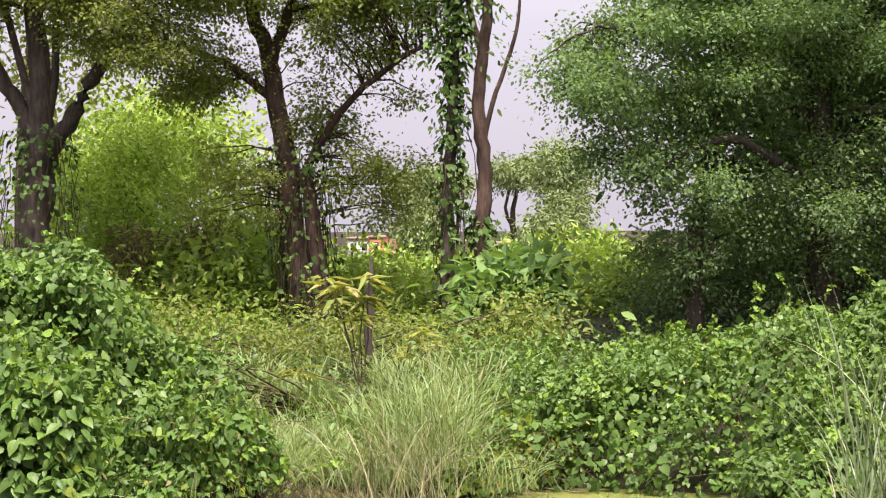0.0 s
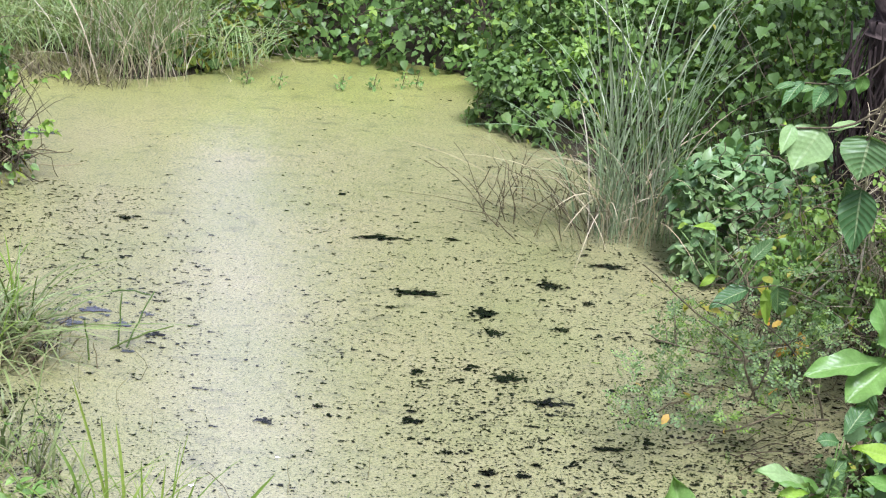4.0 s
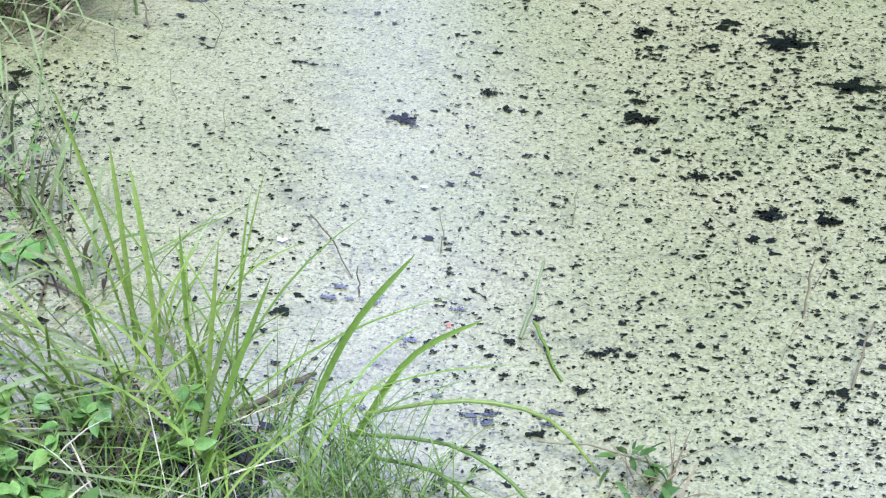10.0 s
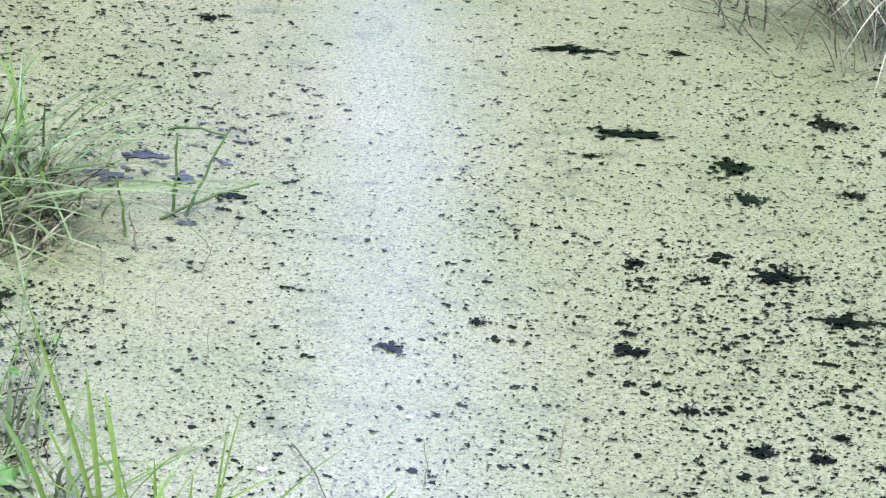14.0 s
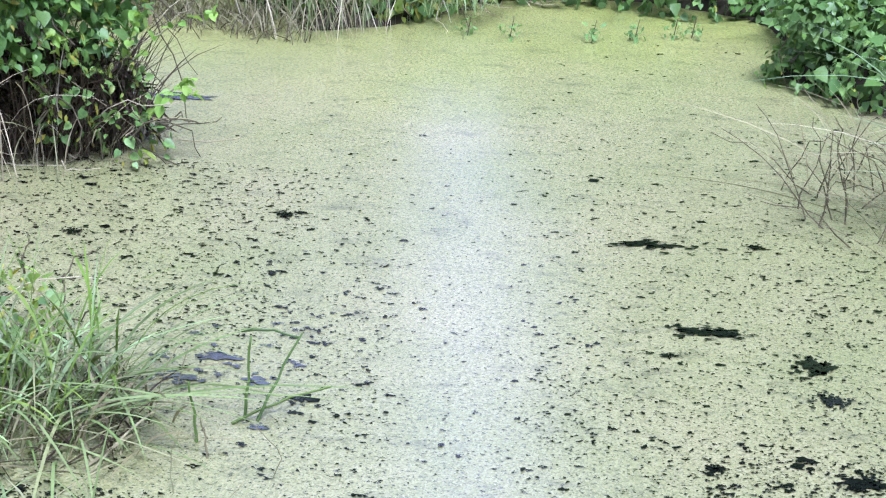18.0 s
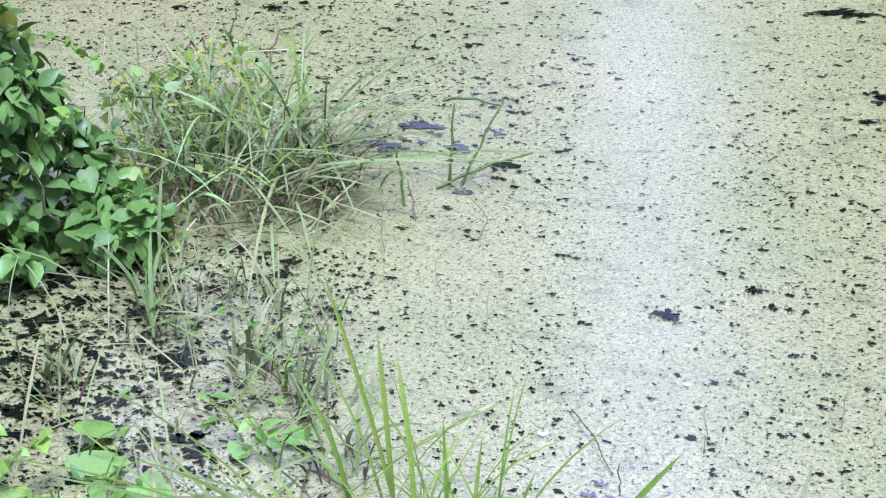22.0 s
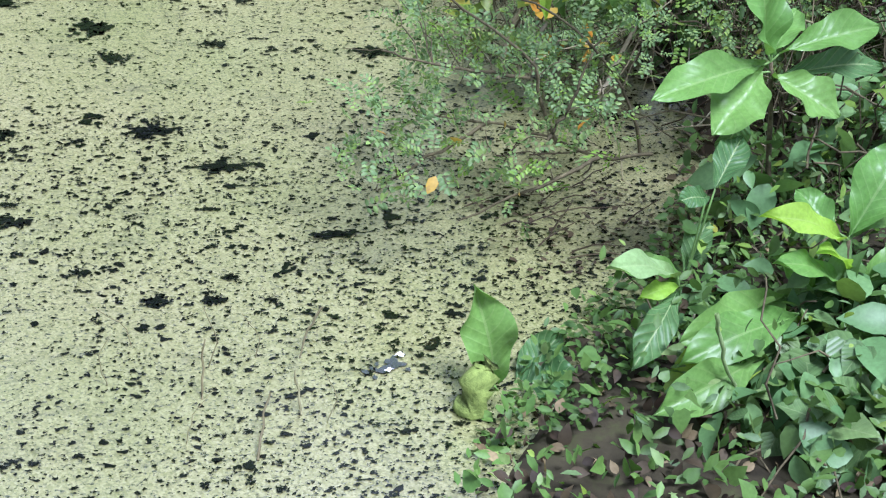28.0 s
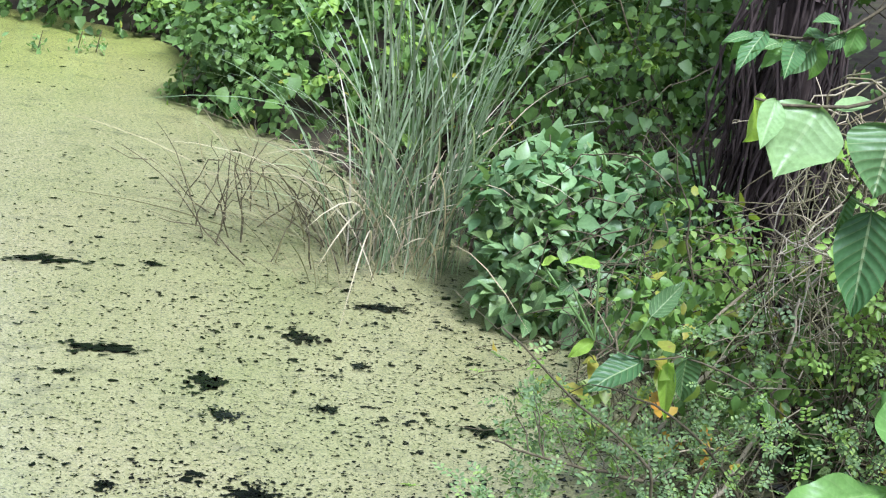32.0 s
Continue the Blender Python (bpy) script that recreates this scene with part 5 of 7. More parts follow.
# ---- grassy strip between the climbers ----
def tuft(label, layers, foot, name="grass_tuft", category="grass"):
    """layers: (part name, blade arrays, material)."""
    t = thing(name, foot, label, category)
    for pn, arrays, mat in layers:
        if pn.endswith(("blades", "stalks")) or pn == "straw":
            split_blades(pn[:-1] if pn.endswith("s") else "straw_blade", pn, arrays, mat, t, 60)
        else:
            part(pn, arrays, mat, t, kind="stuff")
    return t


tuft("tall pale tussock of fine grass at the pond edge", [("blades", blades(170, (-1.2, 9.15, 0), 0.42, 1.25, 0.13, 0.005, 501, 0.3), GRASS_PALE), ("fresh_blades", blades(120, (-1.35, 9.0, 0), 0.4, 0.85, 0.25, 0.006, 502, 0.45), GRASS_DULL),
                                                        ("straw", blades(160, (-1.3, 8.95, 0), 0.42, 0.8, 0.35, 0.005, 503, 0.6), STRAW)], (-1.38, 9.0, 0))
for i, (x, y, h, n) in enumerate(((-2.9, 12.9, 0.7, 200), (-2.1, 13.4, 0.8, 200), (-3.7, 13.4, 0.6, 180), (-1.3, 13.8, 0.7, 180), (-1.75, 9.6, 0.4, 220), (-1.2, 9.9, 0.9, 320), (-1.55, 10.6, 0.75, 300), (-1.15, 11.2, 1.0, 300), (-1.95, 11.4, 0.5, 240), (-2.05, 10.5, 0.32, 160), (-3.4, 11.6, 0.4, 180), (-2.5, 12.6, 0.4, 160), (-1.6, 12.3, 0.9, 240))):
    tuft("dry-tipped tussock on the grassy strip", [("blades", blades(n, (x, y, ground_height(x, y)[0] - .02), 0.4, h, 0.35, 0.011, 510 + i, 0.5), GRASS_PALE), ("fresh_blades", blades(n // 2, (x, y, ground_height(x, y)[0] - .02), 0.45, h * .6, 0.5, 0.01, 530 + i, 0.6), GRASS)],
         (x, y, ground_height(x, y)[0]))
t = thing("ground_cover", (-2.2, 11.5, 0.3), "low weeds and grass over the strip behind the pond", "grass", kind="stuff")
g = np.random.default_rng(540)
q = np.stack([g.uniform(-6.5, 1, 26000), 8.6 + 11 * g.random(26000) ** 1.3], 1)
q = q[(shore(q[:, 0], q[:, 1]) > 0.0) & ((np.abs(q[:, 0] + 2.5 + 0.19 * (q[:, 1] - 9.6)) > 0.3) | (q[:, 1] > 12.6))][:13000]
q3 = np.c_[q, ground_height(q[:, 0], q[:, 1]) + g.uniform(0, 0.3, len(q))]
part("weeds", place(OVAL, q3, g.normal(0, 1, (len(q), 3)), g.normal(0, .5, (len(q), 3)) + np.array([0, 0, 1]), g.uniform(.04, .1, len(q))), VINE, t, kind="stuff")
q = np.stack([g.uniform(-6.5, -0.6, 9000), 8.6 + 5 * g.random(9000)], 1)
q = q[shore(q[:, 0], q[:, 1]) > -0.1][:6000]
ln = []
for i in range(24):
    ln.append(blades(220, (-0.7 - 0.3 * (i % 8), 9.3 + 0.9 * (i // 8) + 0.4 * (i % 2), 0.08), 0.4, 0.45, 0.5, 0.008, 560 + i, 0.6, steps=5))
part("short_grass", join(ln), GRASS_PALE, t, kind="stuff")
stub = thing("stubble", (-2.0, 8.75, 0), "brown rotting grass stubble in shallow water", "grass", kind="stuff")
part("stalks", join([blades(90, (-2.6 + .16 * i, 9.25 - .07 * i, -.01), 0.24, 0.2, 0.6, 0.006, 580 + i, 0.5, steps=4) for i in range(8)]), STRAW_GREY, stub, kind="stuff")
part("rotten_stalks", join([blades(50, (-2.5 + .25 * i, 9.0 - .08 * i, -.01), 0.24, 0.14, 0.8, 0.006, 590 + i, 0.5, steps=4) for i in range(5)]), ROTTEN, stub, kind="stuff")
for i, (x, y, rx, ry) in enumerate(((-2.52, 9.65, 0.1, 0.3), (-2.66, 10.4, 0.12, 0.4), (-2.45, 9.1, 0.12, 0.25), (-2.9, 11.4, 0.1, 0.5))):
    v, f = blot(x, y, rx, ry, float(ground_height(x, y)[0]) + 0.045, 600 + i, 13, 0.35)
    tagged(new("puddle", mesh_of("puddle", v, f, SHINY_WATER)), "narrow puddle in the trodden strip that mirrors the sky", "puddle", "puddles on the strip", "structure")


def frond_plant(label, tops, foot, seed, length=0.2):
    """Cane plant with drooping whorls of narrow pale leaves."""
    t = thing("cane_plant", foot, label, "plant")
    g = np.random.default_rng(seed)
    for k, top in enumerate(tops):
        top = np.array(top)
        b = np.array(foot) + g.normal(0, .05, 3) * np.array([1, 1, 0])
        part("cane", tube(bent([b, b * .5 + top * .5 + np.array([0, 0, .1]), top], 8, .008, seed + k), [0.01, 0.004], 5), TWIG, t, smooth=True)
        n = 13
        a = g.uniform(0, 6.283, n)
        tip = np.stack([np.cos(a), np.sin(a), g.uniform(-.5, .25, n)], 1)
        part("leaf_whorl", place(LANCE, np.repeat(top[None], n, 0) + g.normal(0, .03, (n, 3)), tip, np.tile([0, 0, 1.0], (n, 1)) + g.normal(0, .2, (n, 3)), length * g.uniform(.7, 1.3, n), 1.1), BAMBOO, t, kind="stuff")
    return t


frond_plant("cane plant with drooping pale yellow leaves", [(-2.65, 12.60, 1.56), (-2.46, 12.60, 1.48), (-2.26, 12.60, 1.35), (-2.21, 12.60, 1.56), (-2.29, 12.60, 1.19), (-2.51, 12.60, 1.35)], (-2.3, 12.6, 0.4), 611, 0.26)
frond_plant("small cane plant with withering yellow leaves", [(-1.63, 11.80, 1.11), (-1.50, 11.80, 0.98), (-1.74, 11.80, 0.90), (-2.73, 11.80, 0.74)], (-1.9, 11.8, 0.35), 612, 0.2)
spike = thing("dead_stump", (-2.15, 13.2, 0.4), "slim dead stump with a dark pointed tip", "stump")
part("stem", tube(bent([(-2.31, 13.20, 0.79), (-2.30, 13.20, 1.40), (-2.28, 13.20, 1.78)], 10, .006, 3), [0.04, 0.045, 0.03, 0.008], 7), BARK, spike, smooth=True)
EDGE_TANGLE = [(-0.35, 9.85, 0.2, 0.3, 0.2, 0.3), (-0.75, 9.45, 0.1, 0.25, 0.25, 0.28), (-0.95, 9.15, 0.08, 0.2, 0.16, 0.2), (-0.55, 9.75, 0.25, 0.3, 0.25, 0.35)]
vine_bush("yellowing tangle of creepers at the pond edge", EDGE_TANGLE, [("leaves", HEART, 620, 0.06, VINE_YELLOW, 0.4), ("green_leaves", HEART, 620, 0.06, VINE, 0.4)], 621, 80, dry=80)


# ---- reeds at the water ----
reed = thing("reed_clump", (1.8, 6.2, 0), "tall blue-green reed clump with pale dry blades in shallow water", "reeds")
blade_parts("blade", blades(105, (1.84, 6.2, -.02), 0.24, 1.8, 0.12, 0.008, 701, 0.35, steps=10), 105, REED, reed)
split_blades("arching_blade", "arching_blades", join([blades(34, (1.8, 6.2, -.02), 0.2, 1.3, 0.25, 0.007, 702, 0.6, steps=12), blades(22, (1.7, 6.2, -.02), 0.2, 1.1, 0.3, 0.007, 712, 0.6, 170, 0.8, steps=12)]), REED, reed)
blade_parts("dry_blade", blades(44, (1.8, 6.13, -.02), 0.22, 0.95, 0.35, 0.008, 703, 1.1, steps=10), 44, STRAW, reed, "bleached dry blade")
split_blades("dead_stalk", "dead_stalks", join([blades(44, (1.55, 6.35, 0), 0.3, 0.75, 0.8, 0.006, 704, 0.4, 180, 0.9), blades(28, (1.3, 6.6, 0), 0.35, 0.5, 0.7, 0.005, 705, 0.5, 170, 1.2), blades(26, (1.5, 5.95, 0), 0.25, 0.4, 1.0, 0.005, 706, 0.3, 200, 1.2)]), STRAW_GREY, reed, 120, "grey-brown dead stalk bent to the water")
g = np.random.default_rng(707)
tw = []
for i in range(46):
    a = np.array([g.uniform(0.95, 1.75), g.uniform(6.0, 6.9), -0.01])
    e = a + np.array([g.normal(-.1, .22), g.normal(0, .15), g.uniform(.12, .42)])
    tw.append(tube(bent([a, a * .5 + e * .5 + np.array([0, 0, .06]), e], 6, .01, 710 + i), [0.0035, 0.0015], 4))
split_parts("bare_twig", "bare_twigs", join(tw), 24, 42, 60, TWIG, reed)


# ---- bank by the reeds and towards the camera ----
vine_bush("low bush of broad fresh green leaves overhanging the water", [(2.13, 5.85, 0.38, 0.16, 0.25, 0.20), (2.38, 5.95, 0.46, 0.20, 0.30, 0.19), (2.54, 5.80, 0.36, 0.18, 0.25, 0.20), (2.75, 5.85, 0.45, 0.22, 0.25, 0.18), (2.95, 5.7, 0.36, 0.2, 0.25, 0.16), (2.25, 5.70, 0.26, 0.24, 0.25, 0.13), (2.65, 5.60, 0.26, 0.15, 0.25, 0.18), (2.17, 5.60, 0.14, 0.17, 0.20, 0.11), (2.43, 5.50, 0.17, 0.20, 0.20, 0.12), (2.63, 5.30, 0.20, 0.15, 0.20, 0.11)], [("leaves", POINTED, 2000, 0.085, BROAD_DEEP, 0.35), ("top_leaves", POINTED, 520, 0.085, BROAD_SOFT, 0.1), ("young_leaves", POINTED, 260, 0.04, GLAUCOUS, 0.08)], 721, 40, name="leafy_bush", stem_length=0.35, single=300, gaps=0.6, droop=0.3, flat=1.6)
root = [(3.19, 5.30, 0.00), (3.01, 5.30, 0.54), (2.92, 5.30, 1.02), (2.83, 5.30, 1.54)]
column = thing("root_column", (root[0][0], root[0][1], 0.0), "dark dead trunk wrapped in hanging reddish-brown roots", "tree trunk")
part("trunk", tube(bent([(root[0][0], root[0][1], -0.02)] + root[1:], 14, .015, 731), [0.14, 0.1, 0.09, 0.1], 10), ROOT, column, smooth=True)
part("roots", hangers([(root[0][0], root[0][1], 0.0)] + root[1:], 0.11, 300, 0.8, 732, 0.0065), ROOT, column, kind="stuff")
# limb and crown stand above the view, added to darken reflections and the bank
part("limb", tube(bent([(root[-1][0], root[-1][1], root[-1][2] - 0.1), (3.3, 5.8, 2.6), (3.9, 6.8, 4.0)], 12, .02, 734), [0.12, 0.1, 0.05], 8), ROOT, column, smooth=True)
cc, leaves = crown([(4.4, 7.0, 4.4, 1.3, 1.6, 1.0), (5.6, 8.2, 5.6, 1.7, 1.8, 1.6), (5.8, 5.6, 4.6, 1.3, 1.3, 1.0)], 420, 30, 0.28, OVAL, 0.13, 735)
part("crown", leaves, TREE_LEAF, column, "dense unseen crown added for shade and reflections", "stuff")
tw = [tube(bent([(3.9, 6.8, 4.0), (q[0] * .5 + 1.95, q[1] * .5 + 3.4, q[2] * .5 + 2.1), q], 6, .02, 736 + k), [0.03, 0.008], 4) for k, q in enumerate(cc[::14])]
part("twigs", join(tw), BARK, column, kind="stuff", smooth=True)
part("fallen_roots", stems(120, [(root[0][0], root[0][1] - .05, 0.12, 0.3, 0.25, 0.28)], 733, 0.5, 0.004, 0.3), TWIG, column, kind="stuff")
old = [(3.59, 4.75, 0.1), (3.54, 4.72, 0.6), (3.43, 4.7, 1.25), (3.37, 4.7, 1.49)]
post = thing("root_column", (old[0][0], old[0][1], 0.1), "grey dead trunk hung with dry fibrous roots", "tree trunk")
part("trunk", tube(bent(old, 14, .015, 737), [0.12, 0.11, 0.1, 0.1], 10), TWIG, post, smooth=True)
part("roots", hangers(old, 0.13, 260, 0.8, 738, 0.005), STRAW_GREY, post, kind="stuff")
part("limb", tube(bent([old[-1], (old[-1][0] + .3, 5.1, 2.8), (4.4, 6.6, 4.2)], 12, .02, 739), [0.1, 0.08, 0.04], 8), TWIG, post, smooth=True)
vine_bush("mixed low shrubs and dry stalks on the bank", [(2.53, 4.90, 0.60, 0.21, 0.30, 0.21), (2.25, 4.50, 0.52, 0.22, 0.25, 0.13), (2.37, 4.20, 0.51, 0.23, 0.25, 0.16), (2.78, 4.40, 0.60, 0.20, 0.30, 0.24)], [("leaves", POINTED, 850, 0.05, VINE_MID, 0.6), ("grey_leaves", POINTED, 800, 0.03, GLAUCOUS, 0.3), ("yellow_leaves", POINTED, 80, 0.06, VINE_YELLOW, 0.2)], 741, 45, name="bank_shrub", dry=40, stem_length=0.5, gaps=0.7)
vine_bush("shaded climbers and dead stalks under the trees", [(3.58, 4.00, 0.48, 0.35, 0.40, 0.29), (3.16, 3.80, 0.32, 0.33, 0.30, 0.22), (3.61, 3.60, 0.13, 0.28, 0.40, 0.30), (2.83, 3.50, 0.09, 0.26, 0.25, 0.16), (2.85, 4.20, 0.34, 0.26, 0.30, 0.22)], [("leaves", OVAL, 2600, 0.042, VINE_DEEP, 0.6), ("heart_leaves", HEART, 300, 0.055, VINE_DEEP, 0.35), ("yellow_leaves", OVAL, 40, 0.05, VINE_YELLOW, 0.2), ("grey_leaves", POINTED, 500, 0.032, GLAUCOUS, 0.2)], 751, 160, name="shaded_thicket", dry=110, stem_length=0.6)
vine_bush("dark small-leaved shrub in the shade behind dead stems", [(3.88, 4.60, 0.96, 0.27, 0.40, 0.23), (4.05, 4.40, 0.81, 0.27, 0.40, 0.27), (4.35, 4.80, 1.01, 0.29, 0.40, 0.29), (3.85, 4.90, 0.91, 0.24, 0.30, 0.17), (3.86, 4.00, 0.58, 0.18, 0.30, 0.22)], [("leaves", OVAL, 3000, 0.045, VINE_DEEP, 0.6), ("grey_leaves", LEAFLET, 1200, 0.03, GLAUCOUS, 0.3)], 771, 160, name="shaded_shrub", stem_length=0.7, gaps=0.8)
vine_bush("fresh climber carpet on the near bank", [(2.42, 2.55, 0.18, 0.27, 0.25, 0.13), (2.86, 2.70, 0.10, 0.23, 0.30, 0.17), (2.12, 2.35, 0.16, 0.20, 0.20, 0.08), (2.48, 2.30, 0.12, 0.28, 0.20, 0.11), (2.16, 2.90, 0.01, 0.13, 0.15, 0.10)], [("leaves", HEART, 620, 0.085, BROAD_DEEP, 0.5), ("light_leaves", HEART, 160, 0.07, VINE, 0.2), ("toothed_leaves", POINTED, 240, 0.115, BROAD_DEEP, 0.25)], 761, 60, name="climber_carpet", stem_length=0.3, single=250, gaps=0.5, droop=1.0, flat=0.6)


vine_bush("dull broad-leaved seedlings in the shade of the bank", [(2.55, 3.2, 0.22, 0.28, 0.2, 0.2), (2.95, 3.35, 0.26, 0.3, 0.22, 0.24), (2.3, 3.0, 0.1, 0.25, 0.16, 0.12), (2.75, 2.95, 0.1, 0.3, 0.2, 0.16), (3.3, 3.3, 0.3, 0.3, 0.25, 0.25)],
          [("leaves", POINTED, 230, 0.11, BROAD_DEEP, 0.5), ("small_leaves", OVAL, 700, 0.034, GLAUCOUS, 0.4), ("young_leaves", OVAL, 90, 0.045, VINE_TIP, 0.1), ("yellow_leaves", POINTED, 16, 0.07, VINE_YELLOW, 0.1)], 781, 50, name="seedling_bed", stem_length=0.4, dry=16, gaps=0.4, droop=0.5, flat=1.0)


def big_leaf(base, tip, width, seed, cup=0.12, sag=0.14, full=(1.05, 1.5), blunt=0.8, ruffle=1.0):
    """A broad blade with a midrib, wavy margin and drooping tip."""
    g = np.random.default_rng(seed)
    b, e = np.array(base), np.array(tip)
    x = e - b
    L = np.linalg.norm(x)
    x = x / L
    up = np.array([0, -0.55, 1.0]) + g.normal(0, .2, 3)
    z = up - x * (up @ x)
    z = z / np.linalg.norm(z)
    y = np.cross(z, x)
    nu, nv = 30, 11
    u, w = np.linspace(0, 1, nu), np.linspace(-1, 1, nv)
    half = width * 0.5 * np.clip(np.sin(np.pi * np.clip(u, 0, 1) ** g.uniform(*full)) ** blunt, 0.04, 1) * (1 + 0.04 * ruffle * np.sin(u * 21 + g.uniform(0, 6)))
    ph = g.uniform(0, 6.28)
    V = []
    for i in range(nu):
        for j in range(nv):
            wave = ruffle * 0.1 * width * w[j] ** 2 * math.sin(u[i] * 15 + ph + (2 if w[j] > 0 else 0)) + 0.05 * width * math.sin(u[i] * 6 + 2 * w[j] + ph)
            vein = -0.06 * width * (1 - min(1, abs(w[j]) * 4))
            h = cup * width * w[j] ** 2 + wave + vein + sag * L * (math.sin(math.pi * u[i] * 0.9) * 0.7 - 0.35 * u[i] ** 2)
            V.append(b + x * (u[i] * L) + y * (w[j] * half[i]) + z * h)
    F = []
    for i in range(nu - 1):
        for j in range(nv - 1):
            k = i * nv + j
            F += [(k, k + 1, k + nv + 1), (k, k + nv + 1, k + nv)]
    return np.array(V), np.array(F)


def veined(name, low, high, rough=0.42, through_light=0.3, ribs=0.14):
    m = leaf_material(name, [low, high], rough, through_light, veins=9, ribs=ribs)
    return m


SAPLING = veined("sapling_leaf", (0.1, 0.215, 0.045), (0.155, 0.285, 0.068), 0.36)
SAPLING_DEEP = veined("dark_sapling_leaf", (0.06, 0.14, 0.045), (0.1, 0.19, 0.065), ribs=0.4)
SAPLING_PALE = veined("pale_sapling_leaf", (0.15, 0.25, 0.095), (0.21, 0.32, 0.13), 0.4)
SAPLING_LIME = veined("young_sapling_leaf", (0.24, 0.42, 0.05), (0.33, 0.48, 0.07), 0.4, 0.45)


def sapling(label, stem, leaves, seed, materials, name="sapling", extra=(), r=0.011):
    """A young broad-leaved plant: stem, and every leaf a part."""
    t = thing(name, (stem[0][0], stem[0][1], max(0.0, min(stem[0][2], 0.4))), label, "plant")
    for line in (stem, *extra):
        part("stem", tube(bent(line, 12, .004, seed), [r, r * .5], 6), TWIG, t, smooth=True)
    joints = np.concatenate([bent(line, 30) for line in (stem, *extra)])
    for i, (bx, by, bz, tx, ty, tz, w) in enumerate(leaves):
        lf = part("leaf", big_leaf((bx, by, bz), (tx, ty, tz), w, seed + i, **(dict(full=(0.6, 0.72), blunt=0.9, sag=0.06, ruffle=0.3) if name == "leafy_branch" else {})), materials[i % len(materials)], t, smooth=True)
        at = np.empty(len(lf.data.loops), dtype=np.int32)
        lf.data.loops.foreach_get("vertex_index", at)
        lf.data.uv_layers.new(name="blade").data.foreach_set("uv", np.stack([(at // 11) / 29, (at % 11) / 5 - 1], 1).astype(np.float32).ravel())
        q = joints[np.argmin(((joints - np.array([bx, by, bz])) ** 2).sum(1))]
        part("stalk", tube(bent([q, (q + np.array([bx, by, bz])) / 2, (bx, by, bz)], 4), [0.004, 0.003], 4), SAPLING, lf, smooth=True)
    return t


sapling("sapling with a rosette of broad glossy light-green leaves", [(2.56, 3.20, -0.19), (2.44, 3.20, 0.28), (2.36, 3.20, 0.63)], [(2.35, 3.20, 0.65, 2.25, 3.21, 0.89, 0.162), (2.38, 3.20, 0.65, 2.68, 3.22, 0.71, 0.110), (2.34, 3.20, 0.62, 1.98, 3.10, 0.59, 0.117), (2.34, 3.20, 0.60, 2.16, 3.08, 0.49, 0.148), (2.37, 3.20, 0.59, 2.54, 3.10, 0.51, 0.118), (2.40, 3.20, 0.59, 2.77, 3.28, 0.56, 0.093), (2.31, 3.20, 0.51, 2.26, 3.18, 0.36, 0.094), (2.36, 3.20, 0.65, 2.47, 3.30, 0.73, 0.091)], 801, [SAPLING, SAPLING, SAPLING, SAPLING, SAPLING, SAPLING_DEEP, SAPLING_DEEP])
sapling("sapling with large wavy light-green leaves over climbers", [(2.54, 2.70, -0.38), (2.42, 2.70, 0.04), (2.36, 2.70, 0.39)], [(2.36, 2.70, 0.40, 2.54, 2.80, 0.60, 0.149), (2.42, 2.70, 0.24, 2.70, 2.65, 0.39, 0.163), (2.34, 2.70, 0.39, 2.06, 2.64, 0.52, 0.079), (2.31, 2.70, 0.42, 2.26, 2.82, 0.47, 0.084), (2.39, 2.70, 0.29, 2.22, 2.62, 0.42, 0.063), (2.36, 2.70, 0.39, 2.57, 2.80, 0.41, 0.065), (2.22, 2.70, 0.24, 1.87, 2.58, 0.22, 0.130), (2.33, 2.70, 0.18, 1.83, 2.55, 0.04, 0.160), (2.30, 2.70, 0.25, 2.16, 2.70, 0.36, 0.084)], 821, [SAPLING, SAPLING, SAPLING_LIME, SAPLING, SAPLING_LIME])
sapling("small sapling with dark drooping leaves", [(2.26, 3.00, -0.22), (2.19, 3.00, -0.02), (2.12, 3.00, 0.12)], [(2.11, 3.00, 0.12, 1.87, 2.95, 0.21, 0.080), (2.11, 3.00, 0.09, 1.96, 2.92, -0.10, 0.111), (2.11, 3.00, 0.14, 2.20, 3.08, 0.24, 0.074), (2.11, 3.00, 0.12, 2.04, 3.00, 0.01, 0.074), (2.13, 3.00, 0.36, 2.03, 2.97, 0.37, 0.065), (2.15, 3.00, 0.38, 2.26, 3.10, 0.47, 0.088)], 841, [SAPLING, SAPLING_DEEP, SAPLING_DEEP])
sapling("young plant with dull drooping pointed leaves in the carpet", [(2.54, 2.62, -0.35), (2.43, 2.62, -0.01), (2.38, 2.62, 0.22)], [(2.16, 2.62, 0.25, 1.98, 2.56, 0.13, 0.096), (2.31, 2.62, 0.21, 2.31, 2.52, 0.12, 0.087), (2.51, 2.62, 0.21, 2.61, 2.57, 0.09, 0.096), (2.61, 2.62, 0.23, 2.82, 2.62, 0.18, 0.083), (2.24, 2.62, 0.10, 2.27, 2.50, 0.03, 0.099), (2.42, 2.62, 0.05, 2.28, 2.52, -0.02, 0.108), (2.46, 2.62, 0.20, 2.61, 2.70, 0.23, 0.088), (2.69, 2.62, 0.14, 2.77, 2.54, 0.04, 0.096), (2.75, 2.62, 0.27, 2.74, 2.72, 0.31, 0.060), (2.64, 2.62, -0.11, 2.59, 2.47, 0.11, 0.089)], 951, [SAPLING_DEEP, SAPLING_DEEP, SAPLING, SAPLING_DEEP], "sapling", ([(2.45, 2.62, -0.08), (2.55, 2.62, 0.08), (2.62, 2.62, 0.23)],), 0.006)
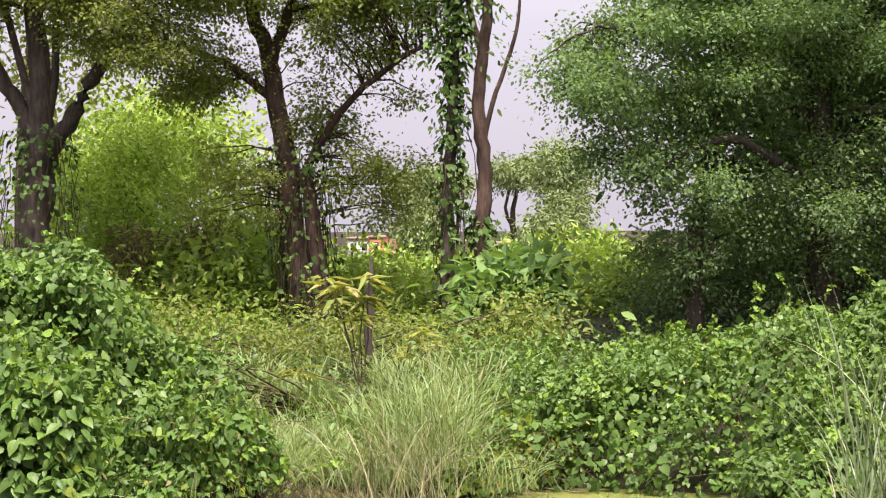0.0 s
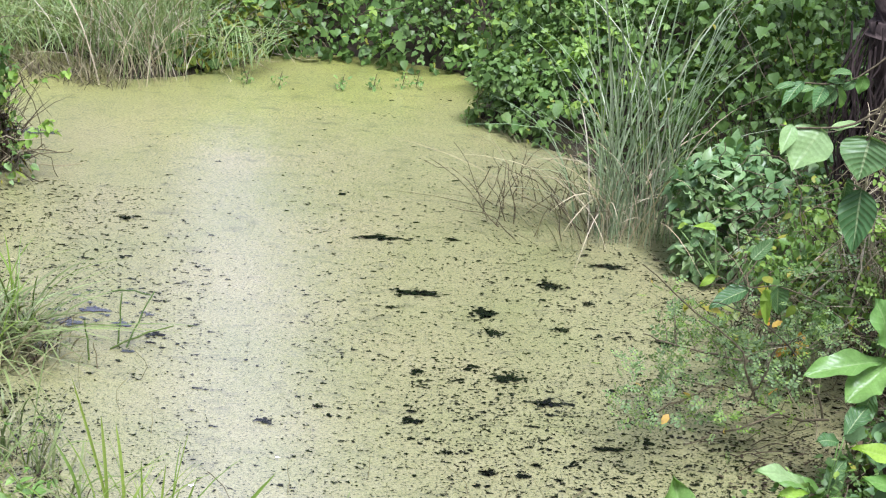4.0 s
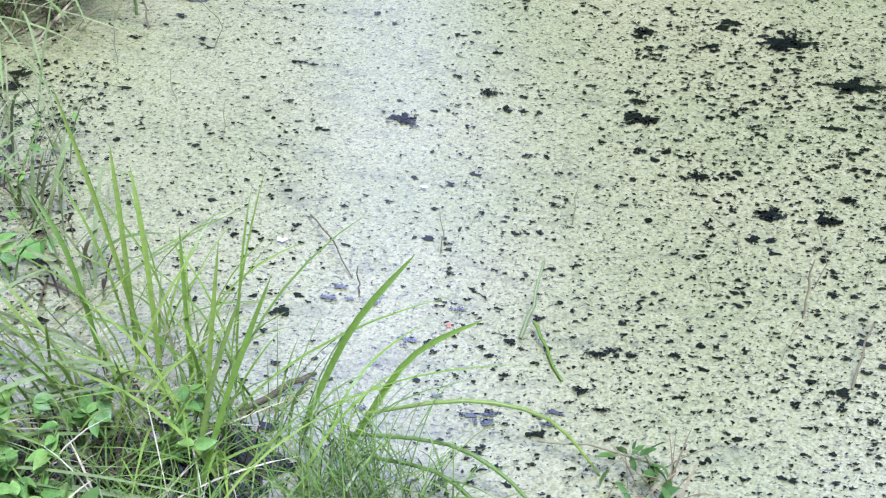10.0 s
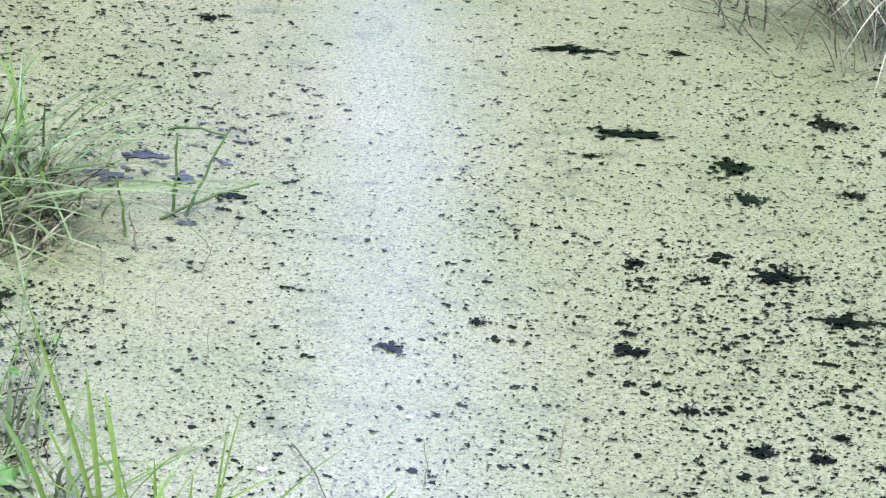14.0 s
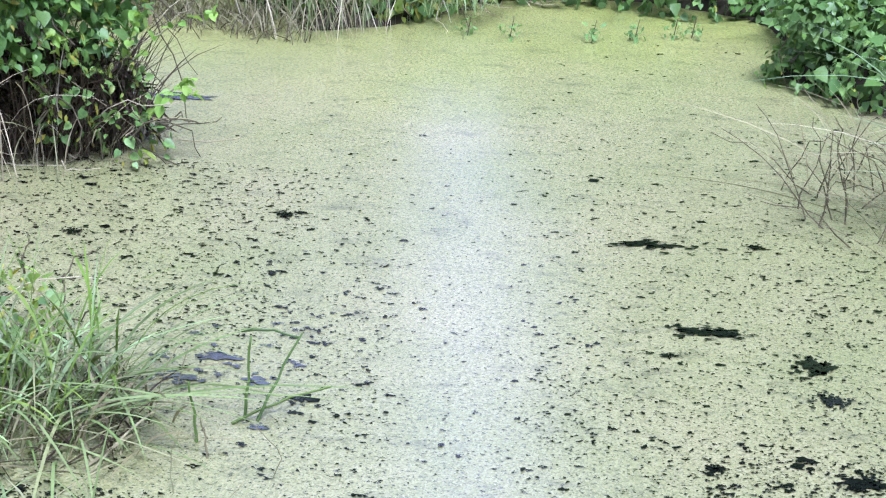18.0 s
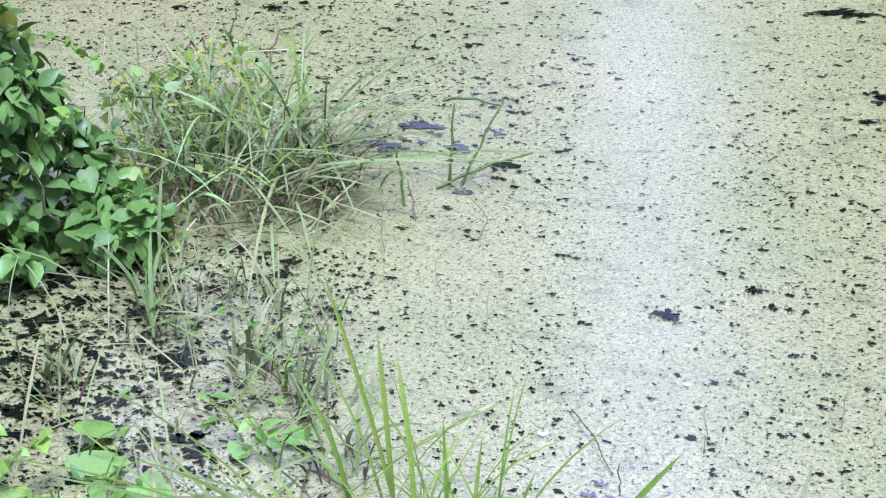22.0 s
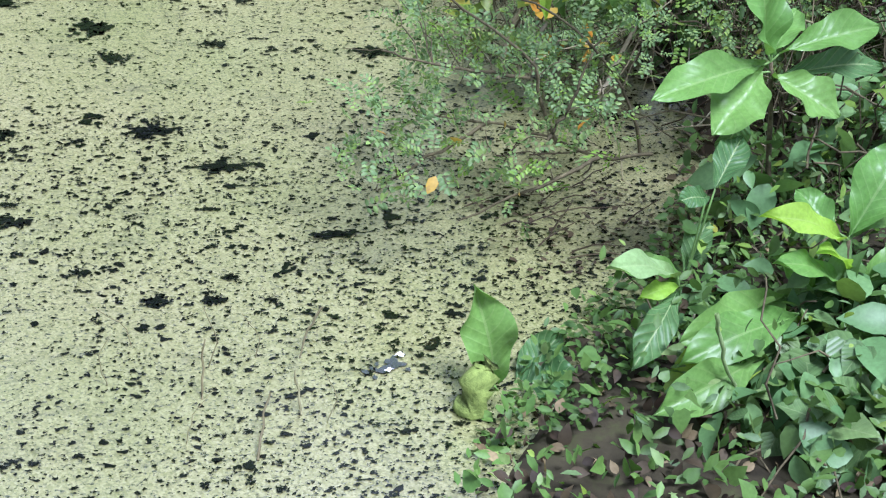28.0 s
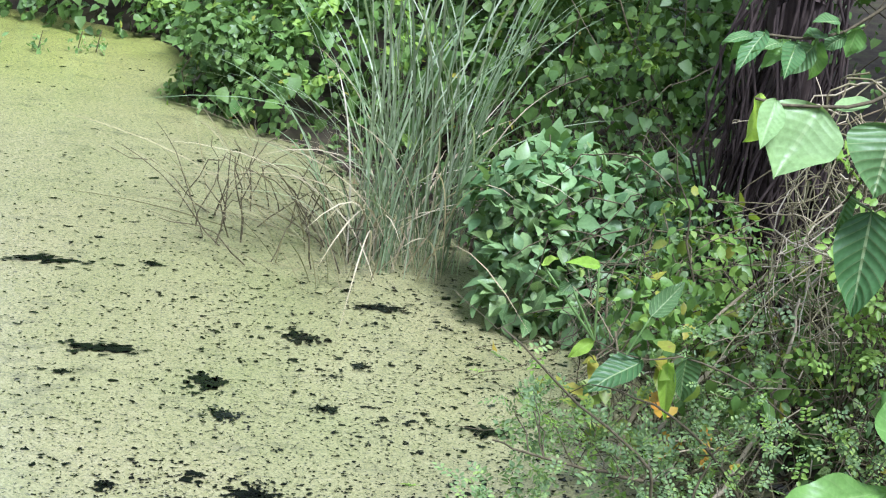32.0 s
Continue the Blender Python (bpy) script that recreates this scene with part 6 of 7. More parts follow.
sapling("leggy young plant with broad light-green leaves among climbers", [(2.37, 2.66, 0.0), (2.36, 2.63, 0.06), (2.34, 2.6, 0.20)], [(2.21, 2.62, 0.24, 1.85, 2.52, 0.21, 0.120), (2.09, 2.55, 0.18, 1.75, 2.42, 0.15, 0.116), (2.36, 2.68, 0.27, 2.11, 2.62, 0.40, 0.075), (2.33, 2.60, 0.23, 2.31, 2.50, 0.16, 0.106), (2.26, 2.52, 0.14, 2.23, 2.42, 0.09, 0.154), (2.45, 2.62, 0.14, 2.70, 2.66, 0.16, 0.109), (2.45, 2.56, 0.12, 2.60, 2.54, 0.13, 0.120), (2.25, 2.58, 0.18, 2.15, 2.48, 0.13, 0.103), (2.48, 2.50, 0.11, 2.48, 2.40, 0.06, 0.136), (2.71, 2.62, 0.14, 2.91, 2.66, 0.14, 0.134), (2.69, 2.55, 0.10, 2.75, 2.46, 0.05, 0.127)], 971, [SAPLING, SAPLING, SAPLING, SAPLING, SAPLING_DEEP, SAPLING_PALE, SAPLING_DEEP, SAPLING_DEEP, SAPLING_PALE])
sapling("young plant with long dull blue-green drooping leaves", [(2.02, 2.84, 0.0), (2.00, 2.82, 0.12), (1.98, 2.8, 0.23)], [(1.97, 2.80, 0.26, 1.73, 2.72, 0.36, 0.074), (1.98, 2.80, 0.22, 1.79, 2.62, 0.13, 0.087), (1.98, 2.80, 0.23, 1.84, 2.74, 0.25, 0.048)], 991, [SAPLING_PALE, SAPLING_DEEP, SAPLING_LIME], r=0.006)
for line in ([(2.60, 2.40, -0.01), (2.64, 2.40, 0.16), (2.68, 2.40, 0.27), (2.77, 2.40, 0.31)], [(2.66, 2.40, -0.02), (2.68, 2.40, 0.07), (2.76, 2.40, 0.21), (2.80, 2.40, 0.27)], [(1.87, 2.45, 0.39), (1.91, 2.45, 0.28), (1.97, 2.45, 0.16), (2.00, 2.45, 0.04)]):
    tagged(new("climber", mesh_of("climber", *tube(bent(line, 14, .004, 957), [0.0055, 0.0035], 6), GRASS_PALE, True)), "pale smooth climber stem looping over the leaves", "climber", "climber stems on the bank")
sapling("seedling with one upright oval leaf at the waterline", [(1.55, 2.80, -0.12), (1.53, 2.80, -0.01)], [(1.53, 2.80, -0.01, 1.45, 2.82, 0.27, 0.133), (1.57, 2.80, -0.03, 1.72, 2.75, 0.04, 0.127), (1.58, 2.80, -0.02, 1.73, 2.90, 0.05, 0.098), (1.52, 2.80, -0.02, 1.54, 2.77, -0.02, 0.030)], 861, [SAPLING, SAPLING_DEEP, SAPLING_DEEP, SAPLING_LIME], "seedling")
sapling("shaded sapling with dull green leaves", [(3.26, 3.35, -0.20), (3.14, 3.35, 0.15), (3.04, 3.35, 0.44)], [(3.03, 3.35, 0.46, 3.17, 3.45, 0.53, 0.127), (3.05, 3.35, 0.42, 3.27, 3.35, 0.46, 0.085), (3.03, 3.35, 0.44, 2.99, 3.40, 0.37, 0.101), (3.18, 3.35, 0.26, 3.34, 3.40, 0.26, 0.088), (3.16, 3.35, 0.27, 3.11, 3.31, 0.22, 0.077), (3.36, 3.35, 0.10, 3.39, 3.25, 0.23, 0.124), (2.92, 3.35, 0.37, 2.85, 3.31, 0.34, 0.066)], 881, [SAPLING_DEEP], r=0.008)
sapling("overhanging branch with large smooth pale-green leaves", [(3.0, 3.4, 0.15), (2.98, 3.36, 0.9), (2.34, 3.30, 1.76), (2.19, 3.30, 1.66), (2.06, 3.30, 1.56), (1.93, 3.30, 1.55), (1.79, 3.30, 1.55)], [(1.95, 3.30, 1.54, 1.84, 3.22, 1.39, 0.189), (1.81, 3.30, 1.55, 1.82, 3.36, 1.43, 0.101), (1.84, 3.30, 1.55, 1.78, 3.20, 1.46, 0.065), (2.15, 3.30, 1.52, 2.11, 3.24, 1.36, 0.200), (2.15, 3.30, 1.31, 2.14, 3.25, 1.06, 0.147), (1.99, 3.30, 1.54, 2.13, 3.38, 1.55, 0.048), (2.23, 3.34, 1.52, 2.32, 3.40, 1.30, 0.147), (2.10, 3.33, 1.34, 2.10, 3.36, 1.22, 0.064), (2.64, 3.30, 1.58, 2.55, 3.24, 1.44, 0.136)], 901, [SAPLING_PALE, SAPLING_LIME, SAPLING_PALE, SAPLING_DEEP, SAPLING_DEEP, SAPLING_PALE, SAPLING_DEEP, SAPLING_DEEP, SAPLING_PALE], "leafy_branch", ([(2.19, 3.30, 1.66), (2.13, 3.30, 1.47), (2.07, 3.30, 1.32)],), 0.007)
sapling("thin branch with rows of hanging oval leaves", [(3.15, 3.8, 0.15), (3.12, 3.76, 1.1), (2.47, 3.70, 1.80), (2.22, 3.70, 1.66), (2.06, 3.70, 1.61), (1.94, 3.70, 1.61)], [(1.94, 3.70, 1.61, 1.84, 3.65, 1.59, 0.040), (1.95, 3.70, 1.61, 1.89, 3.69, 1.54, 0.054), (1.97, 3.70, 1.62, 1.87, 3.60, 1.53, 0.057), (2.02, 3.70, 1.60, 1.92, 3.64, 1.58, 0.043), (2.05, 3.70, 1.60, 1.98, 3.69, 1.53, 0.065), (2.06, 3.70, 1.60, 2.00, 3.60, 1.53, 0.064), (2.11, 3.70, 1.60, 2.05, 3.72, 1.51, 0.073), (2.12, 3.70, 1.61, 2.17, 3.80, 1.49, 0.067), (2.13, 3.70, 1.63, 2.06, 3.67, 1.63, 0.049), (2.19, 3.70, 1.64, 2.15, 3.72, 1.59, 0.059), (2.22, 3.70, 1.66, 2.21, 3.71, 1.58, 0.059), (2.16, 3.70, 1.67, 2.06, 3.64, 1.67, 0.043)], 921, [SAPLING_DEEP, SAPLING, SAPLING_DEEP], "leafy_branch", (), 0.006)
sapling("twig with hanging ribbed leaves, some yellowing", [(2.47, 3.90, 0.44), (2.20, 3.90, 0.61), (2.02, 3.90, 0.64), (1.93, 3.90, 0.63), (1.78, 3.90, 0.68)], [(1.93, 3.90, 0.63, 1.76, 3.85, 0.54, 0.097), (2.01, 3.90, 0.63, 2.04, 3.90, 0.45, 0.051), (2.06, 3.90, 0.65, 2.09, 3.93, 0.50, 0.093), (1.78, 3.90, 0.68, 1.72, 3.91, 0.62, 0.040), (1.93, 3.90, 0.76, 2.03, 3.95, 0.85, 0.063), (1.75, 3.90, 0.90, 1.64, 3.87, 0.91, 0.039), (1.68, 3.90, 0.84, 1.65, 3.89, 0.81, 0.043), (1.59, 3.90, 0.89, 1.62, 3.87, 0.92, 0.036)], 941, [SAPLING_DEEP, SAPLING_LIME, SAPLING_DEEP, SAPLING_LIME], "leafy_branch", (), 0.0035)

# never in view: added so that its crown shades the bank
tree("unseen shade tree added on the bank beside the pond", (7.2, 1.2, 0.5), [("trunk", [(7.2, 1.2, 0.3), (7.0, 1.3, 2.5), (6.6, 1.4, 4.6)], 0.16, 0.08), ("limb", [(6.7, 1.4, 4.2), (5.8, 1.4, 4.8), (5.0, 1.4, 5.2)], 0.07, 0.03)],
     [(5.3, 1.2, 5.2, 1.0, 1.3, 0.7), (6.8, 2.0, 5.4, 1.5, 1.6, 0.9), (6.4, 0.0, 5.2, 1.2, 1.0, 0.7), (4.7, 1.3, 5.0, 0.8, 0.9, 0.5), (5.4, 2.9, 5.4, 0.8, 0.9, 0.5)], 480, 30, 0.28, OVAL, 0.13, TREE_LEAF, 791, twig_step=8)
# leaf litter, seedlings and dead stalks over the bank
litter = thing("undergrowth", (3.0, 4.0, 0.2), "dim undergrowth of small leaves, litter and dead stalks on the bank", "undergrowth", kind="stuff")
g = np.random.default_rng(792)
q = np.stack([g.uniform(1.0, 5.2, 60000), g.uniform(1.2, 7.6, 60000)], 1)
d = shore(q[:, 0], q[:, 1])
q = q[(d > -0.10) & (d < 1.6)][:25000]
n = len(q)
z0 = np.maximum(ground_height(q[:, 0], q[:, 1]), 0.0)
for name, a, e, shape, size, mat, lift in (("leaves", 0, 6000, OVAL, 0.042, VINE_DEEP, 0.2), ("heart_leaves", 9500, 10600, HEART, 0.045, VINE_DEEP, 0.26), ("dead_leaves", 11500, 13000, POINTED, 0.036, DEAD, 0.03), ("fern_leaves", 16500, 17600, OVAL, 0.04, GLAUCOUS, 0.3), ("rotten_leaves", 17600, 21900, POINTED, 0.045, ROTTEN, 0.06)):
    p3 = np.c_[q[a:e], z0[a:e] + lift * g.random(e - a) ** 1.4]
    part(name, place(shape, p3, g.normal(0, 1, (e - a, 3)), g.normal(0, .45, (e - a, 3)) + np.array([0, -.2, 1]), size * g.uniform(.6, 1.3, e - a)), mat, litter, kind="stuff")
w = np.stack([g.uniform(1.3, 2.9, 9000), g.uniform(2.5, 3.6, 9000)], 1)
w = w[(shore(w[:, 0], w[:, 1]) > -0.12) & (shore(w[:, 0], w[:, 1]) < 0.4)][:1500]
n = len(w)
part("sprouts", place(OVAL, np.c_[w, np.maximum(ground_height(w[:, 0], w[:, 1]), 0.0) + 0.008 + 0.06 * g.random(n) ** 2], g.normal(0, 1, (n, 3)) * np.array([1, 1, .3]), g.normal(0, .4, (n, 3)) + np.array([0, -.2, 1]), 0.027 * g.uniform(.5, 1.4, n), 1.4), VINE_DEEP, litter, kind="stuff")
st = []
for k in range(22000, 23200):
    if shore(q[k, 0], q[k, 1]) < 0.12 or q[k, 1] < 3.3:
        continue
    b0 = np.array([q[k, 0], q[k, 1], z0[k] - .01])
    e0 = b0 + np.array([g.normal(0, .15), g.normal(0, .15), g.uniform(.05, .45)])
    st.append(tube(bent([b0, (b0 + e0) / 2 + g.normal(0, .03, 3), e0], 5), [0.004, 0.0015], 3))
part("dead_stalks", join(st), TWIG, litter, kind="stuff")

# spreading feathery bush leaning over the water
TWIG_LINES = [[(2.27, 3.55, 0.18), (2.10, 3.55, 0.18), (1.97, 3.55, 0.24), (1.76, 3.55, 0.31), (1.54, 3.55, 0.35)],
         [(1.94, 3.50, 0.26), (1.86, 3.50, 0.42), (1.82, 3.50, 0.52), (1.59, 3.50, 0.69), (1.37, 3.50, 0.87)],
         [(1.86, 3.40, 0.33), (1.91, 3.40, 0.43), (1.95, 3.40, 0.58)],
         [(2.26, 3.60, 0.15), (2.18, 3.60, 0.35), (1.97, 3.60, 0.57), (1.76, 3.60, 0.67)],
         [(1.97, 3.30, 0.32), (1.79, 3.30, 0.24), (1.59, 3.30, 0.16)],
         [(1.73, 3.50, 0.34), (1.55, 3.50, 0.23), (1.43, 3.50, 0.15)],
         [(1.85, 3.55, 0.44), (1.63, 3.55, 0.48), (1.42, 3.55, 0.54)]]
fb = thing("feathery_bush", (TWIG_LINES[0][0][0], TWIG_LINES[0][0][1], 0.1), "sparse feathery bush leaning low over the duckweed, a few orange leaves", "bush")
for i, line in enumerate(TWIG_LINES):
    part("branch", tube(bent(line, 12, .003, 960 + i), [0.0062, 0.0025], 5), TWIG, fb, smooth=True)
c, leaves = crown([(1.58, 3.85, 0.57, 0.14, 0.15, 0.13), (1.39, 3.35, 0.32, 0.12, 0.12, 0.12), (1.71, 3.75, 0.47, 0.22, 0.20, 0.13), (1.90, 3.60, 0.40, 0.23, 0.20, 0.13), (1.50, 3.50, 0.38, 0.16, 0.15, 0.12), (2.07, 3.50, 0.36, 0.13, 0.15, 0.13), (1.67, 3.40, 0.27, 0.18, 0.15, 0.11), (2.20, 3.70, 0.52, 0.16, 0.20, 0.13)], 165, 3, 0.036, FEATHER, 0.062, 971, 1.2, 0.0, 1.5)
part("leaves", leaves, GREY_LEAFLET, fb, kind="stuff")
c2, leaves = crown([(1.58, 3.85, 0.57, 0.14, 0.15, 0.13), (1.39, 3.35, 0.32, 0.12, 0.12, 0.12), (1.71, 3.75, 0.47, 0.22, 0.20, 0.13), (1.90, 3.60, 0.40, 0.23, 0.20, 0.13), (1.50, 3.50, 0.38, 0.16, 0.15, 0.12), (2.07, 3.50, 0.36, 0.13, 0.15, 0.13), (1.67, 3.40, 0.27, 0.18, 0.15, 0.11), (2.20, 3.70, 0.52, 0.16, 0.20, 0.13)], 40, 2, 0.03, FEATHER, 0.06, 974, 0.8, 0.1, 1.4)
part("young_leaves", leaves, VINE_TIP, fb, kind="stuff")
nodes_at = np.concatenate([bent(line, 12) for line in TWIG_LINES])
tw = []
for k, q in enumerate(c[::5]):
    b = nodes_at[np.argmin(((nodes_at - q) ** 2).sum(1))]
    tw.append(tube(bent([b, b * .5 + q * .5 + np.array([0, 0, .02]), q], 5, .006, 980 + k), [0.0028, 0.001], 3))
part("twigs", join(tw), TWIG, fb, kind="stuff")
c, leaves = crown([(1.58, 3.85, 0.57, 0.14, 0.15, 0.13), (1.39, 3.35, 0.32, 0.12, 0.12, 0.12), (1.71, 3.75, 0.47, 0.22, 0.20, 0.13), (1.90, 3.60, 0.40, 0.23, 0.20, 0.13), (1.50, 3.50, 0.38, 0.16, 0.15, 0.12), (2.07, 3.50, 0.36, 0.13, 0.15, 0.13), (1.67, 3.40, 0.27, 0.18, 0.15, 0.11), (2.20, 3.70, 0.52, 0.16, 0.20, 0.13)], 9, 1, 0.02, OVAL, 0.05, 972, 0.6, 0.4, 1.4)
part("orange_leaves", leaves, YELLOW, fb, "orange-yellow leaves", "stuff")

# ---- near shore: grasses, climbers, scraps ----
# the near-black rotten_blades also carry the shadow below the clump
tuft("loose clump of arching grass standing in the duckweed", [("blades", join([blades(70, (-1.5, 4.3, -.01), 0.3, 0.55, 0.55, 0.009, 1001, 1.0, steps=11), blades(50, (-1.38, 4.25, -.01), 0.25, 0.46, 0.65, 0.009, 1005, 1.1, -20, 0.9, steps=11)]), GRASS_DULL), ("fresh_blades", blades(46, (-1.5, 4.35, -.01), 0.33, 0.5, 0.35, 0.005, 1002, 0.5, steps=9), SEDGE),
                                                              ("pale_blades", blades(48, (-1.45, 4.25, -.01), 0.28, 0.5, 0.6, 0.01, 1006, 1.2, steps=11), GRASS_PALE), ("yellow_blades", blades(40, (-1.5, 4.35, -.01), 0.3, 0.55, 0.35, 0.009, 1008, 0.7, steps=9), GRASS), ("dead_blades", blades(130, (-1.4, 4.25, 0), 0.36, 0.3, 0.9, 0.008, 1003, 0.5), STRAW_GREY), ("rotten_blades", blades(160, (-1.5, 4.25, 0), 0.36, 0.18, 1.0, 0.007, 1004, 0.5, steps=5), ROTTEN)], (-1.5, 4.3, 0))
vine_bush("low yellowing weeds beside the grass clump", [(-1.78, 4.45, 0.12, 0.2, 0.2, 0.18), (-1.7, 4.8, 0.1, 0.22, 0.16, 0.16), (-1.72, 4.1, 0.08, 0.22, 0.18, 0.16), (-1.7, 3.85, 0.04, 0.2, 0.16, 0.12)], [("leaves", OVAL, 420, 0.036, VINE_YELLOW, 0.5), ("green_leaves", HEART, 260, 0.042, GLAUCOUS, 0.3)], 1007, 30, name="low_weed", stem_length=0.2, dry=14, gaps=0.4)
for i in range(26):
    g = np.random.default_rng(1200 + i)
    x, y, s = g.uniform(-2.0, -1.0), g.uniform(2.75, 3.75), g.uniform(0.02, 0.055)
    v, f = join([blot(x, y, s * .55, s * .4, 0.0048, 1220 + i, 33, .55)] + [blot(x + g.normal(0, s), y + g.normal(0, s * .8), s * g.uniform(.1, .32), s * g.uniform(.08, .26), 0.0052, 1240 + 20 * i + k, 11, .6) for k in range(18)])
    tagged(new("open_water_patch", mesh_of("open_water_patch", v, f, DARK_WATER)), "ragged opening of black water among weeds", "water patch", "openings in the duckweed", "structure")
tuft("thin stand of weedy stalks in shallow water", [("stalks", join([blades(14, (-1.3, 3.0, 0), 0.3, 0.3, 0.45, 0.006, 1015, 0.6), blades(12, (-1.7, 3.2, 0), 0.3, 0.3, 0.5, 0.006, 1016, 0.6), blades(16, (-1.05, 3.35, 0), 0.14, 0.42, 0.25, 0.007, 1011, 0.4), blades(12, (-1.45, 3.5, 0), 0.12, 0.45, 0.2, 0.008, 1012, 0.6), blades(10, (-0.95, 3.1, 0), 0.14, 0.4, 0.3, 0.006, 1013, 0.5)]), GRASS_DULL),
                                                     ("dead_stalks", join([blades(20, (-1.1, 3.2, 0), 0.24, 0.2, 0.8, 0.006, 1014, 0.4), blades(12, (-1.55, 3.0, 0), 0.35, 0.25, 1.2, 0.006, 1017, 0.2), blades(16, (-1.5, 3.45, 0), 0.2, 0.3, 1.3, 0.005, 1018, 0.2)]), STRAW_GREY), ("leaves", place(OVAL, np.random.default_rng(5).uniform((-1.5, 2.7, .02), (-0.95, 3.5, .1), (36, 3)), np.random.default_rng(6).normal(0, 1, (36, 3)), np.tile([0, 0, 1.0], (36, 1)), 0.036), VINE_MID)], (-1.15, 3.3, 0), "weed_stand")
near_tuft = thing("grass_tuft", (-0.6, 2.5, 0), "upright tuft of long bright green blades at the shore", "grass")
LONG = ((-0.47, 2.15, -0.32, 2.27, 0.49, 0.017),
          (-0.29, 2.38, -0.06, 2.50, 0.39, 0.020),
          (-0.19, 2.34, 0.08, 2.46, 0.26, 0.019),
          (-0.61, 2.53, -0.80, 2.65, 0.66, 0.016),
          (-0.65, 2.56, -0.70, 2.68, 0.50, 0.017),
          (-0.57, 2.42, -0.63, 2.54, 0.54, 0.016),
          (-0.47, 2.29, -0.44, 2.41, 0.46, 0.015),
          (-0.48, 2.17, -0.38, 2.29, 0.43, 0.015),
          (-0.70, 2.50, -0.86, 2.62, 0.42, 0.016),
          (-0.51, 2.42, -0.54, 2.54, 0.40, 0.014),
          )
for i, (x, y, tx, ty, tz, w) in enumerate(LONG):
    b, e = np.array((x, y, -.01)), np.array((tx, ty, max(tz, .12)))
    mid = b * .55 + e * .45 + np.array([0, 0, 0.16 * np.linalg.norm(e - b)]) * (0.4 + 0.5 * (i % 3))
    P = bent([b, mid, e], 10)
    d = unit(np.gradient(P, axis=0))
    s = unit(np.cross(d, np.array([[0.25 * (i % 3 - 1), -1.0, 0.35]])))
    k = np.linspace(0, 1, 10)
    hw = (w * .34 * np.minimum(1, 2.6 * (1 - k) ** .8 + .03) * (.6 + .4 * np.minimum(1, 4 * k)))[:, None]
    fold = np.cross(s, d) * hw * .35
    v = np.concatenate([P - s * hw + fold, P, P + s * hw + fold])
    f = [(a, a + 1, a + 11) for a in range(9)] + [(a, a + 11, a + 10) for a in range(9)] + [(a + 10, a + 11, a + 21) for a in range(9)] + [(a + 10, a + 21, a + 20) for a in range(9)]
    part("blade", (v, np.array(f)), GRASS, near_tuft, smooth=True)
blade_parts("blade", blades(60, (-0.6, 2.42, -.01), 0.22, 0.5, 0.28, 0.006, 1021, 0.5, steps=9), 60, GRASS, near_tuft)
blade_parts("arching_blade", blades(18, (-0.7, 2.35, -.01), 0.16, 0.65, 0.75, 0.0075, 1027, 0.8, 180, 0.6, steps=11), 18, GRASS, near_tuft)
blade_parts("arching_blade", blades(6, (-0.35, 2.2, -.01), 0.2, 0.4, 0.5, 0.008, 1028, 0.8, 20, 0.9, steps=11), 6, GRASS, near_tuft)
blade_parts("blade", blades(40, (-0.45, 2.15, -.01), 0.3, 0.4, 0.45, 0.007, 1022, 0.7, steps=9), 40, GRASS, near_tuft)
part("fine_grass", join([blades(330, (-0.4, 2.1, -.01), 0.3, 0.27, 0.45, 0.0036, 1023, 0.6), blades(220, (-0.12, 2.15, -.01), 0.16, 0.26, 0.35, 0.0034, 1024, 0.5), blades(150, (-0.8, 2.1, 0), 0.3, 0.2, 0.7, 0.004, 1025, 0.6)]), SEDGE, near_tuft, kind="stuff")
part("dead_grass", join([blades(26, (-0.85, 2.35, 0), 0.35, 0.3, 1.1, 0.006, 1029, 0.3, 180, 1.3), blades(10, (-1.3, 2.75, 0), 0.4, 0.3, 1.2, 0.006, 1030, 0.3)]), STRAW_GREY, near_tuft, kind="stuff")
part("straw", blades(90, (-0.75, 2.15, 0), 0.35, 0.26, 1.0, 0.004, 1026, 0.4), STRAW, near_tuft, "bent straw", "stuff")
blade_parts("fallen_blade", join([blades(24, (-1.08, 2.24, 0.02), 0.1, 0.4, 1.1, 0.011, 1032, 0.7, 0, 0.4, steps=9), blades(5, (-0.95, 2.4, 0.03), 0.12, 0.45, 1.0, 0.01, 1033, 0.6, 20, 0.5, steps=9), blades(7, (-0.7, 2.45, 0.02), 0.1, 0.55, 0.9, 0.012, 1034, 0.8, 180, 0.35, steps=9)]), 36, GRASS_DULL, near_tuft)
part("rotten_grass", join([blades(70, (-0.85, 2.2, 0), 0.24, 0.14, 0.9, 0.007, 1035, 0.5, steps=5), blades(60, (-0.6, 2.3, 0), 0.22, 0.12, 0.8, 0.006, 1036, 0.5, steps=5)]), ROTTEN, near_tuft, kind="stuff")
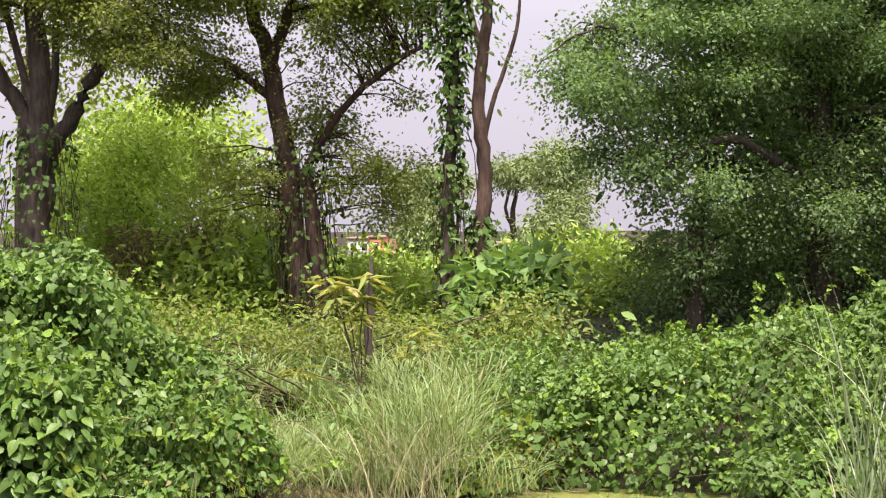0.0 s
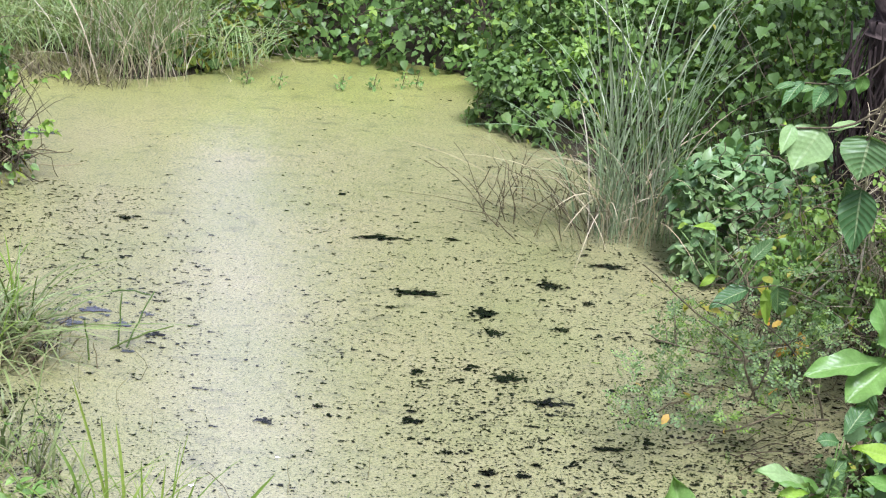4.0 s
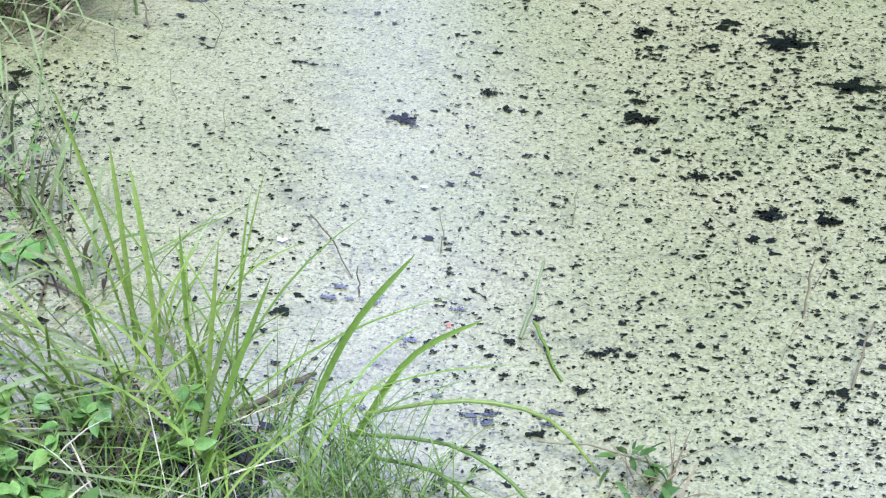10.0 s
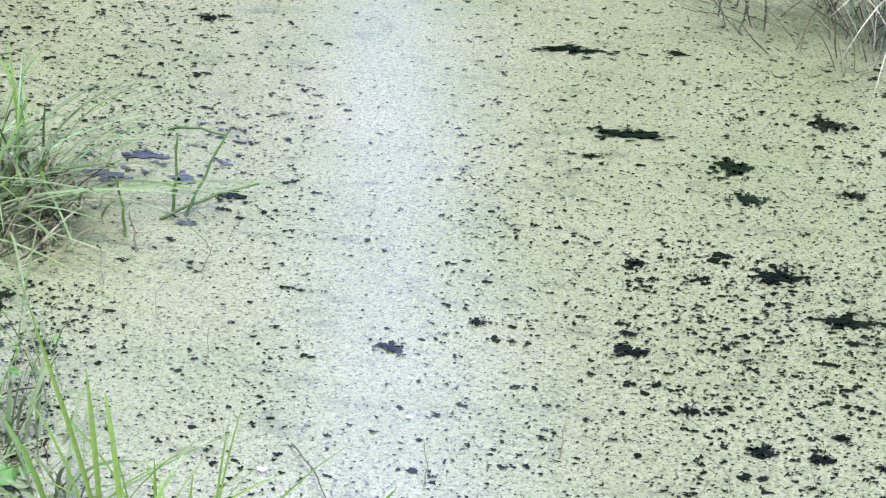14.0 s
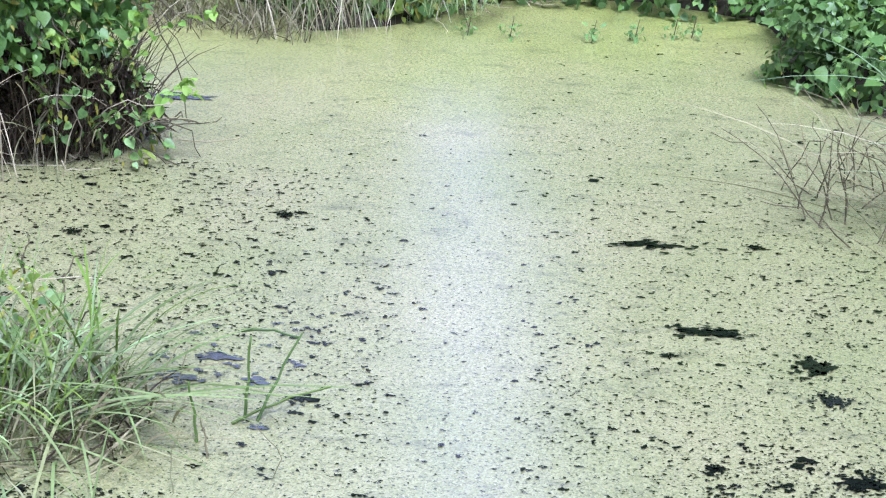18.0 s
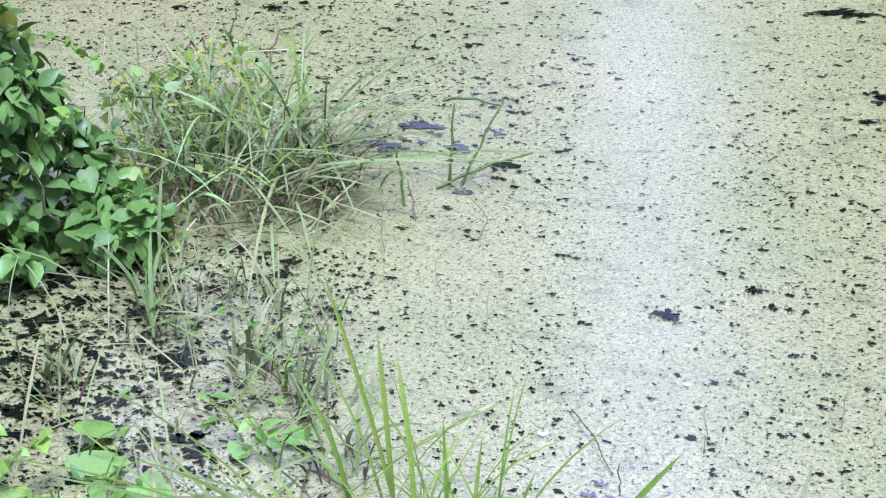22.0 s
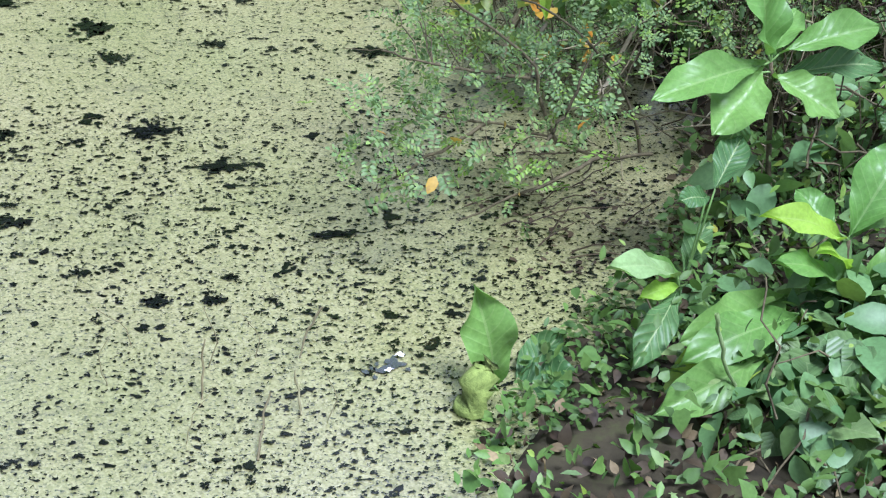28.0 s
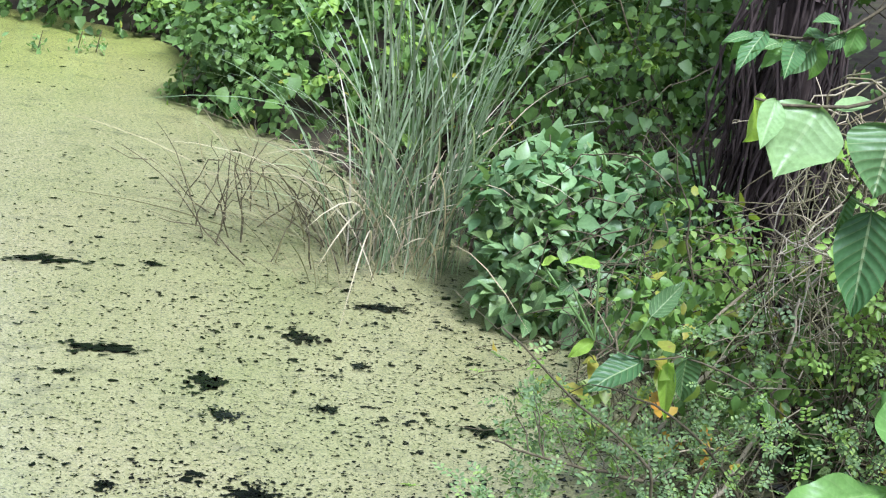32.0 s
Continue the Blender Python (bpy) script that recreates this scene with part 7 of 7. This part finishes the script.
for k, (x, y, h, c) in enumerate(((-1.47, 3.38, 0.34, 9), (-1.16, 3.25, 0.26, 10), (-0.98, 3.12, 0.28, 10), (-1.27, 3.62, 0.26, 7), (-1.62, 3.1, 0.22, 5), (-0.85, 2.85, 0.3, 9))):
    tuft("small tuft of dull grass and rotten litter in the duckweed", [("blades", join([blades(c, (x, y, -.01), 0.05, h, 0.25, 0.011, 1050 + k, 0.6, steps=7), blades(c // 2, (x, y, 0), 0.1, h * .7, 1.1, 0.01, 1060 + k, 0.4, steps=7)]), GRASS_DULL), ("rotten_blades", blades(14, (x, y, 0), 0.08, 0.1, 1.0, 0.007, 1070 + k, 0.5, steps=5), ROTTEN)], (x, y, 0))
NEAR_CARPET = [(-1.85, 2.42, 0.06, 0.38, 0.26, 0.2), (-1.5, 2.2, 0.08, 0.35, 0.22, 0.18), (-1.15, 2.03, 0.05, 0.35, 0.18, 0.14), (-0.8, 1.98, 0.02, 0.3, 0.15, 0.12), (-0.3, 1.92, 0.0, 0.3, 0.12, 0.1)]
vine_bush("carpet of bright creeping leaves on the near shore", NEAR_CARPET, [("leaves", POINTED, 1300, 0.06, BROAD, 0.4), ("dark_leaves", HEART, 500, 0.066, VINE_DEEP, 0.6), ("light_leaves", HEART, 260, 0.05, GLAUCOUS, 0.08)], 1031, 20, name="climber_carpet", stem_length=0.2, single=300, gaps=0.6, droop=0.6, flat=0.9, shoot=10)
floaters = thing("floating_leaves", (-1.36, 2.75, 0), "pale round leaves lying on the duckweed", "leaves")
for i, (x, y, s) in enumerate(((-1.4, 2.72, 0.13), (-1.3, 2.62, 0.11), (-1.22, 2.72, 0.09), (-1.45, 2.87, 0.1), (-1.1, 2.85, 0.06), (-0.95, 2.95, 0.06))):
    part("leaf", place(HEART, np.array([(x, y, 0.035)]), np.array([(math.sin(i * 2.1), math.cos(i * 1.7), -.05)]), np.array([(0.1, -.3, 1.0)]), s, 1.2), BROAD if i % 2 else SAPLING, floaters)
weed = thing("weed_clump", (0.41, 2.22, 0), "small drowned weed clump with brown leaves", "plant")
part("leaves", leaf_cover([(0.41, 2.22, 0.02, 0.08, 0.12, 0.08)], 60, OVAL, 0.042, 1041, 0.6), VINE_DEEP, weed, kind="stuff")
part("stalks", blades(26, (0.41, 2.22, 0), 0.08, 0.16, 0.5, 0.004, 1042, 0.5), DEAD, weed, kind="stuff")
weed = thing("weed_clump", (0.95, 2.12, 0), "low leafy weeds at the waterline", "plant")
part("leaves", leaf_cover([(0.9, 2.1, 0.0, 0.2, 0.1, 0.1), (1.2, 2.15, 0.03, 0.2, 0.12, 0.1)], 130, POINTED, 0.032, 1043, 0.6, flat=1.2), VINE_DEEP, weed, kind="stuff")
part("stalks", blades(24, (1.05, 2.12, 0), 0.2, 0.16, 0.4, 0.004, 1044, 0.5), GRASS, weed, kind="stuff")


def stick(label, points, r=0.004, mat=None, name="stick"):
    t = tagged(new(name, mesh_of(name, *tube(bent(points, 8, .002, 5), [r, r * .6], 5), mat or TWIG, True)), label, "stick", "sticks in the pond")
    return t


stick("bent green-brown leaf blade lying on the duckweed", [(0.17, 2.73, 0.006), (0.2, 2.82, 0.05), (0.22, 2.9, 0.1)], 0.005, GRASS_DULL)
stick("broken pale blade lying on the duckweed", [(0.2, 2.76, 0.03), (0.23, 2.68, 0.012), (0.26, 2.59, 0.006)], 0.0045, GRASS)
stick("thin dark stalk standing in the pond", [(-0.34, 3.16, 0.02), (-0.27, 3.03, 0.03), (-0.22, 2.93, 0.005)], 0.0025)
stick("short dark stalk standing in the pond", [(-0.2, 2.87, 0), (-0.205, 2.9, 0.06)], 0.0025)
for i, (a, b) in enumerate((((-0.87, 4.31, 0.004), (-0.6, 4.5, 0.05)), ((-0.84, 4.35, 0), (-0.83, 4.42, 0.24)), ((-0.8, 4.34, 0), (-0.69, 4.5, 0.22)), ((-0.9, 4.62, 0.16), (-0.72, 4.62, 0.15)), ((-0.95, 4.19, 0), (-0.97, 4.2, 0.19)),
                            ((-0.9, 4.1, 0), (-0.92, 4.12, 0.12)), ((1.19, 3.16, 0.02), (1.06, 2.9, 0.06)), ((0.89, 2.61, 0.004), (0.95, 2.75, 0.08)), ((0.82, 2.86, 0), (0.83, 2.9, 0.14)), ((1.03, 2.76, 0), (1.02, 2.8, 0.1)),
                            ((0.45, 2.3, 0.03), (0.2, 2.34, 0.05)))):
    stick("thin dead stalk leaning in the duckweed", [a, ((a[0] + b[0]) / 2, (a[1] + b[1]) / 2 + .01, (a[2] + b[2]) / 2 + .01), b], 0.0052 if i < 5 else 0.0035, SEDGE if i < 5 else STRAW_GREY)
arch = thing("bent_blade", (0.0, 2.33, 0), "long dark-tipped blade arching down to the water", "grass blade")
for i, pts in enumerate(([(-0.15, 2.34, 0.1), (0.05, 2.36, 0.13), (0.22, 2.35, 0.1), (0.33, 2.3, 0.0)], [(-0.18, 2.3, 0.08), (0.02, 2.26, 0.1), (0.15, 2.2, 0.06), (0.22, 2.14, 0.0)], [(-0.16, 2.26, 0.06), (0.0, 2.2, 0.08), (0.1, 2.13, 0.04), (0.16, 2.08, 0.0)])):
    part("blade", tube(bent(pts, 10), [0.005, 0.006, 0.003], 4), GRASS if i == 0 else SEDGE, arch)
log = new("driftwood", mesh_of("driftwood", *tube(bent([(-0.42, 2.44, 0.005), (-0.33, 2.5, 0.02), (-0.27, 2.57, 0.01)], 8, .004, 9), [0.006, 0.008, 0.004], 7), TWIG, True))
tagged(log, "short mossy piece of driftwood in the grass", "driftwood")
stump = new("rotten_stump", mesh_of("rotten_stump", *tube(bent([(1.42, 2.7, -0.02), (1.44, 2.71, 0.06), (1.47, 2.73, 0.11)], 8, .008, 12), [0.045, 0.04, 0.03], 9), plain_material("mossy_wood", [(0.3, (0.07, 0.1, 0.02)), (0.7, (0.2, 0.26, 0.06))], 40, 0.9, 0.6), True))
tagged(stump, "mossy rotten stub at the waterline", "stump")
for i, (x, y, s, m, lab) in enumerate(((-0.07, 3.32, 0.011, WHITE_SCRAP, "white scrap floating on the duckweed"), (-0.40, 3.06, 0.014, WHITE_SCRAP, "white scrap floating on the duckweed"), (0.01, 2.76, 0.005, RED_SCRAP, "small red scrap floating on the duckweed"), (1.33, 2.94, 0.012, WHITE_SCRAP, "crumpled plastic scrap in a dark gap"), (1.28, 2.88, 0.01, WHITE_SCRAP, "crumpled plastic scrap in a dark gap"))):
    v, f = blot(x, y, s, s * .6, 0.008, 1100 + i, 9, 0.4)
    v[:, 2] += np.random.default_rng(i).uniform(0, .008, len(v))
    tagged(new("floating_scrap", mesh_of("floating_scrap", v, f, m)), lab, "litter", "scraps on the pond")
for i, (x, y) in enumerate(((-0.49, 8.86), (-0.26, 8.83), (0.18, 8.85), (0.41, 8.91), (0.62, 9.0), (0.72, 9.02))):
    sp = thing("water_sprig", (x, y, 0), "small leafy sprig standing out of the duckweed", "plant", "sprigs in the pond")
    part("leaves", leaf_cover([(x, y, 0.04, 0.06, 0.05, 0.07)], 26, OVAL, 0.035, 1120 + i, 0.7), TREE_LEAF, sp, kind="stuff")
    part("stem", tube(bent([(x, y, -0.01), (x + .01, y, .06), (x + .02, y, .12)], 5), [0.003, 0.002], 4), TWIG, sp)


# ---- dry creepers, canes and young shoots on the shaded bank ----
def hanging_tangle(label, boxes, n, seed, length, r, mat, name="creeper_tangle"):
    """Crooked dry creepers that hang and loop through each other; boxes: centre and half sizes."""
    c0 = np.mean([b[:3] for b in boxes], axis=0)
    t = thing(name, (c0[0], c0[1], float(ground_height(c0[0], c0[1])[0])), label, "creepers")
    g = np.random.default_rng(seed)
    out = []
    for i in range(n):
        b = np.array(boxes[i % len(boxes)], dtype=float)
        q = b[:3] + g.uniform(-1, 1, 3) * b[3:]
        ln = length * g.uniform(.4, 1.2)
        e = unit(np.array([g.normal(0, .6), g.normal(0, .3), -1.0]))
        pts = [q, q + e * ln * .35 + g.normal(0, .07, 3), q + e * ln * .7 + g.normal(0, .09, 3), q + e * ln + np.array([g.normal(0, .15), 0, g.uniform(-.02, .12)])]
        P = bent(pts, 12, .006, int(g.integers(1 << 30)))
        P[:, 2] = np.maximum(P[:, 2], 0.01)
        out.append(tube(P, [r * g.uniform(.6, 1.4), r * .5], 4))
    half = len(out) // 4
    for a in out[:half]:
        part("creeper", a, mat[0], t, smooth=True)
    part("fine_creepers", join(out[half:]), mat[1], t, kind="stuff", smooth=True)
    return t


hanging_tangle("tangle of tan dry creepers hanging over the dark bank", [(2.62, 4.15, 1.25, 0.18, 0.15, 0.2), (2.75, 4.2, 0.85, 0.3, 0.15, 0.2), (3.1, 4.25, 1.2, 0.25, 0.15, 0.25)], 300, 1401, 0.45, 0.0026, (STRAW, STRAW_GREY))
hanging_tangle("tangle of dry brown stems below a dark trunk", [(2.45, 4.9, 0.55, 0.3, 0.15, 0.2), (2.3, 4.5, 0.4, 0.3, 0.15, 0.15), (2.9, 3.7, 0.6, 0.3, 0.2, 0.2)], 170, 1402, 0.4, 0.0026, (STRAW_GREY, TWIG))
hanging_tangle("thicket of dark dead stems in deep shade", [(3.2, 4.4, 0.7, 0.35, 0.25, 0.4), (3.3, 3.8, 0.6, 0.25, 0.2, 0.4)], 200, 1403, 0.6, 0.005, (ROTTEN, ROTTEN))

# pale canes leaning from the bank
for pts in ([(2.05, 4.2, 0.12), (2.15, 4.25, 0.4), (2.6, 4.4, 0.85)], [(2.15, 4.2, 0.12), (2.25, 4.25, 0.35), (2.75, 4.4, 0.8)], [(2.3, 4.0, 0.15), (2.45, 4.05, 0.45), (2.5, 4.15, 0.75)]):
    tagged(new("cane", mesh_of("cane", *tube(bent(pts, 12, .006, 1410), [0.009, 0.004], 5), STRAW, True)), "pale dry cane leaning from the bank", "stick", "canes on the bank")


def shoot_plant(label, boughs, leaf, size, seed, shape=OVAL, name="shoot", step=2, width=1.0, foot=None, per=3, spread=0.012):
    """A young plant: arching shoots with leaves along them."""
    foot = foot or boughs[0][0]
    t = thing(name, (foot[0], foot[1], max(0.0, float(ground_height(foot[0], foot[1])[0]))), label, "plant")
    g = np.random.default_rng(seed)
    for i, pts in enumerate(boughs):
        P = bent(pts, 16, .006, seed + i)
        part("stem", tube(P, [0.004, 0.002], 4), TWIG, t, smooth=True)
        q = np.repeat(P[3::step], per, axis=0)
        n = len(q)
        part("leaves", place(shape, q + g.normal(0, spread, (n, 3)), g.normal(0, .8, (n, 3)) + np.array([0, -.3, .1]), g.normal(0, .35, (n, 3)) + np.array([0, -.5, 1.0]), size * g.uniform(.55, 1.2, n), width), leaf, t, kind="stuff")
    return t


shoot_plant("young feathery shoots of bright lime green", [[(2.6, 3.95, 0.3), (2.55, 3.9, 0.8), (2.42, 3.85, 1.15), (2.36, 3.8, 1.3)], [(2.6, 3.95, 0.5), (2.6, 3.88, 0.9), (2.6, 3.82, 1.08)], [(2.6, 3.95, 0.5), (2.68, 3.88, 0.9), (2.78, 3.82, 1.1)], [(2.6, 3.95, 0.4), (2.5, 3.88, 0.8), (2.45, 3.82, 0.95)],
                                                              [(2.6, 3.95, 0.45), (2.7, 3.88, 0.85), (2.72, 3.82, 0.98)]], VINE_TIP, 0.125, 1421, FEATHER, step=2, width=1.1, per=2, spread=0.03)
shoot_plant("sprigs of bright yellow-green leaves above the water", [[(2.55, 4.7, 0.15), (2.45, 4.5, 0.55), (2.3, 4.3, 0.8)], [(2.55, 4.7, 0.15), (2.6, 4.5, 0.6), (2.55, 4.3, 0.85)], [(2.55, 4.7, 0.15), (2.4, 4.5, 0.4), (2.15, 4.35, 0.6)], [(2.55, 4.7, 0.15), (2.7, 4.5, 0.5), (2.75, 4.3, 0.75)]], VINE_TIP, 0.05, 1427, POINTED, step=1, per=5, spread=0.04)
shoot_plant("grey-green feathery shrub among dead stems", [[(2.8, 3.75, 0.2), (2.85, 3.7, 0.6), (2.95, 3.65, 0.95)], [(2.8, 3.75, 0.2), (2.7, 3.7, 0.55), (2.55, 3.65, 0.8)], [(2.8, 3.75, 0.2), (2.75, 3.7, 0.7), (2.72, 3.65, 0.9)], [(2.8, 3.75, 0.3), (2.95, 3.7, 0.7), (3.1, 3.68, 1.0)],
                                                             [(2.8, 3.75, 0.3), (3.0, 3.72, 0.6), (3.15, 3.7, 0.8)], [(2.8, 3.75, 0.2), (2.6, 3.7, 0.45), (2.45, 3.66, 0.6)]], GLAUCOUS, 0.075, 1422, FEATHER, step=1, width=1.1, per=3, spread=0.05)
shoot_plant("low feathery shrub with small grey-green leaves", [[(2.35, 4.3, 0.1), (2.3, 4.2, 0.4), (2.15, 4.1, 0.6)], [(2.35, 4.3, 0.1), (2.4, 4.2, 0.45), (2.4, 4.1, 0.7)], [(2.35, 4.3, 0.1), (2.2, 4.2, 0.35), (2.0, 4.15, 0.45)], [(2.35, 4.3, 0.1), (2.3, 4.2, 0.3), (2.25, 4.0, 0.4)]], GREY_LEAFLET, 0.07, 1423, FEATHER, step=1, width=1.2, per=3, spread=0.05)
shoot_plant("sprig of yellowing oval leaves over the water", [[(2.1, 4.4, 0.1), (1.98, 4.2, 0.4), (1.8, 4.0, 0.62)], [(2.1, 4.4, 0.1), (1.9, 4.2, 0.35), (1.72, 4.05, 0.5)], [(2.15, 4.4, 0.1), (2.1, 4.15, 0.45), (2.05, 3.95, 0.6)]], VINE_YELLOW, 0.08, 1424, OVAL, "sprig", 4, 1.3)
shoot_plant("sprig of orange-yellow withering leaves", [[(2.3, 4.3, 0.1), (2.15, 4.1, 0.35), (2.0, 3.95, 0.5)], [(2.3, 4.3, 0.1), (2.25, 4.1, 0.3), (2.2, 3.9, 0.35)]], YELLOW, 0.06, 1425, OVAL, "sprig", 6, 1.2)
shoot_plant("drooping creeper with yellow-green withered leaves", [[(3.0, 4.0, 0.3), (3.02, 3.98, 1.2), (2.95, 3.9, 1.45), (2.88, 3.86, 1.25)], [(3.0, 4.0, 0.3), (3.05, 3.98, 1.3), (3.02, 3.9, 1.42), (2.98, 3.86, 1.15)]], VINE_YELLOW, 0.055, 1426, HEART, "creeper", 2)

# ---- weeds at the near shore ----
WEED_LEAF = [mesh_of("leaf", *POINTED, RIBBED[VINE_MID.name], True), mesh_of("leaf", *POINTED, RIBBED[BROAD.name], True)]
for i, (x, y, h, k, s) in enumerate(((-0.99, 2.84, 0.16, 14, 0.05), (-1.36, 2.68, 0.12, 9, 0.06), (-0.72, 2.3, 0.2, 24, 0.045), (-0.55, 2.2, 0.16, 24, 0.042), (-1.1, 2.25, 0.2, 27, 0.045), (-1.3, 2.4, 0.22, 30, 0.045), (-0.9, 2.1, 0.2, 30, 0.045), (-1.05, 3.15, 0.18, 9, 0.03), (-1.6, 2.2, 0.22, 30, 0.05), (-0.75, 2.05, 0.2, 30, 0.045), (-1.1, 2.95, 0.12, 9, 0.03))):
    g = np.random.default_rng(1500 + i)
    w = thing("leafy_weed", (x, y, 0), "small leafy weed with pointed oval leaves at the shore", "plant", "weeds on the near shore")
    for a in range(3):
        d = g.uniform(0, 6.28)
        e = np.array([x + .1 * math.cos(d), y + .1 * math.sin(d), h * g.uniform(.7, 1.2)])
        P = bent([(x, y, -.01), (x + .03 * math.cos(d), y + .03 * math.sin(d), h * .6), e], 8)
        part("stem", tube(P, [0.003, 0.002], 4), GRASS, w, smooth=True)
        n = k // 3
        at = P[g.integers(3, 8, n)]
        leaf_parts("leaf", WEED_LEAF[(i + a) % 2], (at, g.normal(0, 1, (n, 3)) * np.array([1, 1, .3]), g.normal(0, .3, (n, 3)) + np.array([0, -.2, 1.0]), s * g.uniform(.6, 1.2, n)), w)

# thin upright stalks in the duckweed
for i, (x, y, h) in enumerate(((0.62, 2.95, 0.13), (0.7, 3.1, 0.11), (0.86, 2.98, 0.16), (0.98, 3.0, 0.12), (0.75, 2.7, 0.12), (1.08, 2.72, 0.14), (0.3, 3.2, 0.1), (-0.02, 3.05, 0.12), (-0.6, 3.5, 0.12), (-0.75, 3.7, 0.15), (-0.7, 4.0, 0.16), (-0.95, 3.9, 0.2))):
    g = np.random.default_rng(1600 + i)
    stick("hair-thin grey stalk standing in the duckweed", [(x, y, -.005), (x + g.normal(0, .015), y + .01, h * .5), (x + g.normal(0, .04), y + .02, h)], 0.0016, STRAW_GREY)

strip = thing("trodden_grass", (-2.6, 10.3, 0.1), "trodden dead grass and litter on the wet strip", "grass", kind="stuff")
part("dead_blades", join([blades(150, (-2.5 - 0.19 * (k * 0.45 - 0.6) + 0.12 * (k % 3 - 1), 9.0 + 0.45 * k, float(ground_height(-2.5 - 0.19 * (k * 0.45 - 0.6), 9.0 + 0.45 * k)[0]) - .01), 0.36, 0.2, 0.9, 0.007, 1700 + k, 0.5, steps=4) for k in range(15)]), STRAW_GREY, strip, kind="stuff")
part("green_blades", join([blades(80, (-2.5 - 0.19 * (k * 0.45 - 0.6), 9.0 + 0.45 * k, float(ground_height(-2.5 - 0.19 * (k * 0.45 - 0.6), 9.0 + 0.45 * k)[0]) - .01), 0.45, 0.24, 0.6, 0.007, 1720 + k, 0.5, steps=4) for k in range(15)]), GRASS_PALE, strip, kind="stuff")

# drowned brushwood under the feathery bush, near-black to carry the shadow there too
brush = thing("drowned_brush", (1.95, 3.6, 0), "dark drowned twigs and rotten leaves lying on the duckweed", "brushwood")
g = np.random.default_rng(1800)
tw = []
for k in range(18):
    a = np.array([g.uniform(1.7, 2.2), g.uniform(3.25, 3.9), 0.012])
    d = g.uniform(-.6, .9)
    e = a + np.array([math.cos(d), math.sin(d), 0]) * g.uniform(.08, .3) + np.array([0, 0, g.uniform(0, .05)])
    tw.append(tube(bent([a, (a + e) / 2 + np.array([0, 0, .015]), e], 6, .004, 1801 + k), [0.003, 0.0012], 4))
for k in range(12):
    part("twig", tw[k], ROTTEN, brush, smooth=True)
part("fine_twigs", join(tw[12:]), ROTTEN, brush, kind="stuff")
q = np.c_[g.uniform(1.75, 2.3, 120), g.uniform(3.2, 3.7, 120), g.uniform(.008, .03, 120)]
part("rotten_leaves", place(LEAFLET, q, g.normal(0, 1, (120, 3)) * np.array([1, 1, .1]), np.tile([0, 0, 1.0], (120, 1)), 0.03 * g.uniform(.5, 1.2, 120)), ROTTEN, brush, kind="stuff")
